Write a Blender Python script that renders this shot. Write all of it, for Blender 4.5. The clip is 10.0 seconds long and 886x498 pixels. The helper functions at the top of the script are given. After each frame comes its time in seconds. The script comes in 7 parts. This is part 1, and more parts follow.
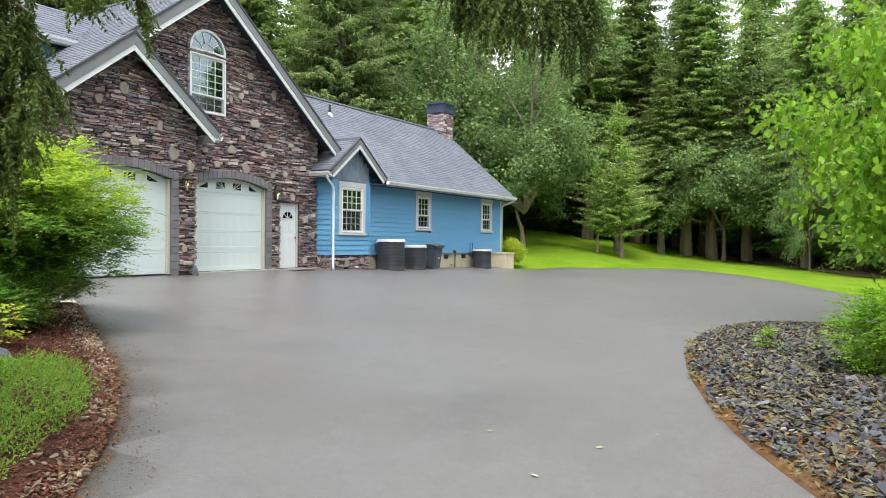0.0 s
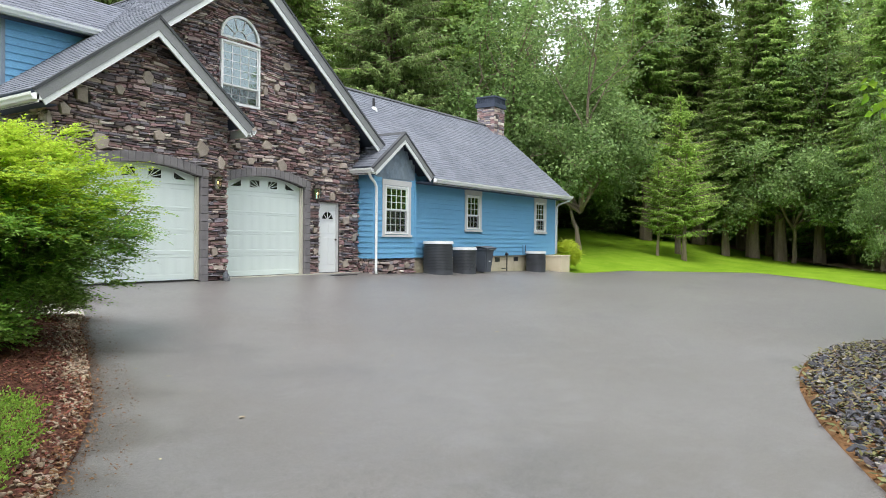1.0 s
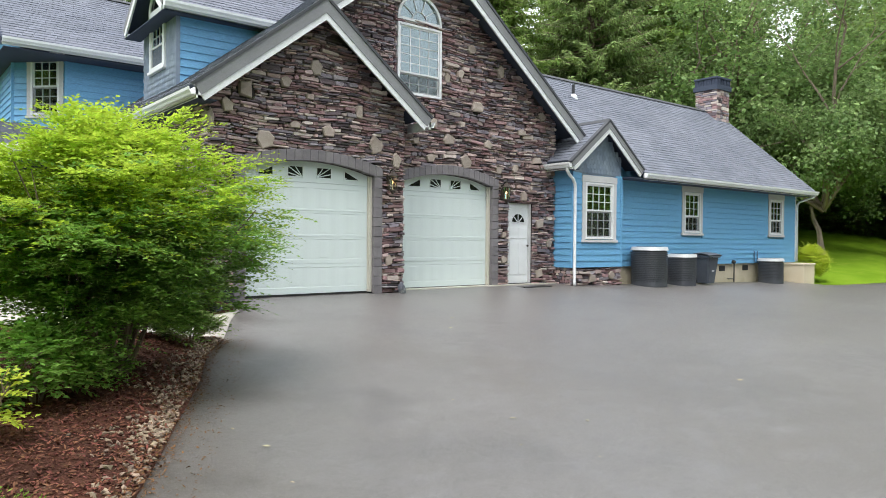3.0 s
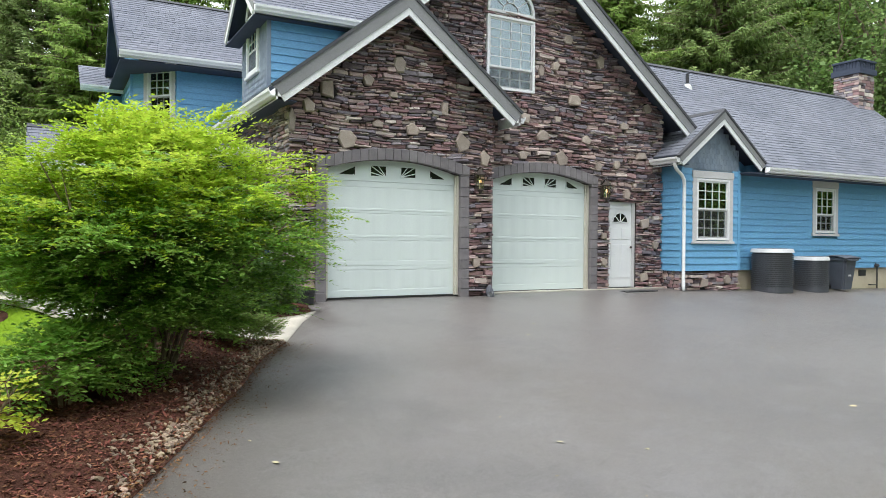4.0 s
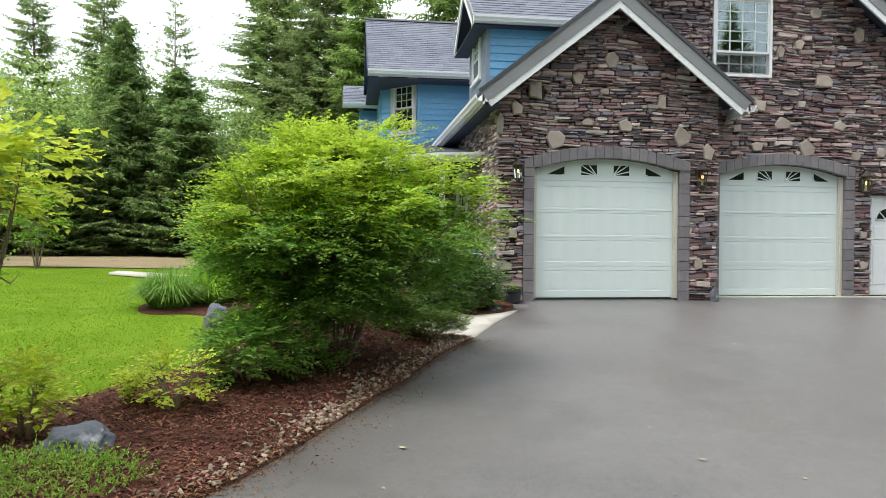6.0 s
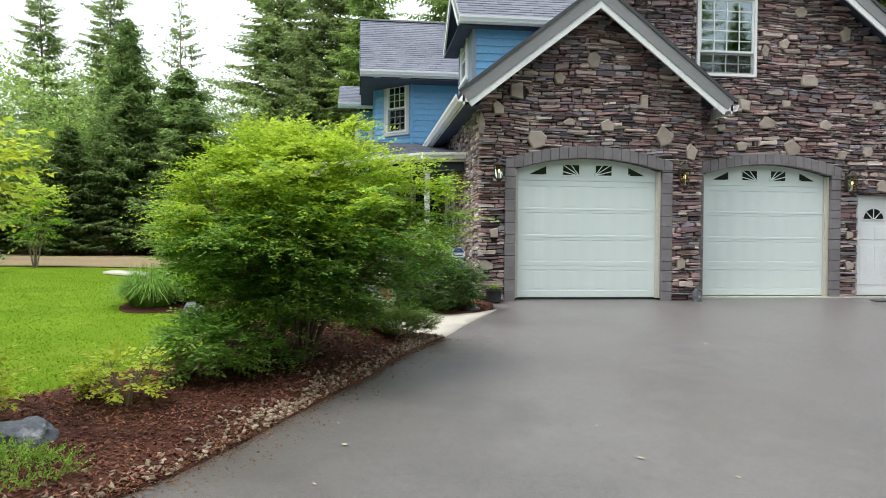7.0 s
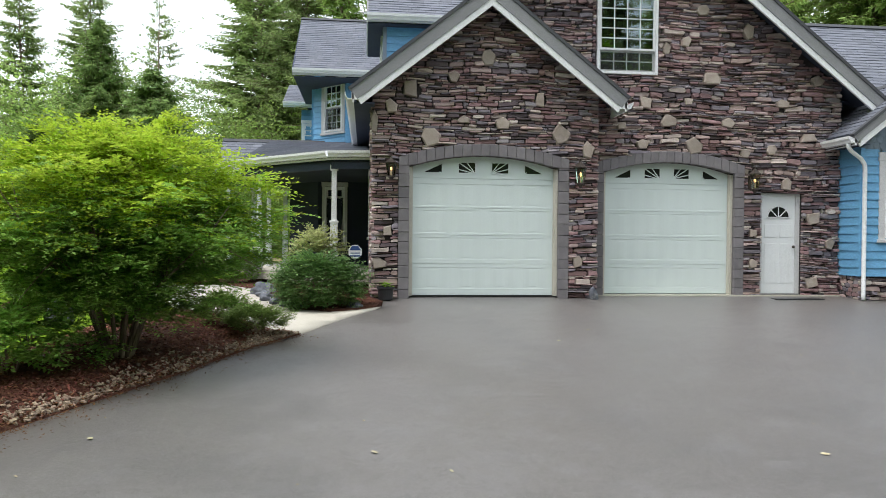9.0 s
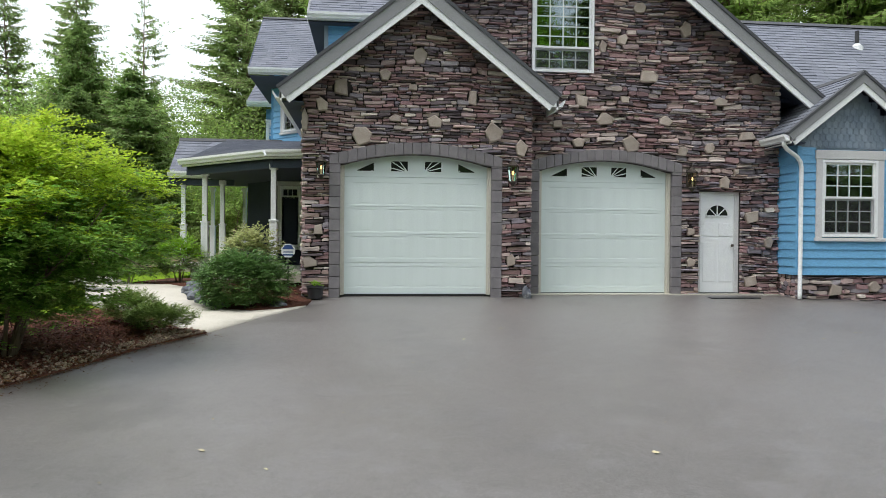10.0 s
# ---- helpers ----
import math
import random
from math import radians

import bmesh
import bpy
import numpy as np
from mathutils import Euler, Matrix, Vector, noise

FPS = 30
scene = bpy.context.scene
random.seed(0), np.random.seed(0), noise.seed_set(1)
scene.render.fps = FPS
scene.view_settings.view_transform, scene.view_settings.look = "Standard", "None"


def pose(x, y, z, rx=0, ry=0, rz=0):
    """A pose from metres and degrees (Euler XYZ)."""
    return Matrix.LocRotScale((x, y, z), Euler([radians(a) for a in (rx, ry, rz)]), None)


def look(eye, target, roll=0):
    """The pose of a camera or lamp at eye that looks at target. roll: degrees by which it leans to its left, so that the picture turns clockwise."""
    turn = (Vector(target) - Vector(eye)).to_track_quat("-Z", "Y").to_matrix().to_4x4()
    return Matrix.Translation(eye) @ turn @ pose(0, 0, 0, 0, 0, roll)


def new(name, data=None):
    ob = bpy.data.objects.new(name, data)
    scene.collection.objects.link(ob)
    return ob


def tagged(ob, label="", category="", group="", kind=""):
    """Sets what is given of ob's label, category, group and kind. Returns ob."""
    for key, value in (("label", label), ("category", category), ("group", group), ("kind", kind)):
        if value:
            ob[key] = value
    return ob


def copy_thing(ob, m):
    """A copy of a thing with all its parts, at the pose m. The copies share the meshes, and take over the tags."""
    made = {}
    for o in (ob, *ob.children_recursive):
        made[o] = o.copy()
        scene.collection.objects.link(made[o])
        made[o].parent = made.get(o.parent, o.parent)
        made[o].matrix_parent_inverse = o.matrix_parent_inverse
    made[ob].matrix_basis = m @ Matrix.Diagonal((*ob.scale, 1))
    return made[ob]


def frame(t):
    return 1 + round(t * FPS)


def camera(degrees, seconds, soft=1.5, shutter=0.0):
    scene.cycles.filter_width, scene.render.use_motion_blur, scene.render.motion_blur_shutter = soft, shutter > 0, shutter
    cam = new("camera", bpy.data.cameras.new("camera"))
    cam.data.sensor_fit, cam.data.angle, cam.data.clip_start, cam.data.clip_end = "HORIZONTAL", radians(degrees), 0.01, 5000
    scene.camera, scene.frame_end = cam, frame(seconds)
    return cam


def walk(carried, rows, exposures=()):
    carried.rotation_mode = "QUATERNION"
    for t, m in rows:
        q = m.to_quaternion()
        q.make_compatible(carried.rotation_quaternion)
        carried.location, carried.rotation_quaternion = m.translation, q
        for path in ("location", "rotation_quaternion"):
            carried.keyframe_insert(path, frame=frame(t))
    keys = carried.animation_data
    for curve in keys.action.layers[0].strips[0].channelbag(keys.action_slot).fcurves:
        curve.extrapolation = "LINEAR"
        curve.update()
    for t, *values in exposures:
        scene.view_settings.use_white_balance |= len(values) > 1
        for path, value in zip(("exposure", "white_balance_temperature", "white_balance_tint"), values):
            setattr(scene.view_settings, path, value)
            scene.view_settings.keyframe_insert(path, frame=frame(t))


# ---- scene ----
cam = camera(63.86, 10.0, soft=0.95)
# seconds, eye, pitch, roll, yaw
PATH = [
    (0, (-13.397, -15.983, 0.928), -0.64, 0.50, -59.21),
    (0.5, (-12.550, -15.443, 0.948), -0.66, 0.50, -58.30),
    (1, (-11.825, -14.987, 0.976), -0.62, 0.46, -55.20),
    (1.5, (-11.194, -14.514, 1.015), -0.68, 0.41, -51.12),
    (2, (-10.601, -13.959, 1.040), -0.67, 0.39, -46.98),
    (2.5, (-10.070, -13.436, 1.091), -0.64, 0.42, -42.78),
    (4, (-8.503, -13.160, 1.092), -0.55, 0.42, -28.80),
    (4.5, (-8.149, -13.279, 1.090), -0.60, 0.40, -21.46),
    (5, (-7.888, -13.374, 1.091), -0.64, 0.37, -14.92),
    (5.5, (-7.643, -13.487, 1.091), -0.65, 0.35, -9.44),
    (7, (-6.913, -13.694, 1.088), -0.66, 0.48, -6.58),
    (7.5, (-6.407, -13.762, 1.079), -0.64, 0.52, -6.53),
    (8, (-5.923, -13.831, 1.072), -0.64, 0.51, -6.47),
    (8.5, (-5.383, -13.880, 1.062), -0.64, 0.50, -6.37),
    (9, (-4.822, -13.937, 1.060), -0.65, 0.50, -6.23),
    (9.5, (-4.170, -13.991, 1.051), -0.65, 0.50, -6.14),
    (10, (-3.475, -14.042, 1.045), -0.64, 0.45, -6.05),
]
EXPOSURES = [(0, .80), (1, .74), (2.5, .71), (4.5, .68), (5.5, .62), (7.5, .53), (9, .43), (10, .37)]
walk(cam, [(t, pose(*eye, 90 + pitch, -roll, yaw)) for t, eye, pitch, roll, yaw in PATH], EXPOSURES)

# ---- light ----
world = bpy.data.worlds.new("world")
scene.world = world
world.use_nodes = True
wn, wl = world.node_tree.nodes, world.node_tree.links
sky = wn.new("ShaderNodeTexSky")
sky.sky_type = "NISHITA"
sky.sun_disc = False
sky.sun_elevation = radians(64)
sky.sun_rotation = radians(246)
sky.dust_density = 4.0
sky.air_density = 1.0
# thin overcast: the blue of the sky is mostly veiled by bright cloud
veil = wn.new("ShaderNodeMix")
veil.data_type = "RGBA"
veil.inputs["Factor"].default_value = 0.80
veil.inputs["B"].default_value = (8.3, 8.7, 9.15, 1)
wl.new(sky.outputs["Color"], veil.inputs["A"])
wl.new(veil.outputs["Result"], wn["Background"].inputs["Color"])
wn["Background"].inputs["Strength"].default_value = 0.155
sun_data = bpy.data.lights.new("sun", "SUN")
sun_data.energy, sun_data.angle, sun_data.color = 2.3, radians(36), (1.0, 0.975, 0.94)
sun = new("sun", sun_data)
sun.matrix_basis = look((0, 0, 40), (18, 8, 0))

rng = random.Random(7)


# ---- helpers of this scene ----
def part(name, bm, material, parent=None, label="", smooth=False):
    me = bpy.data.meshes.new(name)
    bm.to_mesh(me)
    bm.free()
    me.materials.append(material)
    if smooth:
        me.polygons.foreach_set("use_smooth", [True] * len(me.polygons))
    ob = new(name, me)
    if parent is not None:
        ob.parent = parent
    if label:
        tagged(ob, label)
    return ob


def mesh_of(name, verts, faces, material, smooth=False):
    me = bpy.data.meshes.new(name)
    me.from_pydata(verts, [], faces)
    me.materials.append(material)
    if smooth:
        me.polygons.foreach_set("use_smooth", [True] * len(me.polygons))
    me.update()
    return me


def thing(name, at, label, category, group="", kind="", turn=0.0):
    ob = new(name)
    ob.matrix_basis = pose(*at, 0, 0, turn)
    return tagged(ob, label, category, group, kind)


def box(bm, x0, x1, y0, y1, z0, z1, bevel=0.0):
    made = bmesh.ops.create_cube(bm, size=1.0)
    for v in made["verts"]:
        v.co = Vector((x0 + (v.co.x + .5) * (x1 - x0), y0 + (v.co.y + .5) * (y1 - y0), z0 + (v.co.z + .5) * (z1 - z0)))
    if bevel:
        edges = list({e for v in made["verts"] for e in v.link_edges})
        bmesh.ops.bevel(bm, geom=edges, offset=bevel, segments=2, profile=0.6, affect="EDGES")
    return bm


def boxed(*dims, bevel=0.0):
    return box(bmesh.new(), *dims, bevel=bevel)


def prism(bm, outline, along):
    """A solid from a planar outline (3D points) pushed along a vector."""
    a = [bm.verts.new(p) for p in outline]
    b = [bm.verts.new(Vector(p) + Vector(along)) for p in outline]
    n = len(a)
    faces = [bm.faces.new(a), bm.faces.new(b[::-1])]
    for i in range(n):
        faces.append(bm.faces.new((a[i], b[i], b[(i + 1) % n], a[(i + 1) % n])))
    bmesh.ops.recalc_face_normals(bm, faces=faces)
    return bm


def beam(bm, p0, p1, side, up):
    """A straight beam: its cross-section is spanned by the vectors side and up from the line p0-p1."""
    p0, p1, side, up = (Vector(v) for v in (p0, p1, side, up))
    return prism(bm, [p0, p0 + side, p0 + side + up, p0 + up], p1 - p0)


def tube(bm, line, radii, sides=8):
    """A round tube along a polyline with a radius at every point."""
    line = [Vector(p) for p in line]
    rings = []
    for i, p in enumerate(line):
        d = (line[min(i + 1, len(line) - 1)] - line[max(i - 1, 0)]).normalized()
        a = d.orthogonal().normalized() if abs(d.z) < 0.9 else Vector((1, 0, 0)).cross(d).normalized()
        b = d.cross(a).normalized()
        r = float(radii[i] if isinstance(radii, (list, tuple)) else radii)
        rings.append([bm.verts.new(p + r * (math.cos(t) * a + math.sin(t) * b)) for t in (k * math.tau / sides for k in range(sides))])
    for q, r in zip(rings, rings[1:]):
        best = min(range(sides), key=lambda s: sum((q[k].co - r[(k + s) % sides].co).length for k in range(0, sides, 2)))
        r[:] = r[best:] + r[:best]
        for k in range(sides):
            bm.faces.new((q[k], q[(k + 1) % sides], r[(k + 1) % sides], r[k]))
    bm.faces.new(rings[0][::-1])
    bm.faces.new(rings[-1])
    return bm


def lathe(bm, profile, sides=16, at=(0, 0, 0)):
    """A turned form from (radius, height) pairs."""
    rings = []
    for r, z in profile:
        rings.append([bm.verts.new((at[0] + r * math.cos(k * math.tau / sides), at[1] + r * math.sin(k * math.tau / sides), at[2] + z)) for k in range(sides)])
    for q, r in zip(rings, rings[1:]):
        for k in range(sides):
            bm.faces.new((q[k], q[(k + 1) % sides], r[(k + 1) % sides], r[k]))
    bm.faces.new(rings[0][::-1])
    bm.faces.new(rings[-1])
    return bm


def lerp(table, v):
    return float(np.interp(v, [a for a, _ in table], [b for _, b in table]))


FALL = [(-60, -1.3), (-20, -0.92), (-16, -0.86), (-13.8, -0.79), (-10, -0.655), (-8, -0.58), (-3.5, -0.265), (-0.7, -0.07), (-0.2, -0.015), (0.4, 0.0)]


def gz(x, y):
    """Height of the ground."""
    z = lerp(FALL, y)
    z += 0.1 * min(max((x + 3) / 5, 0), 1) * min(max((-y - 4) / 4, 0), 1) * min(max((15 + y) / 4, 0), 1)
    z -= 0.02 * min(max(x - 5, 0), 14) * min(max((y + 8) / 5, 0), 1)
    z += 0.13 * min(max(0.2 * (x - 24) + (y + 4), 0), 60) * min(max((x - 19) / 10, 0), 1)
    if x < -9 and y > -9:
        z += 0.02 * min(-9 - x, 8)
    return z


def inside(poly, x, y):
    hit = False
    for (x0, y0), (x1, y1) in zip(poly, poly[1:] + poly[:1]):
        if (y0 > y) != (y1 > y) and x < (x1 - x0) * (y - y0) / (y1 - y0) + x0:
            hit = not hit
    return hit


def rim(poly, x, y):
    """Distance from a point to the outline of a polygon."""
    best = 1e9
    for (x0, y0), (x1, y1) in zip(poly, poly[1:] + poly[:1]):
        dx, dy = x1 - x0, y1 - y0
        s = min(max(((x - x0) * dx + (y - y0) * dy) / (dx * dx + dy * dy + 1e-9), 0), 1)
        best = min(best, math.hypot(x0 + s * dx - x, y0 + s * dy - y))
    return best


def rounded(poly, turns=2):
    """Corner-cutting: a smoother outline."""
    for _ in range(turns):
        out = []
        for (x0, y0), (x1, y1) in zip(poly, poly[1:] + poly[:1]):
            out += [(0.75 * x0 + 0.25 * x1, 0.75 * y0 + 0.25 * y1), (0.25 * x0 + 0.75 * x1, 0.25 * y0 + 0.75 * y1)]
        poly = out
    return poly


def sheet(name, poly, material, rise, step=0.8, label="", category="ground", skirt=0.0):
    """A sheet of ground within an outline, lying rise(x, y) over the ground's height."""
    bm = bmesh.new()
    bm.faces.new([bm.verts.new((x, y, 0)) for x, y in poly])
    for axis in (0, 1):
        lo, hi = min(p[axis] for p in poly), max(p[axis] for p in poly)
        for k in range(1, int((hi - lo) / step) + 1):
            co, no = Vector((0, 0, 0)), Vector((0, 0, 0))
            co[axis], no[axis] = lo + k * step, 1
            bmesh.ops.bisect_plane(bm, geom=bm.verts[:] + bm.edges[:] + bm.faces[:], plane_co=co, plane_no=no)
    border = [e for e in bm.edges if e.is_boundary]
    if skirt:
        made = bmesh.ops.extrude_edge_only(bm, edges=border)["geom"]
        low = {v for v in made if isinstance(v, bmesh.types.BMVert)}
    else:
        low = set()
    for v in bm.verts:
        v.co.z = gz(v.co.x, v.co.y) + rise(v.co.x, v.co.y) - (skirt if v in low else 0)
    bmesh.ops.recalc_face_normals(bm, faces=bm.faces[:])
    if sum(f.normal.z for f in bm.faces) < 0:
        bmesh.ops.reverse_faces(bm, faces=bm.faces[:])
    ob = part(name, bm, material, smooth=True)
    return tagged(ob, label, category, kind="structure")


# ---- materials ----
def surface(name, c1, c2, s1=1.5, s2=40.0, rough=0.7, bump=0.25, depth=0.01, spread=0.0, hue=0.0, metal=0.0, c3=None, s3=None, stretch=(1, 1, 1), thin=0.0, spec=0.5, each=0.0):
    """A procedural surface: two colours mixed at a large scale, grain at a small one, a third colour as stains, and relief.
    spread: how much single pieces differ in brightness; hue: in hue; thin: how much light passes (leaves); each: how much whole plants differ."""
    m = bpy.data.materials.new(name)
    m.use_nodes = True
    nd, ln = m.node_tree.nodes, m.node_tree.links
    b = nd["Principled BSDF"]
    tc, mp = nd.new("ShaderNodeTexCoord"), nd.new("ShaderNodeMapping")
    mp.inputs["Scale"].default_value = stretch
    ln.new(tc.outputs["Object"], mp.inputs["Vector"])

    def cloud(scale, detail=4.0, roughness=0.6):
        n = nd.new("ShaderNodeTexNoise")
        n.inputs["Scale"].default_value, n.inputs["Detail"].default_value, n.inputs["Roughness"].default_value = scale, detail, roughness
        ln.new(mp.outputs["Vector"], n.inputs["Vector"])
        return n

    def ramp(src, lo, hi):
        r = nd.new("ShaderNodeMapRange")
        r.inputs["From Min"].default_value, r.inputs["From Max"].default_value = lo, hi
        ln.new(src, r.inputs["Value"])
        return r.outputs["Result"]

    def mix(fac, a, c, mode="MIX"):
        x = nd.new("ShaderNodeMix")
        x.data_type, x.blend_type = "RGBA", mode
        for key, val in (("Factor", fac), ("A", a), ("B", c)):
            if isinstance(val, (tuple, float, int)):
                x.inputs[key].default_value = (*val, 1) if isinstance(val, tuple) else val
            else:
                ln.new(val, x.inputs[key])
        return x.outputs["Result"]

    big, fine = cloud(s1), cloud(s2, 3.0, 0.7)
    col = mix(ramp(big.outputs["Fac"], 0.35, 0.65), c1, c2)
    if c3 is not None:
        st = cloud(s3 or s1 * 3, 5.0, 0.65)
        col = mix(ramp(st.outputs["Fac"], 0.56, 0.7), col, c3)
    grain = nd.new("ShaderNodeMapRange")
    grain.inputs["From Min"].default_value, grain.inputs["From Max"].default_value = 0.25, 0.75
    grain.inputs["To Min"].default_value, grain.inputs["To Max"].default_value = 0.8, 1.2
    ln.new(fine.outputs["Fac"], grain.inputs["Value"])
    tone = nd.new("ShaderNodeHueSaturation")
    ln.new(col, tone.inputs["Color"])
    value = grain.outputs["Result"]
    if spread or hue:
        oi, ge, ad, fr = nd.new("ShaderNodeObjectInfo"), nd.new("ShaderNodeNewGeometry"), nd.new("ShaderNodeMath"), nd.new("ShaderNodeMath")
        fr.operation = "FRACT"
        ln.new(oi.outputs["Random"], ad.inputs[0])
        ln.new(ge.outputs["Random Per Island"], ad.inputs[1])
        ln.new(ad.outputs[0], fr.inputs[0])
        sv = nd.new("ShaderNodeMapRange")
        sv.inputs["To Min"].default_value, sv.inputs["To Max"].default_value = 1 - spread, 1 + spread
        ln.new(fr.outputs[0], sv.inputs["Value"])
        mu = nd.new("ShaderNodeMath")
        mu.operation = "MULTIPLY"
        ln.new(value, mu.inputs[0])
        ln.new(sv.outputs["Result"], mu.inputs[1])
        value = mu.outputs[0]
        if hue:
            h1, hm = nd.new("ShaderNodeMath"), nd.new("ShaderNodeMapRange")
            h1.operation = "MULTIPLY_ADD"
            h1.inputs[1].default_value, h1.inputs[2].default_value = 7.31, 0.0
            h2 = nd.new("ShaderNodeMath")
            h2.operation = "FRACT"
            ln.new(fr.outputs[0], h1.inputs[0])
            ln.new(h1.outputs[0], h2.inputs[0])
            hm.inputs["To Min"].default_value, hm.inputs["To Max"].default_value = 0.5 - hue, 0.5 + hue
            ln.new(h2.outputs[0], hm.inputs["Value"])
            ln.new(hm.outputs["Result"], tone.inputs["Hue"])
    if each:
        ob_info, ev, em = nd.new("ShaderNodeObjectInfo"), nd.new("ShaderNodeMapRange"), nd.new("ShaderNodeMath")
        ev.inputs["To Min"].default_value, ev.inputs["To Max"].default_value = 1 - each, 1 + each
        em.operation = "MULTIPLY"
        ln.new(ob_info.outputs["Random"], ev.inputs["Value"])
        ln.new(value, em.inputs[0])
        ln.new(ev.outputs["Result"], em.inputs[1])
        value = em.outputs[0]
    ln.new(value, tone.inputs["Value"])
    ln.new(tone.outputs["Color"], b.inputs["Base Color"])
    b.inputs["Roughness"].default_value, b.inputs["Metallic"].default_value = rough, metal
    b.inputs["Specular IOR Level"].default_value = spec
    if bump:
        bp = nd.new("ShaderNodeBump")
        bp.inputs["Strength"].default_value, bp.inputs["Distance"].default_value = bump, depth
        ln.new(fine.outputs["Fac"], bp.inputs["Height"])
        ln.new(bp.outputs["Normal"], b.inputs["Normal"])
    if thin:
        tr, sh = nd.new("ShaderNodeBsdfTranslucent"), nd.new("ShaderNodeMixShader")
        ln.new(tone.outputs["Color"], tr.inputs["Color"])
        sh.inputs["Fac"].default_value = thin
        ln.new(b.outputs["BSDF"], sh.inputs[1])
        ln.new(tr.outputs["BSDF"], sh.inputs[2])
        ln.new(sh.outputs["Shader"], nd["Material Output"].inputs["Surface"])
    return m


def glass_pane(name, tint=(1, 1, 1), ior=2.8):
    m = bpy.data.materials.new(name)
    m.use_nodes = True
    nd, ln = m.node_tree.nodes, m.node_tree.links
    nd.remove(nd["Principled BSDF"])
    fz, tr, gl, sh = nd.new("ShaderNodeFresnel"), nd.new("ShaderNodeBsdfTransparent"), nd.new("ShaderNodeBsdfGlossy"), nd.new("ShaderNodeMixShader")
    fz.inputs["IOR"].default_value = ior
    tr.inputs["Color"].default_value = (*tint, 1)
    gl.inputs["Roughness"].default_value = 0.02
    gl.inputs["Color"].default_value = (0.80, 0.97, 1.0, 1)
    ln.new(fz.outputs["Fac"], sh.inputs["Fac"])
    ln.new(tr.outputs["BSDF"], sh.inputs[1])
    ln.new(gl.outputs["BSDF"], sh.inputs[2])
    ln.new(sh.outputs["Shader"], nd["Material Output"].inputs["Surface"])
    return m


def glow(name, colour, strength):
    m = bpy.data.materials.new(name)
    m.use_nodes = True
    b = m.node_tree.nodes["Principled BSDF"]
    b.inputs["Base Color"].default_value = (*colour, 1)
    b.inputs["Emission Color"].default_value = (*colour, 1)
    b.inputs["Emission Strength"].default_value = strength
    return m


def stone_mix(name, stops, spread=0.25):
    """Stone whose pieces take one of several colours, with grain and relief."""
    m = surface(name, (0.2, 0.2, 0.2), (0.24, 0.24, 0.24), 6.0, 70.0, 0.85, 0.6, 0.012, spread)
    nd, ln = m.node_tree.nodes, m.node_tree.links
    fr = [n for n in nd if n.type == "MATH" and n.operation == "FRACT"][0]
    cr = nd.new("ShaderNodeValToRGB")
    cr.color_ramp.interpolation = "CONSTANT"
    while len(cr.color_ramp.elements) < len(stops):
        cr.color_ramp.elements.new(1.0)
    for e, (p, c) in zip(cr.color_ramp.elements, stops):
        e.position, e.color = p, (*c, 1)
    sc, f2 = nd.new("ShaderNodeMath"), nd.new("ShaderNodeMath")
    sc.operation, f2.operation = "MULTIPLY", "FRACT"
    sc.inputs[1].default_value = 3.7
    ln.new(fr.outputs[0], sc.inputs[0])
    ln.new(sc.outputs[0], f2.inputs[0])
    ln.new(f2.outputs[0], cr.inputs["Fac"])
    tone = [n for n in nd if n.type == "HUE_SAT"][0]
    big = [n for n in nd if n.type == "MIX"][0]
    big.blend_type = "MIX"
    big.inputs["Factor"].default_value = 0.0
    mx = nd.new("ShaderNodeMix")
    mx.data_type, mx.blend_type = "RGBA", "MULTIPLY"
    mx.inputs["Factor"].default_value = 1.0
    cl = nd.new("ShaderNodeMapRange")
    noise_big = [n for n in nd if n.type == "TEX_NOISE"][0]
    cl.inputs["To Min"].default_value, cl.inputs["To Max"].default_value = 0.75, 1.25
    ln.new(noise_big.outputs["Fac"], cl.inputs["Value"])
    ln.new(cr.outputs["Color"], mx.inputs["A"])
    ln.new(cl.outputs["Result"], mx.inputs["B"])
    ln.new(mx.outputs["Result"], tone.inputs["Color"])
    return m


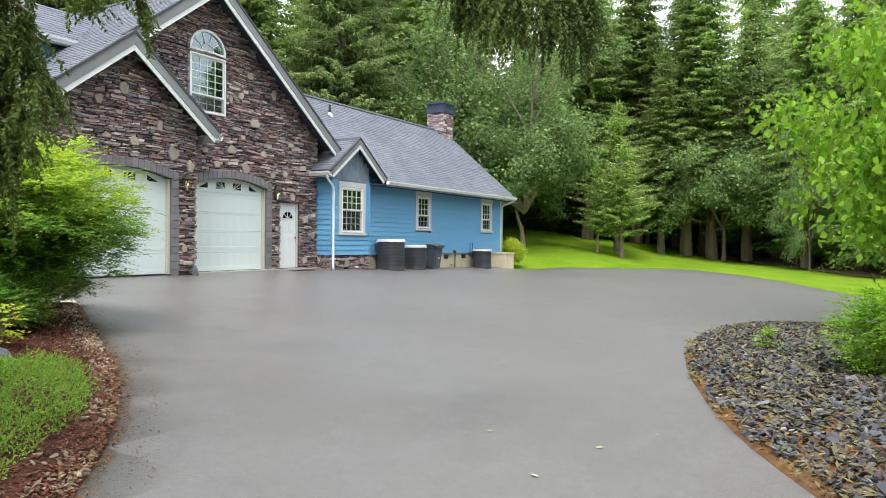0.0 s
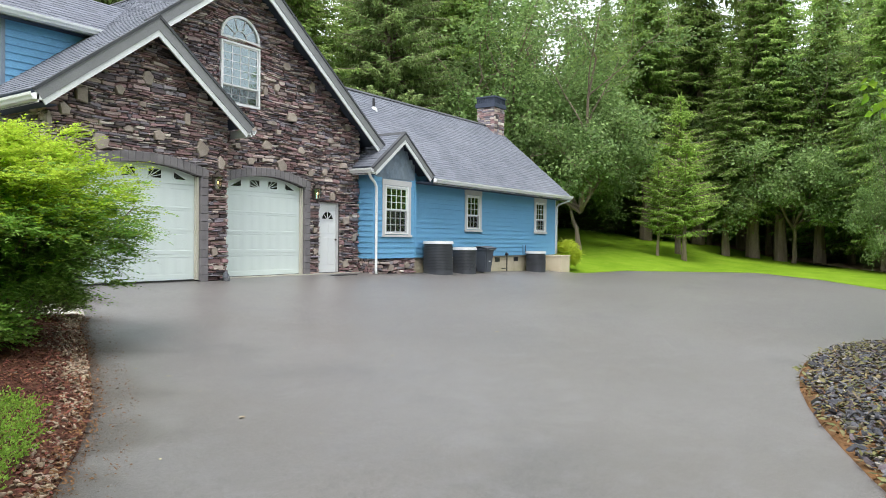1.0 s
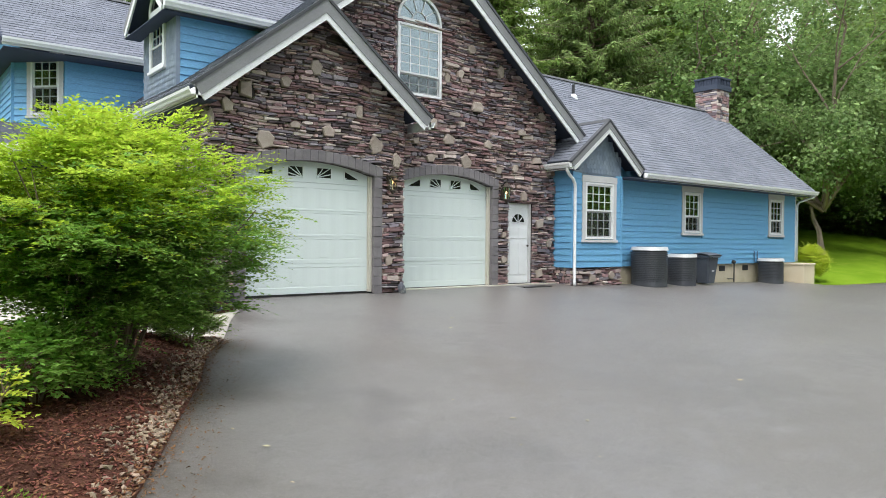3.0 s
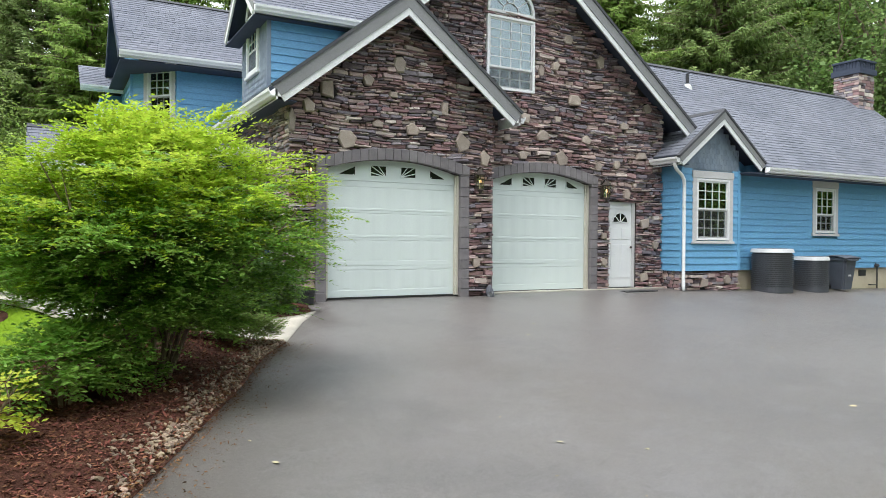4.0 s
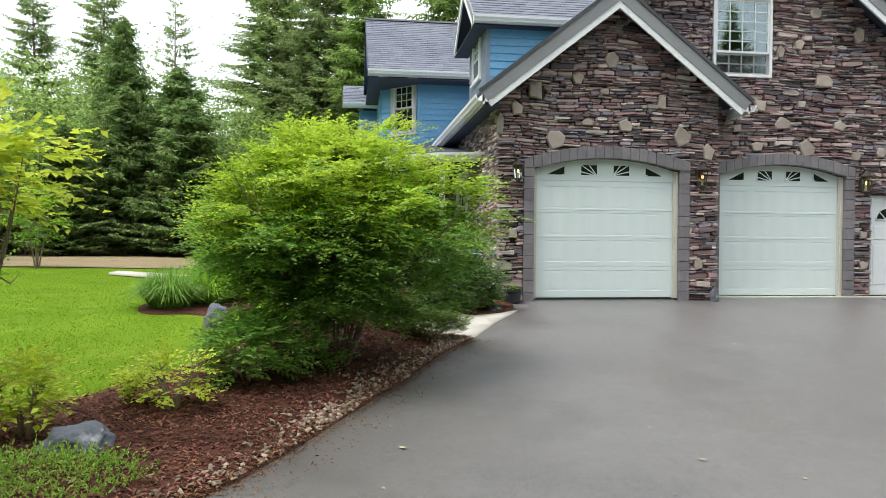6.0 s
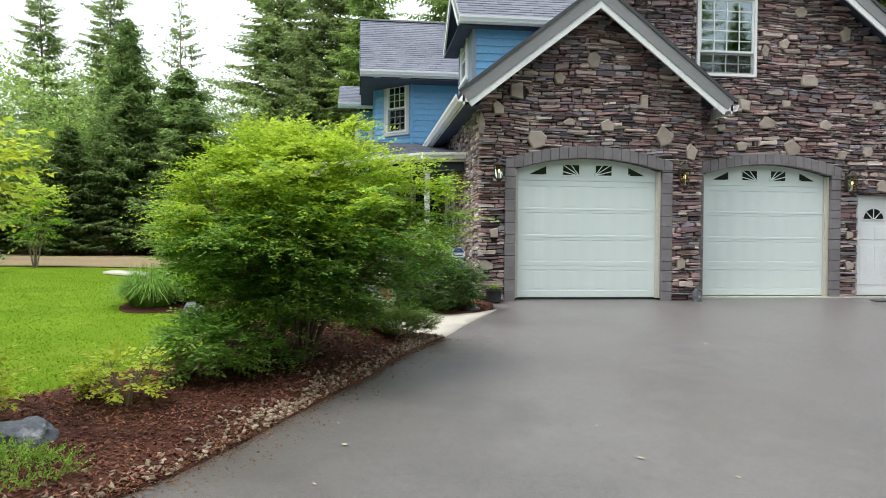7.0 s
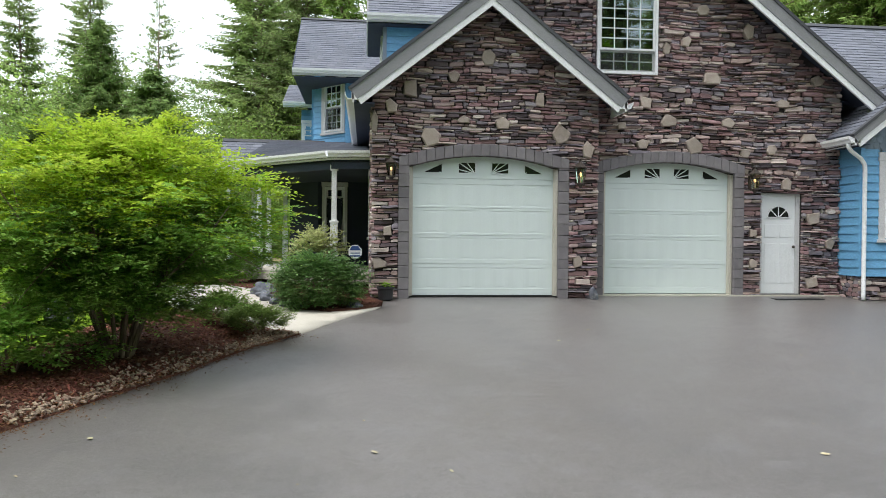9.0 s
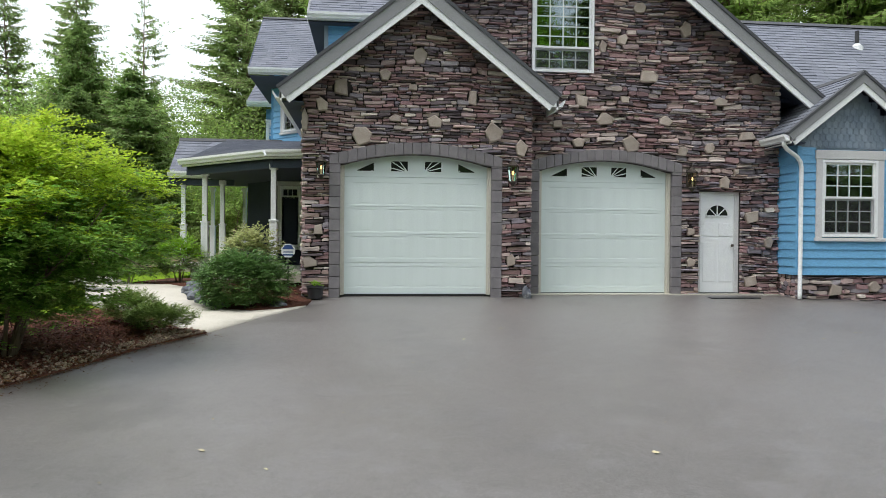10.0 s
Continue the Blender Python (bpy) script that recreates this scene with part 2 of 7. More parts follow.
def paving(name):
    """Worn asphalt: broad pale and dark patches, mottling, pale specks of stone and fine grain."""
    m = surface(name, (0.130, 0.122, 0.118), (0.165, 0.157, 0.153), 0.13, 240.0, 0.36, 0.5, 0.006, c3=(0.125, 0.12, 0.121), s3=0.45)
    nd, ln = m.node_tree.nodes, m.node_tree.links
    tone = [n for n in nd if n.type == "HUE_SAT"][0]
    src = tone.inputs["Color"].links[0].from_socket
    tc = [n for n in nd if n.type == "TEX_COORD"][0]
    last = src
    for scale, lo, hi, colour, amount in ((0.33, .5, .72, (0.130, 0.117, 0.103), .55), (0.9, .54, .74, (0.108, 0.103, 0.10), .5), (2.6, .5, .72, (0.195, 0.189, 0.194), .45), (9.0, .52, .75, (0.085, 0.081, 0.08), .42), (24.0, .5, .72, (0.075, 0.07, 0.07), .35), (42.0, .56, .72, (0.27, 0.26, 0.25), .5), (75.0, .64, .74, (0.36, 0.34, 0.32), .5), (130.0, .62, .70, (0.075, 0.072, 0.072), .5)):
        n, r, x = nd.new("ShaderNodeTexNoise"), nd.new("ShaderNodeMapRange"), nd.new("ShaderNodeMix")
        n.inputs["Scale"].default_value, n.inputs["Detail"].default_value = scale, 3.0
        ln.new(tc.outputs["Object"], n.inputs["Vector"])
        r.inputs["From Min"].default_value, r.inputs["From Max"].default_value, r.inputs["To Max"].default_value = lo, hi, amount
        ln.new(n.outputs["Fac"], r.inputs["Value"])
        x.data_type = "RGBA"
        ln.new(r.outputs["Result"], x.inputs["Factor"])
        ln.new(last, x.inputs["A"])
        x.inputs["B"].default_value = (*colour, 1)
        last = x.outputs["Result"]
    ln.new(last, tone.inputs["Color"])
    return m


M_ASPHALT = paving("asphalt")
M_LAWN = surface("lawn_grass", (0.12, 0.215, 0.012), (0.17, 0.275, 0.02), 0.5, 45.0, 0.95, 0.8, 0.04, c3=(0.19, 0.275, 0.03), s3=1.7, spec=0.05)
M_FOREST = surface("forest_floor", (0.22, 0.165, 0.10), (0.27, 0.215, 0.125), 0.3, 20.0, 0.95, 0.8, 0.05, c3=(0.08, 0.12, 0.03), s3=0.6, spec=0.1)
M_MULCH = surface("bark_mulch", (0.065, 0.028, 0.02), (0.12, 0.05, 0.033), 2.0, 55.0, 0.95, 1.0, 0.03, c3=(0.16, 0.09, 0.06), s3=9.0, spec=0.15)
M_CHIP = surface("mulch_chips", (0.095, 0.036, 0.025), (0.21, 0.088, 0.056), 3.0, 90.0, 0.9, 0.4, 0.004, 0.55, 0.02, spec=0.2)
M_NEEDLE = surface("dry_needles", (0.24, 0.125, 0.055), (0.15, 0.085, 0.045), 3.0, 60.0, 0.95, 0.8, 0.015, spec=0.1)
M_CONCRETE = surface("path_concrete", (0.40, 0.375, 0.32), (0.48, 0.455, 0.395), 1.2, 120.0, 0.85, 0.3, 0.004, c3=(0.42, 0.39, 0.33), s3=4.0)
M_FOUND = surface("foundation_concrete", (0.44, 0.38, 0.28), (0.52, 0.46, 0.35), 1.6, 80.0, 0.9, 0.4, 0.006)
M_GRAVEL = surface("river_gravel", (0.20, 0.145, 0.10), (0.31, 0.24, 0.175), 3.0, 60.0, 0.85, 0.4, 0.004, 0.5, 0.02)
M_SLATE = stone_mix("slate_rock", [(0.0, (0.05, 0.052, 0.064)), (0.3, (0.085, 0.085, 0.10)), (0.5, (0.085, 0.068, 0.078)), (0.64, (0.06, 0.06, 0.052)), (0.76, (0.15, 0.15, 0.165)), (0.86, (0.13, 0.105, 0.08)), (0.95, (0.24, 0.22, 0.19))], 0.35)
M_TWIG = surface("dry_twigs_and_moss", (0.16, 0.13, 0.075), (0.10, 0.11, 0.045), 3.0, 60.0, 0.95, 0.0, spread=0.5, hue=0.02, spec=0.1)
M_BOULDER = surface("boulder_stone", (0.085, 0.095, 0.12), (0.15, 0.16, 0.185), 3.2, 30.0, 0.8, 0.7, 0.02, c3=(0.44, 0.44, 0.45), s3=5.0)
M_STONE = stone_mix("ledge_stone", [(0.0, (0.13, 0.102, 0.113)), (0.12, (0.271, 0.169, 0.175)), (0.26, (0.209, 0.186, 0.215)), (0.40, (0.362, 0.277, 0.266)), (0.52, (0.266, 0.169, 0.169)), (0.64, (0.452, 0.384, 0.35)), (0.74, (0.305, 0.277, 0.299)), (0.85, (0.407, 0.305, 0.282)), (0.95, (0.542, 0.486, 0.441))], 0.3)
M_TANSTONE = surface("tan_field_stone", (0.32, 0.265, 0.225), (0.40, 0.345, 0.30), 5.0, 60.0, 0.85, 0.5, 0.01, 0.2)
M_MORTAR = surface("dark_mortar", (0.03, 0.026, 0.026), (0.05, 0.044, 0.043), 6.0, 80.0, 0.95, 0.6, 0.01)
M_BLOCK = surface("grey_trim_block", (0.155, 0.145, 0.155), (0.195, 0.182, 0.19), 5.0, 90.0, 0.85, 0.4, 0.004, 0.12)
M_BLUE = surface("blue_siding_paint", (0.125, 0.335, 0.56), (0.14, 0.36, 0.585), 0.7, 60.0, 0.55, 0.12, 0.003, 0.03, stretch=(0.25, 0.25, 1))
M_SHAKE = surface("grey_blue_shakes", (0.17, 0.22, 0.29), (0.22, 0.27, 0.33), 2.0, 60.0, 0.7, 0.3, 0.004, 0.15)
M_TRIMGREY = surface("pale_grey_trim_paint", (0.52, 0.52, 0.53), (0.57, 0.57, 0.58), 1.0, 50.0, 0.55, 0.1, 0.002)
M_WHITE = surface("white_paint", (0.70, 0.72, 0.74), (0.76, 0.78, 0.79), 0.9, 50.0, 0.45, 0.08, 0.002)
M_DOOR = surface("garage_door_white", (0.62, 0.70, 0.69), (0.66, 0.735, 0.725), 0.5, 90.0, 0.5, 0.12, 0.002)
M_SOFFIT = surface("dark_blue_grey_paint", (0.05, 0.062, 0.092), (0.062, 0.075, 0.108), 0.8, 40.0, 0.8, 0.1, 0.002, spec=0.15)
# navy of the porch ceiling; on the house wall it also carries the shade
M_NAVY = surface("navy_paint_and_shade", (0.024, 0.03, 0.046), (0.032, 0.04, 0.058), 0.8, 40.0, 0.8, 0.1, 0.002, spec=0.15)
M_RAKE = surface("mid_grey_trim_paint", (0.20, 0.205, 0.215), (0.235, 0.24, 0.25), 0.8, 50.0, 0.6, 0.12, 0.002)
M_SHINGLE = surface("asphalt_shingles", (0.125, 0.138, 0.172), (0.158, 0.17, 0.205), 0.5, 160.0, 0.9, 0.5, 0.003, 0.13)
M_SHINGLE_EDGE = surface("dark_roof_edge", (0.05, 0.055, 0.065), (0.07, 0.073, 0.08), 1.5, 80.0, 0.85, 0.3, 0.003)
# near-black: the lack of light indoors is put into the colour
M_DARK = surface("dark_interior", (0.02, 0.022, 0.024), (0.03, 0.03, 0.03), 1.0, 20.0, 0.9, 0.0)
M_CURTAIN = surface("pale_curtain", (0.45, 0.5, 0.46), (0.52, 0.56, 0.52), 2.0, 60.0, 0.9, 0.2, 0.004)
M_GLASS = glass_pane("window_glass")
M_SCREEN = surface("insect_screen", (0.03, 0.034, 0.034), (0.04, 0.044, 0.044), 2.0, 200.0, 0.8, 0.0)
scn, scl = M_SCREEN.node_tree.nodes, M_SCREEN.node_tree.links
weave, clear_ = scn.new("ShaderNodeMixShader"), scn.new("ShaderNodeBsdfTransparent")
weave.inputs["Fac"].default_value = 0.22
scl.new(clear_.outputs["BSDF"], weave.inputs[1])
scl.new(scn["Principled BSDF"].outputs["BSDF"], weave.inputs[2])
scl.new(weave.outputs["Shader"], scn["Material Output"].inputs["Surface"])
M_BLACK = surface("black_metal", (0.018, 0.019, 0.022), (0.028, 0.029, 0.032), 2.0, 60.0, 0.45, 0.15, 0.002)
M_ACGREY = surface("dark_grey_grille_paint", (0.05, 0.055, 0.066), (0.065, 0.07, 0.082), 2.0, 60.0, 0.55, 0.1, 0.002)
M_ACTOP = surface("light_grey_cover", (0.52, 0.54, 0.55), (0.58, 0.60, 0.61), 2.0, 50.0, 0.5, 0.1, 0.002)
M_BIN = surface("dark_blue_grey_plastic", (0.06, 0.07, 0.09), (0.075, 0.088, 0.11), 2.0, 60.0, 0.5, 0.1, 0.002)
M_BARK = surface("bark", (0.19, 0.145, 0.115), (0.27, 0.215, 0.165), 2.0, 22.0, 0.95, 1.0, 0.04, 0.15, stretch=(1, 1, 0.25), spec=0.1)
M_PALEBARK = surface("pale_bark", (0.30, 0.27, 0.24), (0.38, 0.35, 0.31), 2.0, 22.0, 0.95, 0.9, 0.03, 0.1, stretch=(1, 1, 0.3), spec=0.1)
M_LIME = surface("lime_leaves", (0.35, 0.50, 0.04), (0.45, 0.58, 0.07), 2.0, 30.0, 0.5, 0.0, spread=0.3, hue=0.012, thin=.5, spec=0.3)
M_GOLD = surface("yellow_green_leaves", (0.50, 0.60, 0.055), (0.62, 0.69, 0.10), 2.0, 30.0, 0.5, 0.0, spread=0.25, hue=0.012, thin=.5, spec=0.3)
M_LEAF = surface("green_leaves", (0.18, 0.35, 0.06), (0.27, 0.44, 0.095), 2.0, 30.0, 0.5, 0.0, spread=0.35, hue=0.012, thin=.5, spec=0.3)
M_MAPLE = surface("maple_leaves", (0.17, 0.35, 0.024), (0.30, 0.50, 0.045), 1.0, 30.0, 0.5, 0.0, spread=0.35, hue=0.012, thin=.5, spec=0.3)
M_OAK = surface("grey_green_leaves", (0.155, 0.25, 0.08), (0.25, 0.35, 0.132), 0.5, 30.0, 0.55, 0.0, spread=0.4, hue=0.012, thin=.45, spec=0.3, each=.2)
M_WOODLEAF = surface("woodland_leaves", (0.22, 0.35, 0.08), (0.35, 0.48, 0.14), 0.6, 30.0, 0.55, 0.0, spread=0.4, hue=0.012, thin=.45, spec=0.3, each=.2)
# darker copy of the fir needles: weaker sky light put into the colour
M_DIMFIR = surface("dim_lit_fir_needles", (0.165, 0.265, 0.085), (0.27, 0.38, 0.13), 0.35, 30.0, 0.65, 0.0, spread=0.4, hue=0.012, thin=.4, spec=0.2, each=.25)
M_FIR = surface("fir_needles", (0.20, 0.31, 0.08), (0.31, 0.425, 0.125), 0.35, 30.0, 0.65, 0.0, spread=0.3, hue=0.012, thin=.45, spec=0.2, each=.25)
M_YOUNGFIR = surface("fresh_fir_needles", (0.26, 0.40, 0.085), (0.38, 0.52, 0.13), 0.5, 30.0, 0.65, 0.0, spread=0.3, hue=0.012, thin=.45, spec=0.2)
M_PINE = surface("pine_needles", (0.21, 0.30, 0.11), (0.32, 0.41, 0.165), 0.4, 30.0, 0.65, 0.0, spread=0.4, hue=0.012, thin=.42, spec=0.2, each=.2)
# needles of the overhanging fir, their shade against the sky put into a darker green
M_DARKFIR = surface("shaded_fir_needles", (0.085, 0.125, 0.034), (0.17, 0.235, 0.06), 1.6, 30.0, 0.65, 0.0, spread=0.35, thin=.3, spec=0.2)
M_EVERGREEN = surface("dark_evergreen_leaves", (0.095, 0.19, 0.055), (0.155, 0.27, 0.08), 2.0, 40.0, 0.45, 0.0, spread=0.35, hue=0.01, thin=.3, spec=0.4)
M_JUNIPER = surface("juniper_needles", (0.19, 0.34, 0.045), (0.27, 0.43, 0.07), 2.0, 40.0, 0.7, 0.0, spread=0.35, hue=0.01, thin=.4, spec=0.2)
M_HEATH = surface("heath_leaves", (0.15, 0.225, 0.06), (0.235, 0.32, 0.095), 2.0, 40.0, 0.7, 0.0, spread=0.35, hue=0.012, thin=.35, spec=0.2)
M_VARIEGATED = surface("cream_edged_leaves", (0.36, 0.42, 0.17), (0.50, 0.52, 0.27), 3.0, 30.0, 0.5, 0.0, spread=0.35, hue=0.01, thin=.45, spec=0.3)
M_BLADE = surface("grass_blades", (0.14, 0.25, 0.014), (0.19, 0.31, 0.022), 0.6, 30.0, 0.8, 0.0, spread=0.15, hue=0.008, thin=0.45, spec=0.05)
M_LAMP = glow("warm_bulb", (1.0, 0.62, 0.28), 1.7)
M_LAMPGLASS = glass_pane("lantern_glass", (0.92, 0.88, 0.8), 1.45)
M_BRONZE = surface("dark_bronze", (0.05, 0.042, 0.036), (0.075, 0.06, 0.05), 4.0, 60.0, 0.5, 0.2, 0.002, metal=0.4)
M_BOXTAN = surface("tan_painted_box", (0.60, 0.52, 0.37), (0.66, 0.58, 0.43), 1.5, 40.0, 0.75, 0.2, 0.003)
M_STOP = surface("pale_cream_moulding", (0.50, 0.48, 0.42), (0.56, 0.54, 0.47), 1.5, 40.0, 0.7, 0.15, 0.002)
M_BLUESIGN = surface("blue_sign_face", (0.03, 0.07, 0.22), (0.035, 0.08, 0.25), 3.0, 40.0, 0.4, 0.0)

# ---- ground ----
def axis_steps(lo, hi, fine_lo, fine_hi, step, grow=1.35):
    line = list(np.arange(fine_lo, fine_hi + 0.01, step))
    for end, sign in ((hi, 1), (lo, -1)):
        d, p = step, line[-1] if sign > 0 else line[0]
        while (p < end if sign > 0 else p > end):
            d *= grow
            p += sign * d
            line = line + [p] if sign > 0 else [p] + line
    return line


LEFT_EDGE = [(-30, -27), (-17, -17.2), (-12.6, -13.4), (-10.73, -11.68), (-10.17, -11.12), (-9.67, -10.56), (-8.93, -9.58), (-8.2, -8.45), (-7.75, -7.6), (-7.41, -6.93), (-6.89, -5.95), (-6.23, -4.5), (-5.72, -3.72), (-5.03, -2.3), (-4.54, -1.45), (-4.5, -0.9)]
LAWN_EDGE = [(17.9, -1.65), (22.2, -2.3), (26.0, -4.3), (26.6, -7.1), (23.5, -10.5), (20.2, -13.2), (15.8, -15.4), (13.6, -16.5), (8, -21), (2, -26)]
ASPHALT = LEFT_EDGE + [(-4.4, 0.25), (5.0, 0.25), (5.1, -0.5), (17.2, -0.5)] + LAWN_EDGE + [(-6, -33), (-30, -40)]
ISLAND = rounded([(-8.2, -15.95), (-6.9, -15.2), (-6.2, -14.88), (-5.2, -14.48), (-3.6, -13.95), (-1.9, -13.55), (0.0, -13.4), (1.9, -13.7), (3.0, -14.3), (3.6, -15.4), (4.2, -17.5), (2.5, -19.8), (-2, -20.6), (-7, -19.4), (-9.3, -17.2)], 1)
BED = LEFT_EDGE[2:13] + [(-6.1, -3.55), (-6.5, -2.95), (-7.1, -2.1), (-7.7, -1.75), (-8.4, -2.1), (-8.8, -3.4), (-9.0, -4.6), (-9.55, -5.7), (-10.0, -6.4), (-10.6, -6.9), (-11.8, -8.2), (-13.6, -11.4)]
PATH_CONCRETE = [(-4.54, -1.45), (-5.03, -2.3), (-5.72, -3.72), (-6.1, -3.55), (-6.5, -2.95), (-7.1, -2.05), (-7.7, -1.7), (-8.5, -0.7), (-9.6, 2.2), (-11.5, 5.3), (-14.2, 7.5), (-14.3, 8.7), (-10.7, 6.4), (-8.87, 2.9), (-7.89, 2.53), (-6.86, 0.74), (-6.6, -0.6), (-6.3, -1.3), (-5.9, -1.75), (-5.41, -1.98), (-4.95, -1.8)]

xs = axis_steps(-400, 420, -26, 48, 1.6)
ys = axis_steps(-400, 420, -30, 34, 1.6)
bm = bmesh.new()
rows = [[bm.verts.new((x, y, gz(x, y) - 0.06)) for x in xs] for y in ys]
for r0, r1 in zip(rows, rows[1:]):
    for i in range(len(xs) - 1):
        bm.faces.new((r0[i], r0[i + 1], r1[i + 1], r1[i]))
tagged(part("ground", bm, M_LAWN, smooth=True), "bright green mown lawn round the house", "lawn", kind="structure")
sheet("pavement", ASPHALT, M_ASPHALT, lambda x, y: 0.0, 1.0, "worn grey asphalt driveway with faint stains", "driveway", 0.08)


def mound(poly, top, reach, low=0.01):
    return lambda x, y: low + top * min(rim(poly, x, y) / reach, 1) ** 0.7


bed_rise = mound(BED, 0.14, 1.2, 0.012)
island_rise = mound(ISLAND, 0.22, 2.0, 0.015)
sheet("planting_bed", BED, M_MULCH, bed_rise, 0.3, "reddish-brown bark mulch bed beside the driveway", "mulch bed", 0.08)
sheet("rock_bed", ISLAND, M_NEEDLE, island_rise, 0.4, "island of dark slate rock with dry needles", "rock bed", 0.1)
sheet("path", PATH_CONCRETE, M_CONCRETE, lambda x, y: 0.025, 0.5, "pale concrete garden path curving to the porch", "path", 0.06)
GRASS_BED = rounded([(-11.0, -1.15), (-10.7, -1.55), (-10.1, -1.35), (-9.6, -1.75), (-9.0, -.6), (-9.3, .6), (-10.6, .5), (-11.1, -.5)], 2)
sheet("grass_bed", GRASS_BED, M_MULCH, lambda x, y: -0.052 + .03 * min(rim(GRASS_BED, x, y) / .4, 1), 0.3, "mulch patch round the ornamental grass", "mulch bed", 0.08)
sheet("entry_bed", [(-4.72, -0.42), (-4.5, -0.85), (-4.62, -1.4), (-4.95, -1.75), (-5.41, -1.95), (-5.9, -1.72), (-6.3, -1.25), (-6.6, -0.55), (-6.86, 0.8), (-7.9, 2.6), (-8.9, 3.2), (-8.5, 5.0), (-4.72, 5.0)], M_MULCH, lambda x, y: 0.035, 0.6, "mulched planting bed by the porch", "mulch bed", 0.09)
sheet("forest_floor", [(29, -30), (33, -16), (42, -10), (47, -5), (48.5, 1), (50, 9), (54, 18), (45, 40), (110, 110), (140, 0), (90, -60), (40, -50)], M_FOREST, lambda x, y: 0.0, 6.0, "brown needle-covered forest floor under the trees", "forest floor")
sheet("forest_clearing", [(-60, 10), (-22, 11.5), (-14, 11.8), (-8, 14), (20, 26), (40, 48), (-10, 110), (-90, 60)], M_FOREST, lambda x, y: -0.02, 6.0, "brown forest floor behind the house", "forest floor")

# ---- house: measures ----
WALL_M, WALL_G = 0.0, -0.40          # front faces of the main gable wall and of the projecting gable wall
RIDGE_X, RIDGE_Z, PITCH = 0.38, 8.16, 0.786
G_APEX = -2.5                        # ridge of the small gable
LEFT_X = -4.72                       # garage's left wall
D1 = (-4.0, -1.09)                   # openings of the garage doors
D2 = (-0.05, 2.73)
ARCH_SIDE, ARCH_TOP = 2.47, 2.70
MAN = (3.34, 4.22, 2.11)             # opening of the side door


def main_roof(x):
    return RIDGE_Z - PITCH * abs(x - RIDGE_X)


def small_roof(x):
    return main_roof(G_APEX) - PITCH * abs(x - G_APEX)


def arch_z(span, x, side=ARCH_SIDE, top=ARCH_TOP):
    """Height of the arch over a door opening at x."""
    half, mid = (span[1] - span[0]) / 2, (span[0] + span[1]) / 2
    rise = top - side
    r = (half * half + rise * rise) / (2 * rise)
    return top - r + math.sqrt(max(r * r - (x - mid) ** 2, 0))


def arch_x(span, z, side=ARCH_SIDE, top=ARCH_TOP):
    """The part of a door opening that is open at height z, or None."""
    if z <= side:
        return span
    if z >= top:
        return None
    half, mid = (span[1] - span[0]) / 2, (span[0] + span[1]) / 2
    rise = top - side
    r = (half * half + rise * rise) / (2 * rise)
    w = math.sqrt(max(r * r - (z - top + r) ** 2, 0))
    return mid - w, mid + w


def grown(span, by):
    return span[0] - by, span[1] + by


def arch_outline(span, y, low=-0.3, steps=14):
    pts = [(span[0], y, low), (span[0], y, ARCH_SIDE)]
    for k in range(1, steps):
        x = span[0] + (span[1] - span[0]) * k / steps
        pts.append((x, y, arch_z(span, x)))
    return pts + [(span[1], y, ARCH_SIDE), (span[1], y, low)]


def cut(ob, tool_bm):
    """Cuts a hole into a wall, for good."""
    tool = part("cutter", tool_bm, M_DARK)
    mod = ob.modifiers.new("hole", "BOOLEAN")
    mod.operation, mod.object, mod.solver = "DIFFERENCE", tool, "EXACT"
    dg = bpy.context.evaluated_depsgraph_get()
    me = bpy.data.meshes.new_from_object(ob.evaluated_get(dg))
    ob.modifiers.clear()
    old = ob.data
    ob.data = me
    bpy.data.meshes.remove(old)
    data = tool.data
    bpy.data.objects.remove(tool)
    bpy.data.meshes.remove(data)


# ---- walls (backing of mortar, stones come last) ----
WIN_ARCH = (-0.22, 1.05, 4.46, 6.80)  # upper arched window


def gable_wall(name, x0, x1, y, thick, top, label):
    xsn = [x0 + (x1 - x0) * k / 24 for k in range(25)]
    outline = [(x0, y, -0.3)] + [(x, y, top(x) - 0.1) for x in xsn] + [(x1, y, -0.3)]
    return tagged(part(name, prism(bmesh.new(), outline, (0, thick, 0)), M_MORTAR), label, "wall", kind="structure")


wall_main = gable_wall("wall_main_gable", -4.60, 5.06, WALL_M + 0.05, 0.30, main_roof, "tall gable wall of dark brown stacked ledge stone")
cut(wall_main, prism(bmesh.new(), arch_outline(D2, -0.6, -0.5), (0, 1.5, 0)))
cut(wall_main, boxed(MAN[0], MAN[1], -0.5, 1, -0.5, MAN[2]))
cut(wall_main, boxed(WIN_ARCH[0] + .03, WIN_ARCH[1] - .03, -0.5, 1, WIN_ARCH[2] + .03, 6.06))
WIN_MID, WIN_HALF = 0.415, 0.60
cut(wall_main, prism(bmesh.new(), [(WIN_MID + WIN_HALF * math.cos(math.pi * k / 20), -0.5, 6.22 + 0.55 * math.sin(math.pi * k / 20)) for k in range(21)], (0, 1.5, 0)))
wall_small = gable_wall("wall_small_gable", -4.70, -0.31, WALL_G + 0.05, 0.30, small_roof, "projecting gable wall of dark brown stacked ledge stone")
cut(wall_small, prism(bmesh.new(), arch_outline(D1, -1.0, -0.5), (0, 1.5, 0)))
wall_side = tagged(part("wall_garage_side", boxed(-4.70, -4.40, -0.03, 8.0, -0.3, 3.9), M_MORTAR), "stone side wall of the garage under the eave", "wall", kind="structure")
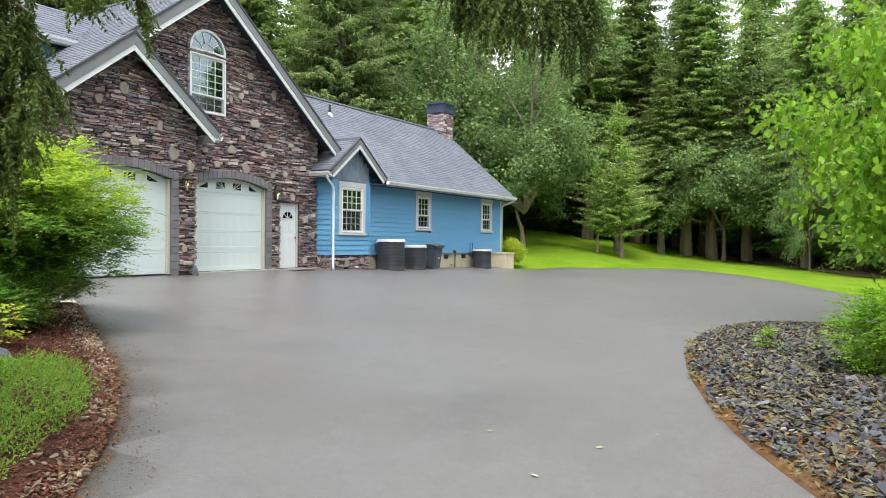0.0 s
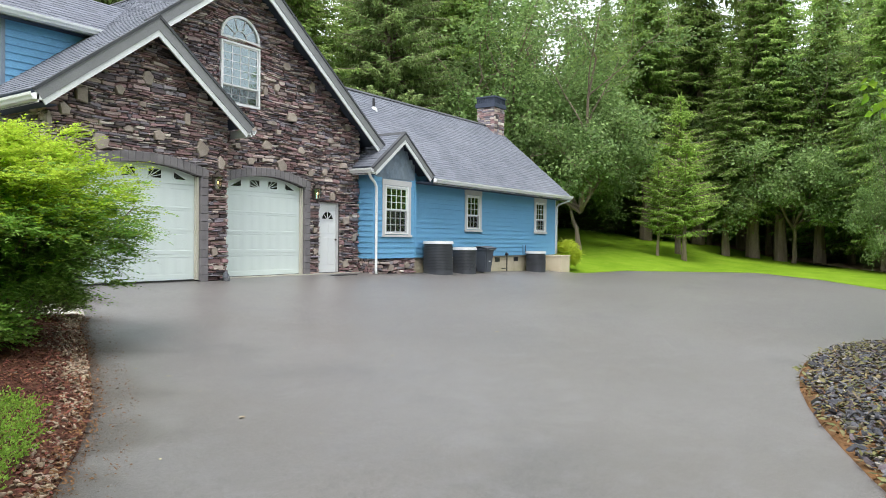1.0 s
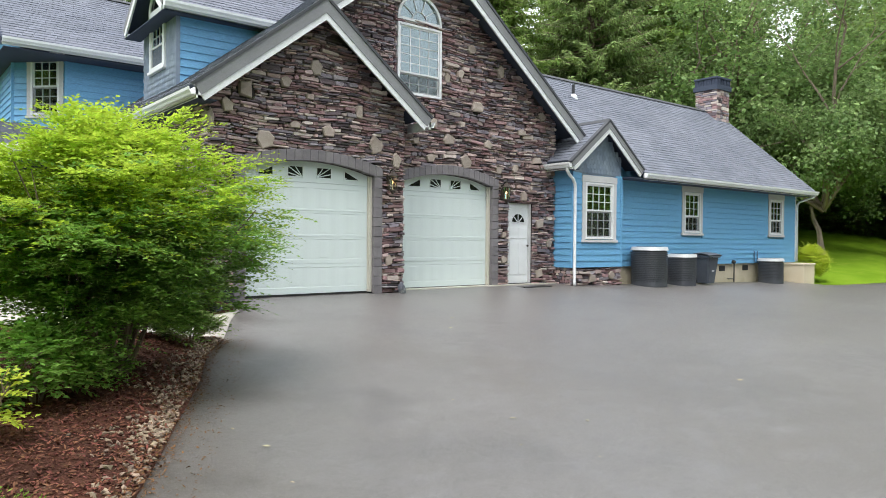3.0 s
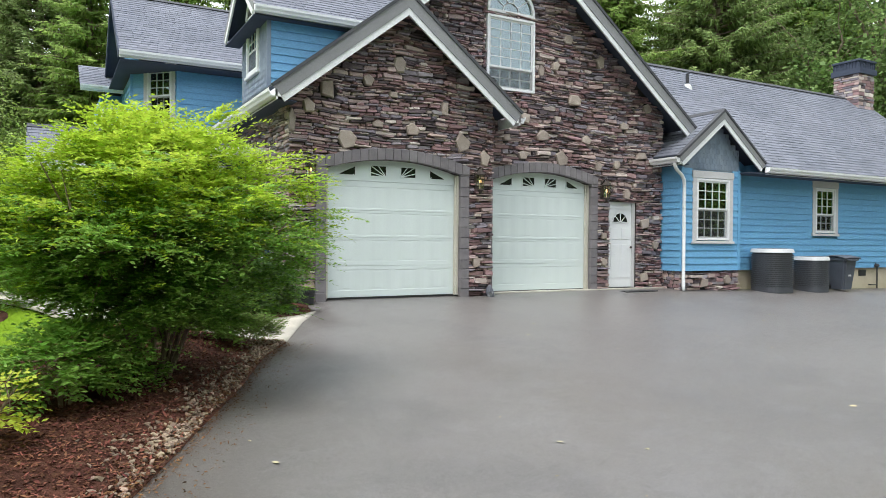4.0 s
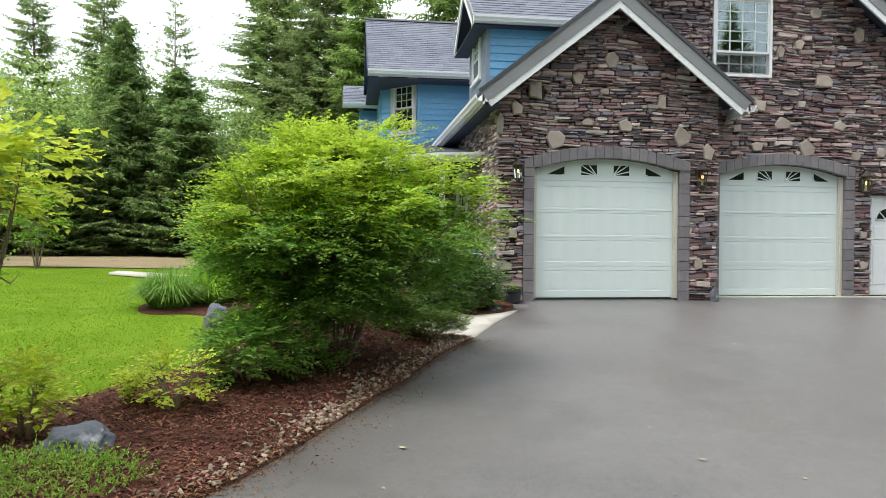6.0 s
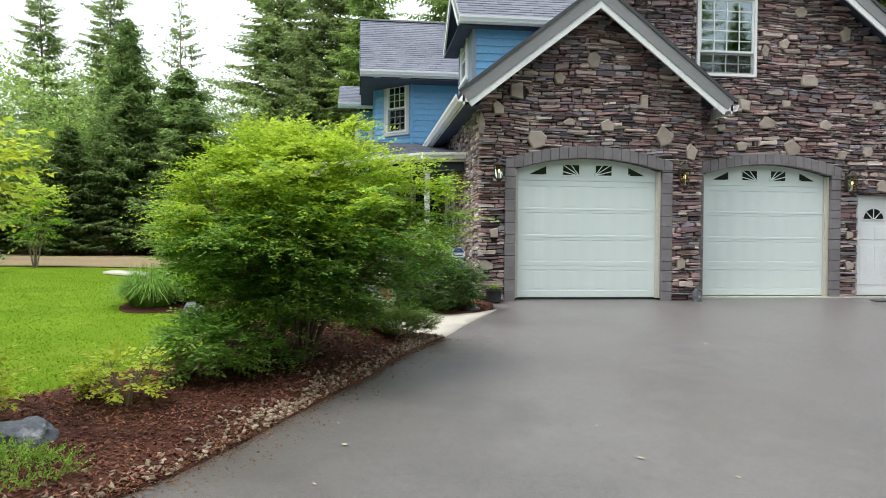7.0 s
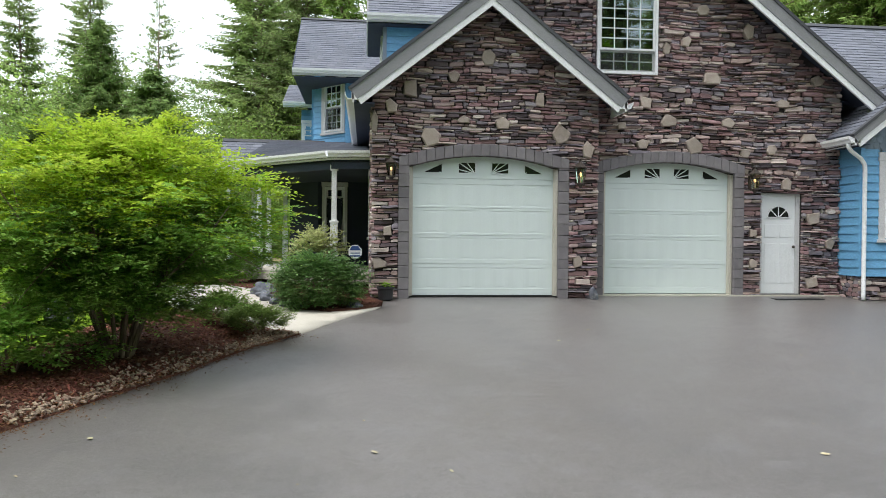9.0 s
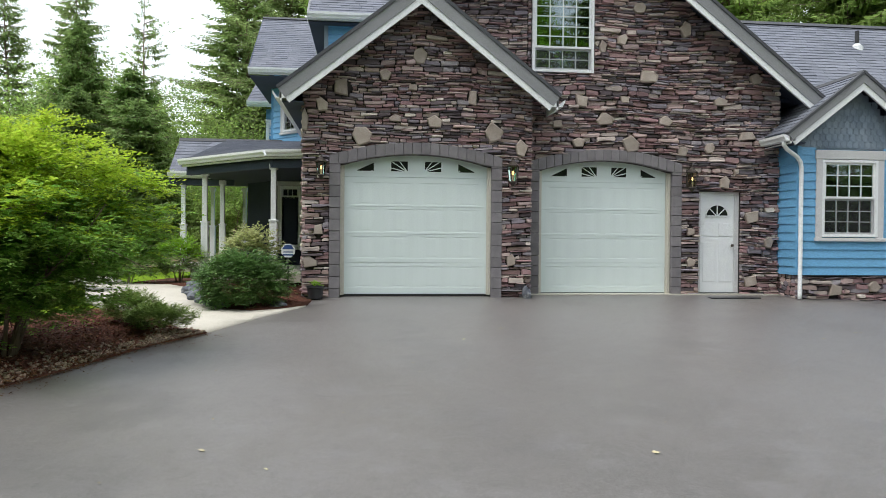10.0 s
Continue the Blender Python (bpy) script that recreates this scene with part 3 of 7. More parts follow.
cut(wall_side, boxed(-5.2, -4.3, 3.03, 4.47, 1.2, 2.62))
tagged(part("wall_garage_back", prism(bmesh.new(), [(-4.4, 6.0, -.3), (5.06, 6.0, -.3), (5.06, 6.0, main_roof(5.06) - .3), (RIDGE_X, 6.0, RIDGE_Z - .3), (-4.4, 6.0, main_roof(-4.4) - .3)], (0, .2, 0)), M_DARK), "plain back wall of the garage", "wall", kind="structure")
tagged(part("floor_garage", boxed(-4.6, 5.0, -0.15, 6.0, -0.2, 0.0), M_CONCRETE), "grey concrete garage floor", "floor", kind="structure")
# returns between the two stone planes
tagged(part("wall_return", boxed(-0.36, -0.31, WALL_G + 0.35, WALL_M + 0.06, -0.3, 3.9), M_MORTAR), "short stone return between the gables", "wall", kind="structure")


# ---- roofs ----
def shingled(name, eave0, eave1, up, length, label, span=None, material=M_SHINGLE, exposure=0.145, thick=0.10, cover=M_SOFFIT):
    """A pitched roof: a slab with courses of shingles on it. eave0-eave1 is the eave's line, up the unit way up the slope;
    span(v): the part of the eave's length that is covered v metres up."""
    p0, p1, up = Vector(eave0), Vector(eave1), Vector(up).normalized()
    along = (p1 - p0).normalized()
    width = (p1 - p0).length
    nrm = along.cross(up)
    if nrm.z < 0:
        nrm = -nrm
    span = span or (lambda v: (0.0, width))
    local = random.Random(name)
    n = int(length / 0.3)
    lo, hi = [], []
    for k in range(n + 1):
        v = length * k / n
        a, b = span(v)
        lo.append(p0 + along * a + up * v)
        hi.append(p0 + along * b + up * v)
    outline = lo + hi[::-1]
    slab = bmesh.new()
    base = [slab.verts.new(p - nrm * 0.012) for p in outline]
    under = [slab.verts.new(p - nrm * thick) for p in outline]
    m = len(lo)
    for ring, flip in ((base, False), (under, True)):
        for k in range(m - 1):
            q = (ring[k], ring[k + 1], ring[2 * m - 2 - k], ring[2 * m - 1 - k])
            slab.faces.new(q[::-1] if flip else q)
    for k in range(2 * m):
        slab.faces.new((base[k], base[(k + 1) % (2 * m)], under[(k + 1) % (2 * m)], under[k]))
    bmesh.ops.recalc_face_normals(slab, faces=slab.faces[:])
    roof = tagged(part(name, slab, cover), label, "roof", kind="structure")
    verts, faces = [], []
    rows_n = int(length / exposure)
    for r in range(rows_n + 1):
        v0 = r * exposure
        v1 = min(v0 + exposure * 1.12, length)
        if v1 - v0 < 0.02:
            continue
        a, b = span(v0 + 0.5 * exposure)
        u = a - local.random() * 0.3
        while u < b:
            w = local.uniform(0.17, 0.36)
            u0, u1 = max(u, a), min(u + w - 0.006, b)
            u += w
            if u1 - u0 < 0.03:
                continue
            drop = local.uniform(-0.006, 0.006)
            lift = local.uniform(0.012, 0.02)
            q0, q1 = p0 + along * u0 + up * (v0 + drop), p0 + along * u1 + up * (v0 + drop)
            q2, q3 = p0 + along * u1 + up * v1, p0 + along * u0 + up * v1
            i = len(verts)
            verts += [q0 - nrm * 0.01, q1 - nrm * 0.01, q0 + nrm * lift, q1 + nrm * lift, q2 + nrm * 0.004, q3 + nrm * 0.004]
            faces += [(i, i + 1, i + 3, i + 2), (i + 2, i + 3, i + 4, i + 5), (i, i + 2, i + 5), (i + 1, i + 4, i + 3)]
    ob = new("shingles", mesh_of("shingles", verts, faces, material))
    ob.parent = roof
    tagged(ob, "overlapping courses of blue-grey asphalt shingles", kind="stuff")
    return roof


SLOPE = math.hypot(1, PITCH)
EAVE_L, EAVE_R, BACK_Y = -5.08, 5.60, 9.6
roof_main_east = shingled("roof_main_east", (EAVE_R, -0.50, main_roof(EAVE_R)), (EAVE_R, BACK_Y, main_roof(EAVE_R)), (-1, 0, PITCH), (EAVE_R - RIDGE_X) * SLOPE, "steep blue-grey shingled roof slope of the garage")
V_APEX = (G_APEX - EAVE_L) * SLOPE
roof_main_west = shingled("roof_main_west", (EAVE_L, -0.80, main_roof(EAVE_L)), (EAVE_L, BACK_Y, main_roof(EAVE_L)), (1, 0, PITCH), (RIDGE_X - EAVE_L) * SLOPE, "blue-grey shingled roof slope over the garage doors", span=lambda v: (0.0 if v <= V_APEX + 0.02 else 0.30, BACK_Y + 0.80))
GR_EAVE = 0.10
roof_small_east = shingled("roof_small_east", (GR_EAVE, -0.80, small_roof(GR_EAVE)), (GR_EAVE, 0.02, small_roof(GR_EAVE)), (-1, 0, PITCH), (GR_EAVE - G_APEX) * SLOPE, "short shingled slope of the projecting gable")
ridge = bmesh.new()
prism(ridge, [(RIDGE_X - .14, -0.5, RIDGE_Z - .07), (RIDGE_X, -0.5, RIDGE_Z + .05), (RIDGE_X + .14, -0.5, RIDGE_Z - .07)], (0, BACK_Y + .5, 0))
tagged(part("ridge_cap", ridge, M_SHINGLE_EDGE), "dark shingle ridge cap of the garage roof", "roof ridge", kind="structure")


def rake(name, foot, head, y, label, white=0.11, grey=0.21, edge=0.06):
    """The white rake board with a dark roof edge over it, along a gable's sloping edge at the given y."""
    foot, head = Vector((foot[0], y, foot[1])), Vector((head[0], y, head[1]))
    d = (head - foot).normalized()
    n = Vector((-d.z, 0, d.x))
    if n.z < 0:
        n = -n
    far = head + d * 0.4

    def mitred(low, height, y0, deep):
        start = foot - d * 0.07
        bm = beam(bmesh.new(), start + n * low + Vector((0, y0, 0)), far + n * low + Vector((0, y0, 0)), (0, deep, 0), n * height)
        bmesh.ops.bisect_plane(bm, geom=bm.verts[:] + bm.edges[:] + bm.faces[:], plane_co=head, plane_no=Vector((math.copysign(1, d.x), 0, 0)), clear_outer=True)
        bmesh.ops.holes_fill(bm, edges=[e for e in bm.edges if e.is_boundary])
        return bm

    ob = tagged(part(name, mitred(-0.03 - grey - white, white, 0, 0.04), M_WHITE), label, "rake board", kind="structure")
    part("upper_board", mitred(-0.03 - grey, grey, -0.015, 0.06), M_RAKE, ob, "grey upper board")
    part("drip_edge", mitred(-0.03, edge, -0.035, 0.12), M_SHINGLE_EDGE, ob, "dark shingle edge")
    return ob


rake("rake_trim_1", (EAVE_R + .02, main_roof(EAVE_R + .02)), (RIDGE_X, RIDGE_Z), -0.53, "white rake board under the main gable's roof edge")
rake("rake_trim_2", (G_APEX - 0.05, main_roof(G_APEX - 0.05)), (RIDGE_X, RIDGE_Z), -0.53, "white rake board under the main gable's roof edge")
rake("rake_trim_3", (EAVE_L, main_roof(EAVE_L)), (G_APEX, small_roof(G_APEX)), -0.83, "white rake board of the projecting gable")
rake("rake_trim_4", (GR_EAVE, small_roof(GR_EAVE)), (G_APEX, small_roof(G_APEX)), -0.83, "white rake board of the projecting gable")


def gutter(name, p0, p1, out, label="white metal rain gutter along the eave", box_end=0.0):
    """A K-shaped gutter from p0 to p1 (its back top edge); out: the level way out from the wall."""
    p0, p1, out = Vector(p0), Vector(p1), Vector(out).normalized()
    up = Vector((0, 0, 1))
    shape = [(0, 0), (0, -0.13), (0.09, -0.13), (0.105, -0.09), (0.135, -0.05), (0.14, 0), (0.125, 0), (0.12, -0.03), (0.09, -0.1), (0.015, -0.115), (0.015, 0)]
    bm = prism(bmesh.new(), [p0 + out * a + up * b for a, b in shape], p1 - p0)
    ob = tagged(part(name, bm, M_WHITE), label, "gutter", kind="structure")
    fascia = beam(bmesh.new(), p0 + up * 0.02, p1 + up * 0.02, out * -0.03, up * -0.2)
    part("fascia", fascia, M_WHITE, ob)
    if box_end:
        part("end_return", beam(bmesh.new(), p0 + out * 0.01, p0 + out * 0.01 - up * 0.13, -out * box_end, (p1 - p0).normalized() * 0.05), M_WHITE, ob)
    return ob


gutter("gutter_1", (EAVE_L, -0.84, main_roof(EAVE_L) - 0.11), (EAVE_L, 7.2, main_roof(EAVE_L) - 0.11), (-1, 0, 0), box_end=0.16)
gutter("gutter_2", (GR_EAVE, -0.84, small_roof(GR_EAVE) - 0.12), (GR_EAVE, -0.02, small_roof(GR_EAVE) - 0.12), (1, 0, 0), box_end=0.16)
# level soffits under the side eaves
tagged(part("soffit_1", boxed(EAVE_L, LEFT_X + .05, -0.75, 7.2, 3.58, 3.60), M_SOFFIT), "dark blue-grey soffit under the side eave", "soffit", kind="structure")

# ---- wing with the bay ----
WING_Y, BAY_Y, BAY_X0, BAY_X1, WING_X1 = -0.35, -0.62, 5.06, 7.20, 18.35
W_EAVE_Y, W_EAVE_Z, W_RIDGE_Y, W_RIDGE_Z, W_END = -0.95, 3.12, 3.15, 6.65, 18.75
W_PITCH = (W_RIDGE_Z - W_EAVE_Z) / (W_RIDGE_Y - W_EAVE_Y)
WS = math.hypot(1, W_PITCH)


def boards(parent, p0, p1, z0, z1, out, holes=(), step=0.172, material=M_BLUE, clip=None):
    """Lap siding: boards from p0 to p1 (level points), z0 to z1, each one an object; holes: (u0, u1, z0, z1) along the wall."""
    p0, p1, out = Vector((*p0, 0)), Vector((*p1, 0)), Vector(out)
    along = (p1 - p0).normalized()
    width = (p1 - p0).length
    z = z0
    while z < z1 - 0.02:
        top = min(z + step + 0.02, z1)
        a, b = clip(z + 0.5 * step) if clip else (0.0, width)
        pieces = [(a, b)]
        for u0, u1, h0, h1 in holes:
            if h0 < z + 0.5 * step < h1:
                pieces = [s for q in pieces for s in ((q[0], min(q[1], u0)), (max(q[0], u1), q[1])) if s[1] - s[0] > 0.02]
        for a, b in pieces:
            q = p0 + along * a
            sec = [q + out * 0.034 + Vector((0, 0, z)), q + out * 0.006 + Vector((0, 0, z)), q + out * 0.002 + Vector((0, 0, top)), q + out * 0.010 + Vector((0, 0, top))]
            part("siding_board", prism(bmesh.new(), sec, along * (b - a)), material, parent)
        z += step


def window_set(name, width, height, at, turn, label, cols=4, rows_up=3, rows_low=3, casing=0.13, split=0.5, hood=True, curtain=False, screen=True, arch=False, casing_mat=M_TRIMGREY, grid_low=True):
    """A sash window, built facing -y with its lower left corner of the frame at the origin, then turned and set."""
    w = thing(name, at, label, "window", kind="structure", turn=turn)
    f = 0.055
    fr = bmesh.new()
    for dims in ((0, f, -0.03, 0.07, 0, height), (width - f, width, -0.03, 0.07, 0, height), (f, width - f, -0.03, 0.07, 0, f), (f, width - f, -0.03, 0.07, height - f, height)):
        box(fr, *dims, bevel=0.006)
    part("window_frame", fr, M_WHITE, w)
    if casing:
        cs = bmesh.new()
        box(cs, -casing, 0, -0.025, 0.03, -0.02, height + 0.01)
        box(cs, width, width + casing, -0.025, 0.03, -0.02, height + 0.01)
        part("casing", cs, casing_mat, w)
        part("head_casing", boxed(-casing - .02, width + casing + .02, -0.035, 0.03, height + 0.01, height + casing + .06, bevel=0.008), casing_mat, w)
        part("window_sill", boxed(-casing - .03, width + casing + .03, -0.06, 0.03, -0.09, -0.02, bevel=0.01), casing_mat, w)
    mid = height * split
    for low, z0, z1, y, rows_n in ((False, mid, height - f, 0.0, rows_up), (True, f, mid, 0.03, rows_low)):
        sash = bmesh.new()
        s = 0.04
        for dims in ((f, f + s, y, y + .03, z0, z1), (width - f - s, width - f, y, y + .03, z0, z1), (f + s, width - f - s, y, y + .03, z0, z0 + s), (f + s, width - f - s, y, y + .03, z1 - s, z1)):
            box(sash, *dims)
        so = part("lower_sash" if low else "upper_sash", sash, M_WHITE, w)
        gx0, gx1, gz0, gz1 = f + s, width - f - s, z0 + s, z1 - s
        if not low or grid_low:
            for k in range(1, cols):
                x = gx0 + (gx1 - gx0) * k / cols
                part("muntin", boxed(x - .009, x + .009, y + .003, y + .02, gz0, gz1), M_WHITE, so)
            for k in range(1, rows_n):
                z = gz0 + (gz1 - gz0) * k / rows_n
                part("muntin", boxed(gx0, gx1, y + .004, y + .021, z - .009, z + .009), M_WHITE, so)
        part("pane", boxed(gx0, gx1, y + .014, y + .018, gz0, gz1), M_GLASS, so)
        if low and screen:
            sc = part("insect_screen", boxed(f, width - f, 0.010, 0.012, z0, z1 - .01), M_SCREEN, so, "fine dark insect screen")
            sc.visible_shadow = False
    # near-black open box behind the panes, coloured as dark as an unlit room
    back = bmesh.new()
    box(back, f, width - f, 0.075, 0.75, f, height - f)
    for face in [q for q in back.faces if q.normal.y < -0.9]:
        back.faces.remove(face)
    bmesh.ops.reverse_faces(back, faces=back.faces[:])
    part("room_recess", back, M_DARK, w, "near-black backing in place of the unlit room behind the glass")
    if curtain:
        cu = bmesh.new()
        n = 22
        for x0, x1 in ((f, width * 0.2), (width * 0.78, width - f)):
            va = [cu.verts.new((x0 + (x1 - x0) * k / n, 0.16 + 0.02 * math.sin(k * 1.9), f)) for k in range(n + 1)]
            vb = [cu.verts.new((x0 + (x1 - x0) * k / n, 0.16 + 0.02 * math.sin(k * 1.9 + .3), height - f)) for k in range(n + 1)]
            for k in range(n):
                cu.faces.new((va[k], va[k + 1], vb[k + 1], vb[k]))
        part("curtain", cu, M_CURTAIN, w, "pale curtains drawn aside")
    return w


wing = tagged(part("wall_wing", boxed(5.06, WING_X1, WING_Y + .03, 6.6, 0.42, 3.3), M_BLUE), "long wall of sky-blue lap siding", "wall", kind="structure")
cut(wing, boxed(5.0, 7.1, -1, 0.5, 0, 3.1))
tagged(part("wall_wing_gable_end", prism(bmesh.new(), [(WING_X1 - .02, WING_Y + .03, 3.25), (WING_X1 - .02, 6.6, 3.25), (WING_X1 - .02, W_RIDGE_Y, W_RIDGE_Z - .15)], (-0.25, 0, 0)), M_BLUE), "blue gable end of the wing", "wall", kind="structure")
tagged(part("foundation_wall", boxed(7.2, WING_X1 - .03, WING_Y + .05, 6.5, -0.7, 0.43), M_FOUND), "tan concrete foundation wall", "foundation", kind="structure")
S1, S2 = (10.75, 0.92), (16.35, 0.92)
S_Z, S_H = 1.44, 1.3
for u, wdt in (S1, S2):
    cut(wing, boxed(u + .03, u + wdt - .03, -1, 0.6, S_Z + .03, S_Z + S_H - .03))
boards(wing, (7.2, WING_Y), (WING_X1, WING_Y), 0.41, 3.0, (0, -1, 0), [(u - 7.2 - .13, u - 7.2 + wdt + .13, S_Z - .09, S_Z + S_H + .19) for u, wdt in (S1, S2)])
part("corner_board", boxed(WING_X1 - .02, WING_X1 + .03, WING_Y - .04, WING_Y + .1, 0.41, 3.0), M_WHITE, wing)
window_set("window_2", S1[1], S_H, (S1[0], WING_Y - 0.02, S_Z), 0, "small white-framed sash window in blue siding", cols=3, rows_up=3, rows_low=2, split=.40)
window_set("window_3", S2[1], S_H, (S2[0], WING_Y - 0.02, S_Z), 0, "small white-framed sash window in blue siding", cols=3, rows_up=3, rows_low=2, split=.40)

bay = tagged(part("wall_bay", boxed(BAY_X0, BAY_X1 - .02, BAY_Y + .03, BAY_Y + .18, 0.42, 3.1), M_BLUE), "blue bay wall with a sash window", "wall", kind="structure")
BW = (5.58, 1.20, 1.19, 1.55)
cut(bay, boxed(BW[0] + .03, BW[0] + BW[1] - .03, -1, 0.6, BW[2] + .03, BW[2] + BW[3] - .03))
boards(bay, (BAY_X0, BAY_Y), (BAY_X1, BAY_Y), 0.42, 2.98, (0, -1, 0), [(BW[0] - BAY_X0 - .13, BW[0] - BAY_X0 + BW[1] + .13, BW[2] - .09, BW[2] + BW[3] + .19)])
boards(bay, (BAY_X0 + .02, WALL_M + .05), (BAY_X0 + .02, BAY_Y), 0.42, 2.98, (-1, 0, 0))
for x in (BAY_X0, BAY_X1 - .07):
    part("corner_board", boxed(x - .015, x + .075, BAY_Y - .035, BAY_Y + .03, 0.42, 3.0), M_BLUE, bay)
part("side_wall", boxed(BAY_X0 + .02, BAY_X0 + .1, BAY_Y + .03, 0.1, 0.42, 3.1), M_BLUE, bay)
part("side_wall", boxed(BAY_X1 - .12, BAY_X1 - .02, BAY_Y + .03, 0.1, 0.42, 3.1), M_BLUE, bay)
part("ceiling_board", boxed(BAY_X0 + .05, BAY_X1 - .05, BAY_Y + .1, 0.3, 3.02, 3.08), M_SOFFIT, bay)
window_set("window_1", BW[1], BW[3], (BW[0], BAY_Y - 0.02, BW[2]), 0, "white sash window with grid panes in the blue bay", curtain=True)
bay_base = tagged(part("wall_bay_base", boxed(BAY_X0 + .06, BAY_X1 - .02, BAY_Y + .06, 0.06, -0.4, 0.42), M_MORTAR), "low ledge-stone base of the bay", "wall", kind="structure")

# bay roof: a small front gable
B_MID, B_HALF, B_FRONT, B_EAVE_Z, B_TOP = 6.26, 1.53, -0.88, 3.25, 4.455
B_PITCH = (B_TOP - B_EAVE_Z) / B_HALF
BS = math.hypot(1, B_PITCH)
for side, nm in ((-1, "roof_bay_west"), (1, "roof_bay_east")):
    e = B_MID + side * B_HALF
    shingled(nm, (e, B_FRONT, B_EAVE_Z), (e, 0.9, B_EAVE_Z), (-side, 0, B_PITCH), B_HALF * BS, "small shingled roof slope of the bay", span=(lambda v: (0.0, 0.86 if v < 0.0 else 1.78)) if side > 0 else None, thick=0.07)
    rake("rake_trim_%d" % (6 + side), (e, B_EAVE_Z), (B_MID, B_TOP), B_FRONT - .03, "white rake board of the bay's gable", 0.11, 0.14, 0.05)
gable = prism(bmesh.new(), [(BAY_X0 + .02, BAY_Y + .02, 2.95), (BAY_X1 - .02, BAY_Y + .02, 2.95), (BAY_X1 - .02, BAY_Y + .02, 3.2), (B_MID, BAY_Y + .02, B_TOP - .12), (BAY_X0 + .02, BAY_Y + .02, 3.2)], (0, 0.12, 0))
bay_gable = tagged(part("wall_bay_gable", gable, M_SHAKE), "grey-blue shingled gable over the bay window", "wall", kind="structure")
tagged(part("ridge_cap", prism(bmesh.new(), [(B_MID - .1, B_FRONT - .03, B_TOP - .05), (B_MID, B_FRONT - .03, B_TOP + .045), (B_MID + .1, B_FRONT - .03, B_TOP - .05)], (0, 1.6, 0)), M_SHINGLE_EDGE), "dark ridge cap of the bay's roof", "roof ridge", kind="structure")
gutter("gutter_3", (B_MID - B_HALF, B_FRONT - .03, B_EAVE_Z - .06), (B_MID - B_HALF, -0.02, B_EAVE_Z - .06), (-1, 0, 0), box_end=0.12)
tagged(part("soffit_2", boxed(B_MID - B_HALF, BAY_X0 + .05, B_FRONT + .05, -0.0, 3.03, 3.05), M_SOFFIT), "dark soffit of the bay's eave", "soffit", kind="structure")


def shakes(parent, x0, x1, y, z0, top, step=0.13, width=0.13):
    """Scalloped shingles on a gable wall."""
    verts, faces = [], []
    k, z = 0, z0
    while z < z0 + 3:
        x = x0 - (k % 2) * width / 2
        while x < x1:
            a, b = max(x + .004, x0), min(x + width - .004, x1)
            if b - a > 0.03 and z + step < top((a + b) / 2):
                i, mid = len(verts), (a + b) / 2
                verts += [Vector(p) for p in ((a, y - .004, z + step + .03), (b, y - .004, z + step + .03), (b, y - .016, z + .05), (mid + .03, y - .018, z), (mid - .03, y - .018, z), (a, y - .016, z + .05), (mid, y, z - .001))]
                faces += [(i, i + 5, i + 4, i + 3, i + 2, i + 1), (i + 5, i + 6, i + 4), (i + 4, i + 6, i + 3), (i + 3, i + 6, i + 2)]
            x += width
        z += step
        k += 1
    ob = new("shakes", mesh_of("shakes", verts, faces, M_SHAKE))
    ob.parent = parent
    return tagged(ob, "scalloped grey-blue shingles", kind="stuff")


shakes(bay_gable, BAY_X0 + .03, BAY_X1 - .03, BAY_Y + .015, 2.98, lambda x: B_TOP - .2 - B_PITCH * abs(x - B_MID))

# wing roof
roof_wing = shingled("roof_wing", (5.5, W_EAVE_Y, W_EAVE_Z), (W_END, W_EAVE_Y, W_EAVE_Z), (0, 1, W_PITCH), (W_RIDGE_Y - W_EAVE_Y) * WS, "large blue-grey shingled roof slope of the wing", span=lambda v: (B_MID + B_HALF - 5.5 if v < 0.55 * WS else (0.15 if v < 1.35 * WS else -3.4), W_END - 5.5))
shingled("roof_wing_back", (W_END, 2 * W_RIDGE_Y - W_EAVE_Y, W_EAVE_Z), (2.1, 2 * W_RIDGE_Y - W_EAVE_Y, W_EAVE_Z), (0, -1, W_PITCH), (W_RIDGE_Y - W_EAVE_Y) * WS, "back slope of the wing's shingled roof", exposure=0.3)
tagged(part("ridge_cap", prism(bmesh.new(), [(2.1, W_RIDGE_Y - .14, W_RIDGE_Z - .06), (2.1, W_RIDGE_Y, W_RIDGE_Z + .05), (2.1, W_RIDGE_Y + .14, W_RIDGE_Z - .06)], (W_END - 2.1, 0, 0)), M_SHINGLE_EDGE), "dark ridge cap of the wing's roof", "roof ridge", kind="structure")
gutter("gutter_4", (B_MID + B_HALF + .02, W_EAVE_Y, W_EAVE_Z - .02), (W_END, W_EAVE_Y, W_EAVE_Z - .02), (0, -1, 0))
tagged(part("soffit_3", boxed(B_MID + .9, W_END - .05, W_EAVE_Y, WING_Y + .05, 2.93, 2.955), M_SOFFIT), "dark blue-grey soffit of the wing's eave", "soffit", kind="structure")


def downspout(name, line, label="white metal downspout with a bent elbow"):
    return tagged(part(name, tube(bmesh.new(), line, 0.042, 8), M_WHITE, smooth=True), label, "downspout", kind="structure")


downspout("downspout_1", [(4.68, -0.78, 3.08), (4.68, -0.78, 2.99), (4.76, -0.76, 2.91), (5.0, -0.71, 2.78), (5.09, -0.69, 2.68), (5.11, -0.69, 2.56), (5.11, -0.69, 0.05), (5.09, -0.72, -0.06)])
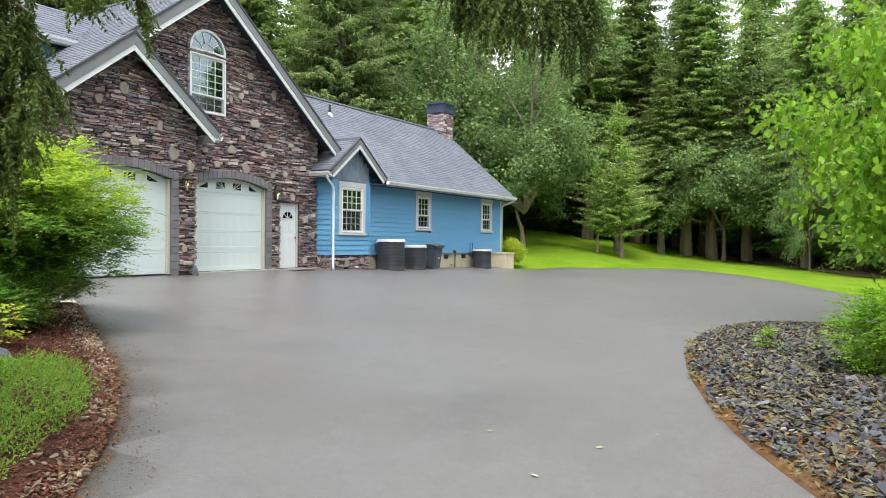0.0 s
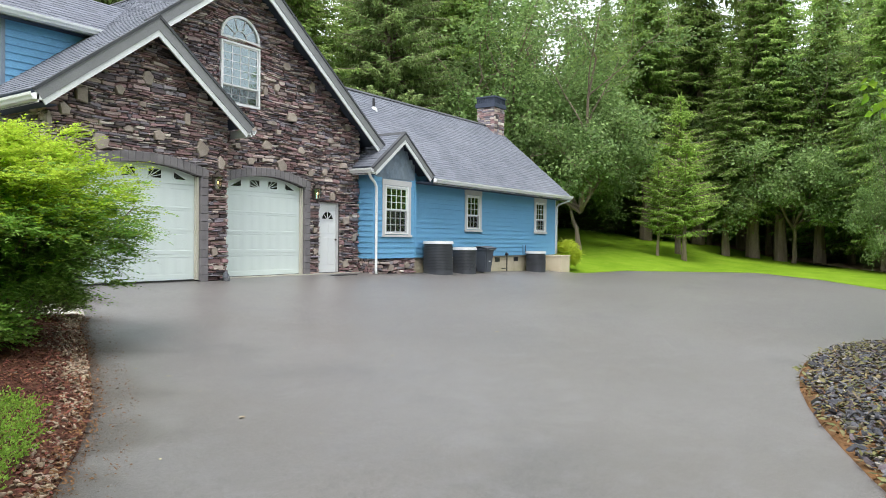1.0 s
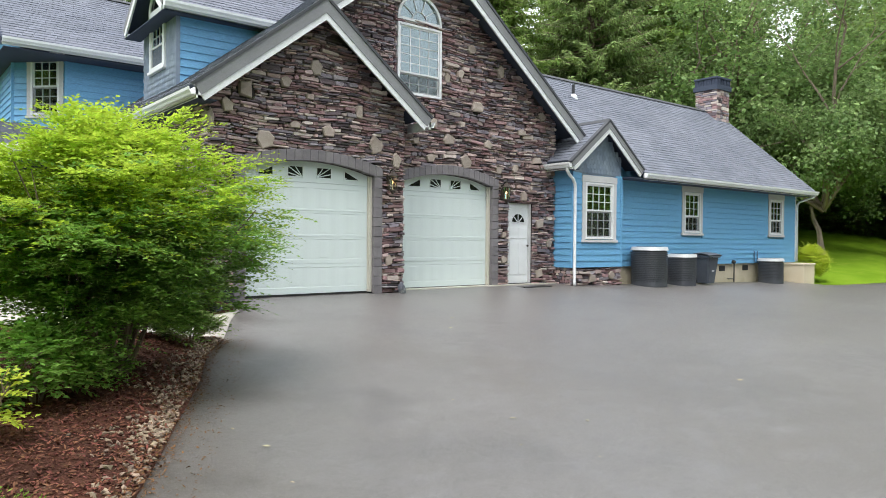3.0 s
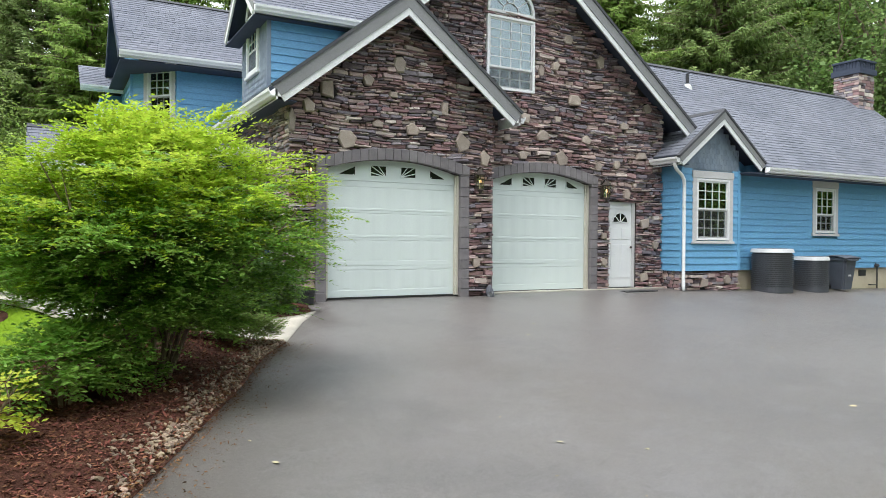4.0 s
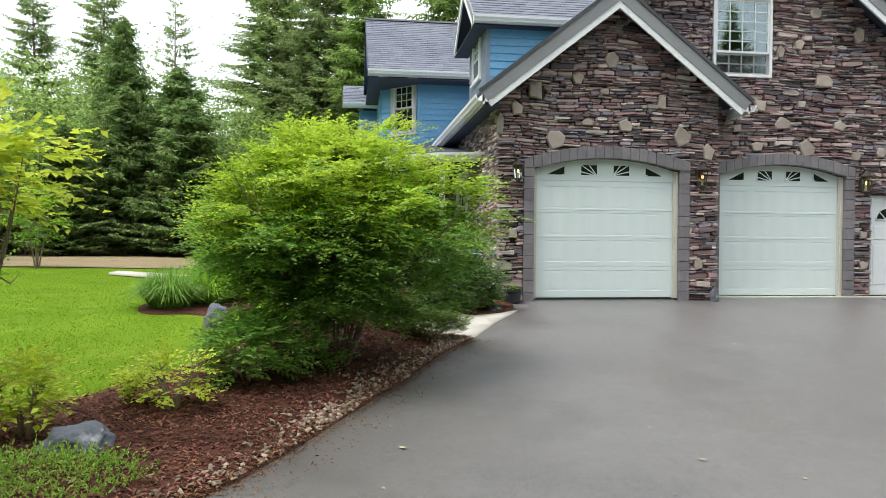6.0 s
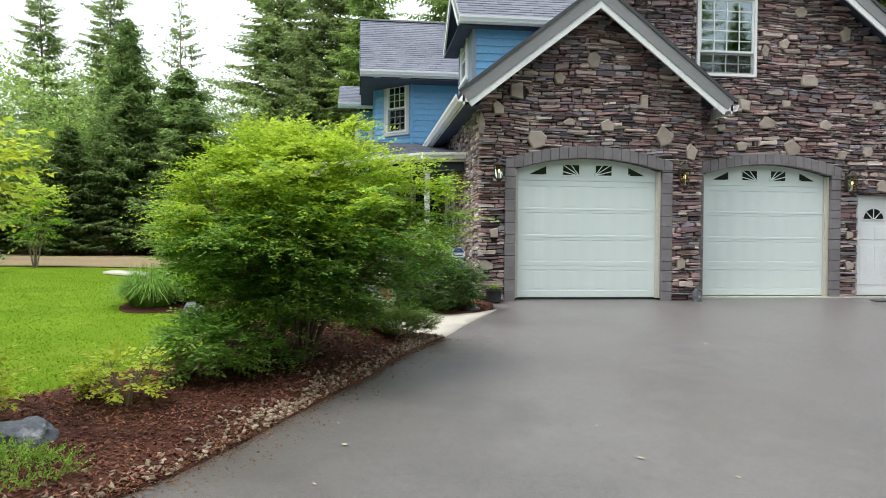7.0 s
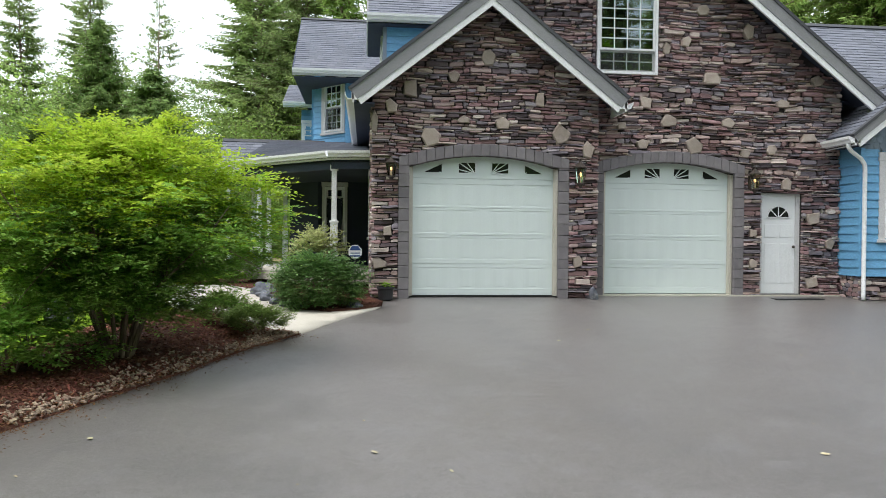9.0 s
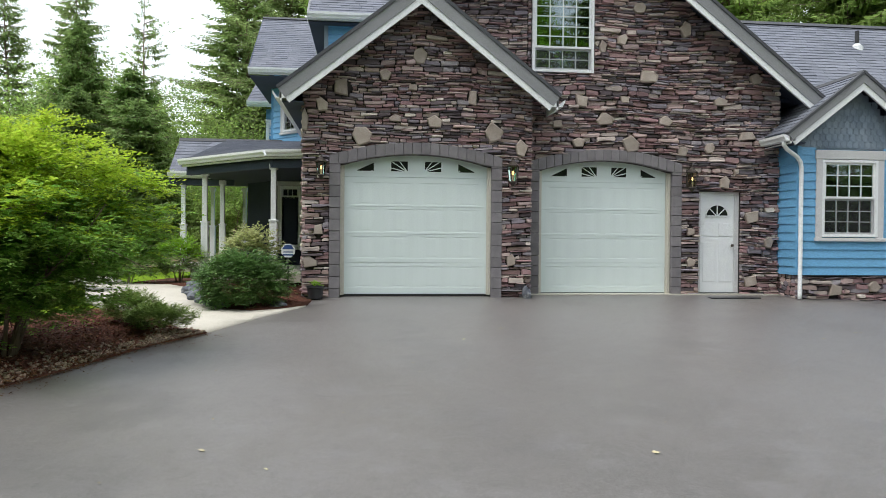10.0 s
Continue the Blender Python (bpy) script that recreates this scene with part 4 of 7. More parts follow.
downspout("downspout_2", [(18.60, -0.98, 3.0), (18.58, -0.96, 2.9), (18.42, -0.5, 2.72), (18.40, -0.42, 2.6), (18.40, -0.42, 0.43)])

# ---- garage doors ----
def garage_door(name, span, y, label):
    x0, w = span[0] - 0.06, span[1] - span[0] + 0.12
    d = thing(name, (x0, y, 0.0), label, "garage door", "garage doors", "structure")
    part("backing", boxed(0, w, 0.03, 0.06, 0.0, ARCH_TOP + .1), M_DOOR, d)
    part("rubber_seal", boxed(0, w, -0.005, 0.03, -0.015, 0.012), M_BLACK, d, "black rubber bottom seal")
    heights = [0.012, 0.62, 1.17, 1.70, 2.27, ARCH_TOP + .08]
    fields = [(.14, .545), (.705, 1.125), (1.215, 1.655), (1.735, 2.165)]
    pitch_x, half_x = w * 0.2155, w * 0.094
    for k in range(5):
        z0, z1 = heights[k] + .003, heights[k + 1] - .003
        if k == 4:
            part("section", boxed(0, w, 0.0, 0.03, z0, z1, bevel=0.004), M_DOOR, d)
            continue
        f0, f1 = fields[k]
        bm = boxed(0, w, 0.0, 0.03, z0, f0, bevel=0.003)
        box(bm, 0, w, 0.0, 0.03, f1, z1, bevel=0.003)
        centres = [w / 2 + (c - 1.5) * pitch_x for c in range(4)]
        sides = [0] + [e for c in centres for e in (c - half_x, c + half_x)] + [w]
        for a, b in zip(sides[::2], sides[1::2]):
            box(bm, a, b, 0.0, 0.028, f0, f1)
        s = part("section", bm, M_DOOR, d)
        for c in centres:
            # a sunk field with a sloping border and a slightly raised middle
            pan = bmesh.new()
            rings = []
            for side_in, end_in, y_in in ((0, 0, 0.0), (.11, .013, .0045), (.16, .03, .0045), (.23, .05, .0015)):
                rings.append([pan.verts.new((c + sx * (half_x - side_in), y_in, f0 + end_in if sz < 0 else f1 - end_in)) for sx, sz in ((-1, -1), (1, -1), (1, 1), (-1, 1))])
            for q, r_ in zip(rings, rings[1:]):
                for i in range(4):
                    pan.faces.new((q[i], q[(i + 1) % 4], r_[(i + 1) % 4], r_[i]))
            pan.faces.new(rings[-1])
            part("sunk_panel", pan, M_DOOR, s)
    # fan lights in the top section
    zb, mid = 2.375, w / 2
    for c in range(4):
        cx = w / 2 + (c - 1.5) * pitch_x
        a, b = cx - 0.17, cx + 0.17

        def crown(x):
            return min(zb + 0.215, zb + 0.02 + 0.55 * max(0.0, 1 - abs(x - mid) / (w * 0.385)))
        steps = 8
        glassy = bmesh.new()
        outline = [(a, -0.006, zb)] + [(a + (b - a) * k / steps, -0.006, crown(a + (b - a) * k / steps)) for k in range(steps + 1)] + [(b, -0.006, zb)]
        prism(glassy, outline, (0, 0.004, 0))
        pane = part("fan_light", glassy, M_DARKGLASS, d, "dark glass light with sunburst bars")
        rim_bm = bmesh.new()
        for p, q in zip(outline, outline[1:] + outline[:1]):
            if (Vector(p) - Vector(q)).length > 1e-4:
                dd = (Vector(q) - Vector(p)).normalized()
                side = Vector((-dd.z, 0, dd.x)) * 0.02
                beam(rim_bm, Vector(p) + Vector((0, -0.006, 0)) - side * .5, Vector(q) + Vector((0, -0.006, 0)) - side * .5, (0, 0.012, 0), side)
        part("light_frame", rim_bm, M_DOOR, pane)
        focus = Vector((b if c < 2 else a, 0, zb))
        if c in (0, 3):
            angles = (28,)
        else:
            angles = (14, 33, 52)
        for ang in angles:
            ca, sa = math.cos(radians(ang)), math.sin(radians(ang))
            sx = -1 if c < 2 else 1
            length = 0.34 if ca > 0.9 else min(0.34 / ca, 0.215 / sa)
            end = focus + Vector((sx * ca, 0, sa)) * min(length, 0.34 / ca)
            if end.z > crown(min(max(end.x, a), b)):
                end = focus + (end - focus) * ((crown(min(max(end.x, a), b)) - zb) / max(end.z - zb, 1e-3))
            dd = (end - focus).normalized()
            up = Vector((-dd.z, 0, dd.x)) * 0.017
            part("sunburst_bar", beam(bmesh.new(), focus + Vector((0, -0.014, 0)), end + Vector((0, -0.014, 0)), (0, 0.008, 0), up), M_DOOR, pane)
    return d


M_DARKGLASS = surface("dark_glass", (0.012, 0.015, 0.015), (0.02, 0.022, 0.02), 2.0, 20.0, 0.08, 0.0)
garage_door("garage_door_1", D1, WALL_G + 0.15, "white four-panel sectional garage door with fan lights")
garage_door("garage_door_2", D2, WALL_M + 0.15, "white four-panel sectional garage door with fan lights")
for n, (span, y) in enumerate(((D1, WALL_G), (D2, WALL_M))):
    st = bmesh.new()
    for x, s in ((span[0], 1), (span[1], -1)):
        box(st, min(x, x + s * .05), max(x, x + s * .05), y + .06, y + .14, 0.0, arch_z(span, x + s * .03) - .005)
        box(st, min(x + s * .05, x + s * .075), max(x + s * .05, x + s * .075), y + .10, y + .14, 0.0, arch_z(span, x + s * .07) - .005)
    tagged(part("door_stop_%d" % (n + 1), st, M_STOP), "cream door stop moulding inside the garage opening", "door trim", kind="structure")

# side door
door = thing("door_1", (MAN[0], WALL_M + 0.10, 0.02), "white panelled entry door with a half-round fan light", "door", kind="structure")
dw, dh = MAN[1] - MAN[0], MAN[2]
leaf = part("leaf", boxed(0.05, dw - .09, 0.0, 0.045, 0.0, dh - .05, bevel=0.004), M_WHITE, door)
part("door_frame", box(box(box(bmesh.new(), 0, .05, -0.03, .06, 0, dh), dw - .09, dw, -0.03, .06, 0, dh), 0.05, dw - .09, -0.03, .06, dh - .05, dh), M_TRIMGREY, door, "pale grey door frame")
lw = dw - .14
cx = 0.05 + lw / 2
for c in (-1, 1):
    for z0, z1 in ((0.22, 1.05), (1.17, 1.45)):
        a = cx + c * lw * .23
        part("raised_panel", boxed(a - .13, a + .13, -0.009, 0.003, z0, z1, bevel=0.008), M_WHITE, leaf)
fan = bmesh.new()
R = 0.255
outline = [(cx + R * math.cos(math.pi * k / 16), -0.008, 1.58 + R * math.sin(math.pi * k / 16)) for k in range(17)]
prism(fan, outline, (0, 0.006, 0))
fan_ob = part("fan_light", fan, M_DARKGLASS, door, "dark half-round glass with spokes")
ringb = bmesh.new()
for p, q in zip(outline, outline[1:] + outline[:1]):
    dd = (Vector(q) - Vector(p)).normalized()
    beam(ringb, Vector(p) + Vector((0, -.008, 0)), Vector(q) + Vector((0, -.008, 0)), (0, .012, 0), Vector((-dd.z, 0, dd.x)) * .022)
part("light_frame", ringb, M_WHITE, fan_ob)
for ang in (45, 90, 135):
    e = Vector((cx + R * math.cos(radians(ang)), -.016, 1.58 + R * math.sin(radians(ang))))
    s0 = Vector((cx, -.016, 1.58))
    dd = (e - s0).normalized()
    part("spoke", beam(bmesh.new(), s0 - Vector((-dd.z, 0, dd.x)) * .009, e - Vector((-dd.z, 0, dd.x)) * .009, (0, .01, 0), Vector((-dd.z, 0, dd.x)) * .018), M_WHITE, fan_ob)
knob = bmesh.new()
bmesh.ops.create_uvsphere(knob, u_segments=12, v_segments=8, radius=0.032)
for v in knob.verts:
    v.co += Vector((lw + .0, -0.05, 0.98))
part("door_knob", knob, M_BRONZE, leaf, "dark round door knob", True)
part("threshold", boxed(0.0, dw, -0.06, .05, -0.02, 0.0), M_BLACK, door)
mat_bm = boxed(MAN[0] - .02, MAN[1] + .12, -0.62, -0.08, -0.065, -0.035, bevel=0.008)
tagged(part("doormat", mat_bm, M_BLACK), "dark rubber doormat on the asphalt before the door", "doormat")

# ---- dormer on the west slope ----
DX, DY0, DY1, D_EAVE = -4.44, 2.12, 4.42, 6.04
D_MID = (DY0 + DY1) / 2
D_OV = 0.32
D_TOP = D_EAVE + ((DY1 - DY0) / 2 + D_OV) * 0.80
dormer = tagged(part("wall_dormer", boxed(DX, 0.3, DY0, DY1, 3.9, D_EAVE - .02), M_BLUE), "blue dormer walls rising from the garage roof", "wall", kind="structure")
boards(dormer, (DX, DY0), (-1.2, DY0), 4.1, D_EAVE - .06, (0, -1, 0))
part("corner_board", boxed(DX - .03, DX + .06, DY0 - .035, DY0 + .06, 4.15, D_EAVE - .04), M_SHAKE, dormer)
front = prism(bmesh.new(), [(DX - .01, DY0 + .02, 4.1), (DX - .01, DY1 - .02, 4.1), (DX - .01, DY1 - .02, D_EAVE), (DX - .01, D_MID, D_TOP - .5), (DX - .01, DY0 + .02, D_EAVE)], (0.15, 0, 0))
dormer_front = tagged(part("wall_dormer_front", front, M_SHAKE), "grey-blue scalloped shingles on the dormer's front", "wall", kind="structure")
# scallops on the front, laid on a turned copy of the gable pattern
def dormer_scallops():
    verts, faces = [], []
    step, width = 0.13, 0.13
    for r in range(22):
        z = 4.15 + r * step
        y = DY0 + .03 - (r % 2) * width / 2
        while y < DY1 - .03:
            a, b = max(y + .004, DY0 + .03), min(y + width - .004, DY1 - .03)
            top = D_EAVE + .35 - 0.8 * abs((a + b) / 2 - D_MID) + .4
            in_window = 2.76 < b and a < 3.90 and 4.86 < z + step and z < 6.60
            if b - a > .03 and z + step < top and not in_window:
                i, mid, x = len(verts), (a + b) / 2, DX - .012
                verts += [Vector(p) for p in ((x - .003, a, z + step + .03), (x - .003, b, z + step + .03), (x - .016, b, z + .05), (x - .018, mid + .03, z), (x - .018, mid - .03, z), (x - .016, a, z + .05))]
                faces.append((i, i + 1, i + 2, i + 3, i + 4, i + 5))
            y += width
    ob = new("shakes", mesh_of("shakes", verts, faces, M_SHAKE))
    ob.parent = dormer_front
    tagged(ob, "scalloped grey-blue shingles", kind="stuff")


dormer_scallops()
window_set("window_5", 0.92, 1.20, (DX - .03, 3.79, 4.95), -90, "white dormer sash window with grid panes", cols=3, rows_up=3, rows_low=2, casing=0.07, split=0.4, casing_mat=M_WHITE)
halfround = bmesh.new()
prism(halfround, [(DX - .04, 3.33 + 0.42 * math.cos(math.pi * k / 12), 6.24 + 0.38 * math.sin(math.pi * k / 12)) for k in range(13)], (0.05, 0, 0))
part("arch_light", halfround, M_DARKGLASS, dormer_front, "half-round light over the dormer window")
archb = bmesh.new()
apts = [Vector((DX - .06, 3.33 + 0.45 * math.cos(math.pi * k / 12), 6.23 + 0.41 * math.sin(math.pi * k / 12))) for k in range(13)]
for p, q in zip(apts, apts[1:]):
    tube(archb, [p, q], 0.035, 6)
part("arch_frame", archb, M_WHITE, dormer_front)
DS = math.hypot(1, 0.8)
for sgn, nm in ((-1, "roof_dormer_south"), (1, "roof_dormer_north")):
    ye = D_MID + sgn * ((DY1 - DY0) / 2 + D_OV)
    shingled(nm, (DX - .36, ye, D_EAVE), (0.2, ye, D_EAVE), (0, -sgn, 0.8), abs(ye - D_MID) * DS, "shingled slope of the dormer's roof", thick=0.08)
    # rake board on the front edge
    fo, he = Vector((DX - .39, ye, D_EAVE)), Vector((DX - .39, D_MID, D_TOP))
    dd = (he - fo).normalized()
    nn = Vector((0, -dd.z, dd.y))
    nn = nn if nn.z > 0 else -nn
    rk = tagged(part("rake_trim_%d" % (9 + sgn), beam(bmesh.new(), fo - nn * .24, he - nn * .24, (.04, 0, 0), nn * .12), M_WHITE), "white rake board of the dormer", "rake board", kind="structure")
    part("upper_board", beam(bmesh.new(), fo - nn * .12, he - nn * .12, (.05, 0, 0), nn * .13), M_RAKE, rk, "grey upper board")
gutter("gutter_5", (DX - .38, D_MID - (DY1 - DY0) / 2 - D_OV, D_EAVE - .02), (-1.0, D_MID - (DY1 - DY0) / 2 - D_OV, D_EAVE - .02), (0, -1, 0))
tagged(part("soffit_4", boxed(DX - .36, -1.0, DY0 - D_OV, DY0 + .02, D_EAVE - .2, D_EAVE - .18), M_SOFFIT), "dark soffit of the dormer's eave", "soffit", kind="structure")
tagged(part("soffit_5", boxed(DX - .36, DX, DY0, DY1 + D_OV, D_EAVE - .2, D_EAVE - .18), M_SOFFIT), "dark soffit under the dormer's front overhang", "soffit", kind="structure")

# ---- upper part of the house behind, with a cut-off corner ----
UY, UC0, UC1, U_EAVE = 8.0, (-5.4, 8.0), (-6.5, 9.1), 6.0
plan = [(-2.0, 8.0), UC0, UC1, (-6.5, 13.0), (-2.0, 13.0)]
upper = tagged(part("wall_house", prism(bmesh.new(), [(x, y, 0.0) for x, y in plan], (0, 0, 5.95)), M_BLUE), "blue two-storey house wall behind the garage", "wall", kind="structure")
boards(upper, UC0, (-2.0, 8.0), 3.9, 5.9, (0, -1, 0))
ang = Vector((UC0[0] - UC1[0], UC0[1] - UC1[1], 0)).normalized()
outw = Vector((-ang.y, ang.x, 0))
outw = outw if outw.y < 0 else -outw
UW_LEN = math.hypot(UC0[0] - UC1[0], UC0[1] - UC1[1])
cutter = bmesh.new()
wx0 = 0.54
p = Vector((*UC1, 0)) + ang * (wx0 + .03)
beam(cutter, p + outw * .3 + Vector((0, 0, 4.45)), p + outw * .3 + ang * 0.76 + Vector((0, 0, 4.45)), -outw * 1.0, (0, 0, 1.45))
cut(upper, cutter)
boards(upper, UC1, UC0, 3.9, 5.9, tuple(outw), [(wx0 - .12, wx0 + .82 + .12, 4.34, 6.1)])
uwp = Vector((*UC1, 0)) + ang * wx0 + outw * .02
window_set("window_6", 0.82, 1.50, (uwp.x, uwp.y, 4.42), math.degrees(math.atan2(ang.y, ang.x)), "white upstairs sash window with grid panes in blue siding", cols=3, rows_up=3, rows_low=3, casing=0.11)
boards(upper, (-6.5, 12.9), UC1, 3.9, 5.9, (-1, 0, 0))
for q in (UC1, UC0):
    part("corner_board", boxed(q[0] - .05, q[0] + .05, q[1] - .05, q[1] + .05, 3.6, 5.95), M_BLUE, upper)
U_E = (-6.98, 7.30, 6.02)
shingled("roof_house", (-6.98, 7.30, 6.05), (-0.5, 7.30, 6.05), (0, 1, 0.80), 3.0 * math.hypot(1, .8), "shingled roof slope of the house behind the garage")
shingled("roof_house_back", (-0.5, 13.3, 6.05), (-6.98, 13.3, 6.05), (0, -1, 0.80), 3.0 * math.hypot(1, .8), "back slope of the house roof", exposure=0.3)
tagged(part("ridge_cap", prism(bmesh.new(), [(-7.0, 10.16, 8.40), (-7.0, 10.3, 8.5), (-7.0, 10.44, 8.40)], (6.5, 0, 0)), M_SHINGLE_EDGE), "dark ridge cap of the house roof", "roof ridge", kind="structure")
gutter("gutter_6", (-6.98, 7.30, 6.07), (-2.0, 7.30, 6.07), (0, -1, 0))
tagged(part("soffit_6", prism(bmesh.new(), [(-6.95, 7.32, 5.84), (-0.6, 7.32, 5.84), (-0.6, 8.2, 5.84), (-6.95, 13.2, 5.84)], (0, 0, .02)), M_SOFFIT), "dark soffit under the house eave", "soffit", kind="structure")
for y0, y1 in ((7.28, 10.3), (13.32, 10.3)):
    fo, he = Vector((-7.0, y0, 6.05)), Vector((-7.0, y1, 6.05 + 3.0 * .8))
    dd = (he - fo).normalized()
    nn = Vector((0, -dd.z, dd.y))
    nn = nn if nn.z > 0 else -nn
    rk = tagged(part("rake_trim_12" if y0 < 10 else "rake_trim_13", beam(bmesh.new(), fo - nn * .2, he - nn * .2, (.05, 0, 0), nn * .2), M_SOFFIT), "dark rake board of the house roof", "rake board", kind="structure")
tagged(part("wall_house_gable", prism(bmesh.new(), [(-6.5, 9.1, 5.8), (-6.5, 13.0, 5.8), (-6.5, 10.3, 8.2)], (0.2, 0, 0)), M_BLUE), "blue gable end of the house", "wall", kind="structure")
# higher roof far behind
shingled("roof_house_high", (-4.6, 12.5, 8.2), (2.0, 12.5, 8.2), (0, 1, 0.8), 2.2, "higher shingled roof behind", exposure=0.2)
# rear corner of the house with a low eave
rear = tagged(part("wall_house_rear", boxed(-7.15, -6.0, 12.2, 16.0, 0.0, 5.75), M_BLUE), "blue rear corner of the house", "wall", kind="structure")
boards(rear, (-7.15, 12.2), (-6.5, 12.2), 4.0, 5.7, (0, -1, 0))
window_set("window_7", 0.5, 0.9, (-7.08, 12.17, 4.35), 0, "narrow white upstairs window", cols=2, rows_up=2, rows_low=2, casing=0.06, casing_mat=M_WHITE)
shingled("roof_house_rear", (-7.75, 11.7, 5.95), (-6.0, 11.7, 5.95), (0.0, 1, 0.5), 2.2, "low shingled roof of the rear corner", exposure=0.2)
gutter("gutter_7", (-7.75, 11.7, 5.93), (-6.3, 11.7, 5.93), (0, -1, 0))

# ---- porch ----
E0, E1, E2 = (-4.72, 1.20), (-5.60, 1.42), (-7.92, 3.62)
P_Z, P_TOP = 2.93, 4.02
porch = bmesh.new()
low = [(*p, P_Z) for p in (E0, E1, E2)]
high = [(-4.72, 7.95, P_TOP), (-5.4, 7.98, P_TOP), (-7.7, 8.0, P_TOP)]
va, vb = [porch.verts.new(Vector(p) - Vector((0, 0, .05))) for p in low], [porch.verts.new(Vector(p) - Vector((0, 0, .05))) for p in high]
vc, ve = [porch.verts.new(Vector(p) - Vector((0, 0, .12))) for p in low], [porch.verts.new(Vector(p) - Vector((0, 0, .12))) for p in high]
for k in range(2):
    porch.faces.new((vc[k], ve[k], ve[k + 1], vc[k + 1]))
    porch.faces.new((va[k], vc[k], vc[k + 1], va[k + 1]))
porch.faces.new((va[2], vc[2], ve[2], vb[2]))
bmesh.ops.recalc_face_normals(porch, faces=porch.faces[:])
porch_roof = tagged(part("roof_porch", porch, M_SHINGLE), "low shingled roof of the wrap-around porch", "roof", kind="structure")
for k in range(2):
    # shingle courses as thin strips on each facet
    a0, a1, b0, b1 = Vector(low[k]), Vector(low[k + 1]), Vector(high[k]), Vector(high[k + 1])
    verts, faces = [], []
    n = 34
    for r in range(n):
        s0, s1 = r / n, (r + 1.1) / n
        p, q, t, u = a0.lerp(b0, s0), a1.lerp(b1, s0), a1.lerp(b1, min(s1, 1)), a0.lerp(b0, min(s1, 1))
        m = max(1, int((q - p).length / 0.3))
        for c in range(m):
            i = len(verts)
            f0, f1 = c / m + 0.004, (c + 1) / m - 0.004
            c0, c1, c2, c3 = p.lerp(q, f0), p.lerp(q, f1), u.lerp(t, f1), u.lerp(t, f0)
            z = Vector((0, 0, 1))
            verts += [c0, c1, c0 + z * .022, c1 + z * .022, c2 + z * .006, c3 + z * .006]
            faces += [(i, i + 1, i + 3, i + 2), (i + 2, i + 3, i + 4, i + 5)]
    ob = new("shingles", mesh_of("shingles", verts, faces, M_SHINGLE))
    ob.parent = porch_roof
    tagged(ob, "courses of blue-grey shingles", kind="stuff")
# the part beyond, with an eave of its own and a ridge behind it
B_W, B_Y = -9.08, 6.75
shingled("roof_porch_far", (B_W, B_Y, P_Z), (-7.0, B_Y, P_Z), (0, 1, .88), 1.27 * math.hypot(1, .88), "shingled slope of the porch's far part", thick=0.09)
tagged(part("roof_porch_back", prism(bmesh.new(), [(B_W, 8.02, 4.05), (-4.8, 8.02, 4.05), (-4.8, 9.6, 2.9), (B_W, 9.6, 2.9)], (0, 0, -.1)), M_SHINGLE), "back slope of the porch roof", "roof", kind="structure")
tagged(part("ridge_cap", prism(bmesh.new(), [(B_W, 7.9, 3.98), (B_W, 8.02, 4.08), (B_W, 8.14, 3.98)], (3.0, 0, 0)), M_SHINGLE_EDGE), "dark ridge cap of the porch roof", "roof ridge", kind="structure")
for k, (p, q) in enumerate(((E0, E1), (E1, E2), ((B_W, B_Y), (-7.3, B_Y)))):
    d = Vector((q[0] - p[0], q[1] - p[1], 0)).normalized()
    o = Vector((-d.y, d.x, 0))
    o = o if (o.x + o.y) < 0 else -o
    gutter("gutter_%d" % (8 + k), (*p, P_Z + .02), (*q, P_Z + .02), tuple(o))
    i = Vector((*p, 0)) - o * 0.12
    j = Vector((*q, 0)) - o * 0.12
    tagged(part("porch_beam_%d" % (k + 1), beam(bmesh.new(), i + Vector((0, 0, P_Z - .34)), j + Vector((0, 0, P_Z - .34)), -o * .14, (0, 0, .22)), M_SOFFIT), "dark porch beam under the eave", "beam", kind="structure")
tagged(part("porch_ceiling", prism(bmesh.new(), [(-4.75, 1.3, 2.74), (-5.55, 1.5, 2.74), (-7.82, 3.66, 2.74), (-7.85, 6.85, 2.74), (-9.0, 6.85, 2.74), (-9.0, 9.3, 2.74), (-4.75, 9.3, 2.74)], (0, 0, .03)), M_NAVY), "dark blue-grey porch ceiling", "ceiling", kind="structure")
tagged(part("porch_floor", prism(bmesh.new(), [(-4.75, 1.5, 0.12), (-5.5, 1.6, 0.12), (-7.75, 3.75, 0.12), (-7.8, 6.7, 0.12), (-9.0, 6.7, 0.12), (-9.0, 9.2, 0.12), (-4.75, 9.2, 0.12)], (0, 0, .2)), M_CONCRETE), "raised concrete porch floor", "floor", kind="structure")
# the wall's shade under the porch is put into its dark navy
tagged(part("wall_house_lower", prism(bmesh.new(), [(-4.75, 6.9, 0.3), (-6.2, 6.9, 0.3), (-7.1, 8.0, 0.3), (-7.1, 9.0, 0.3), (-4.75, 9.0, 0.3)], (0, 0, 2.5)), M_NAVY), "house wall under the porch, its shade put into a dark navy colour", "wall", kind="structure")
window_set("window_8", 0.58, 1.75, (-6.0, 6.87, 0.85), 0, "white porch window with grid panes", cols=3, rows_up=1, rows_low=4, casing=0.07, split=0.82, casing_mat=M_TRIMGREY, screen=False)


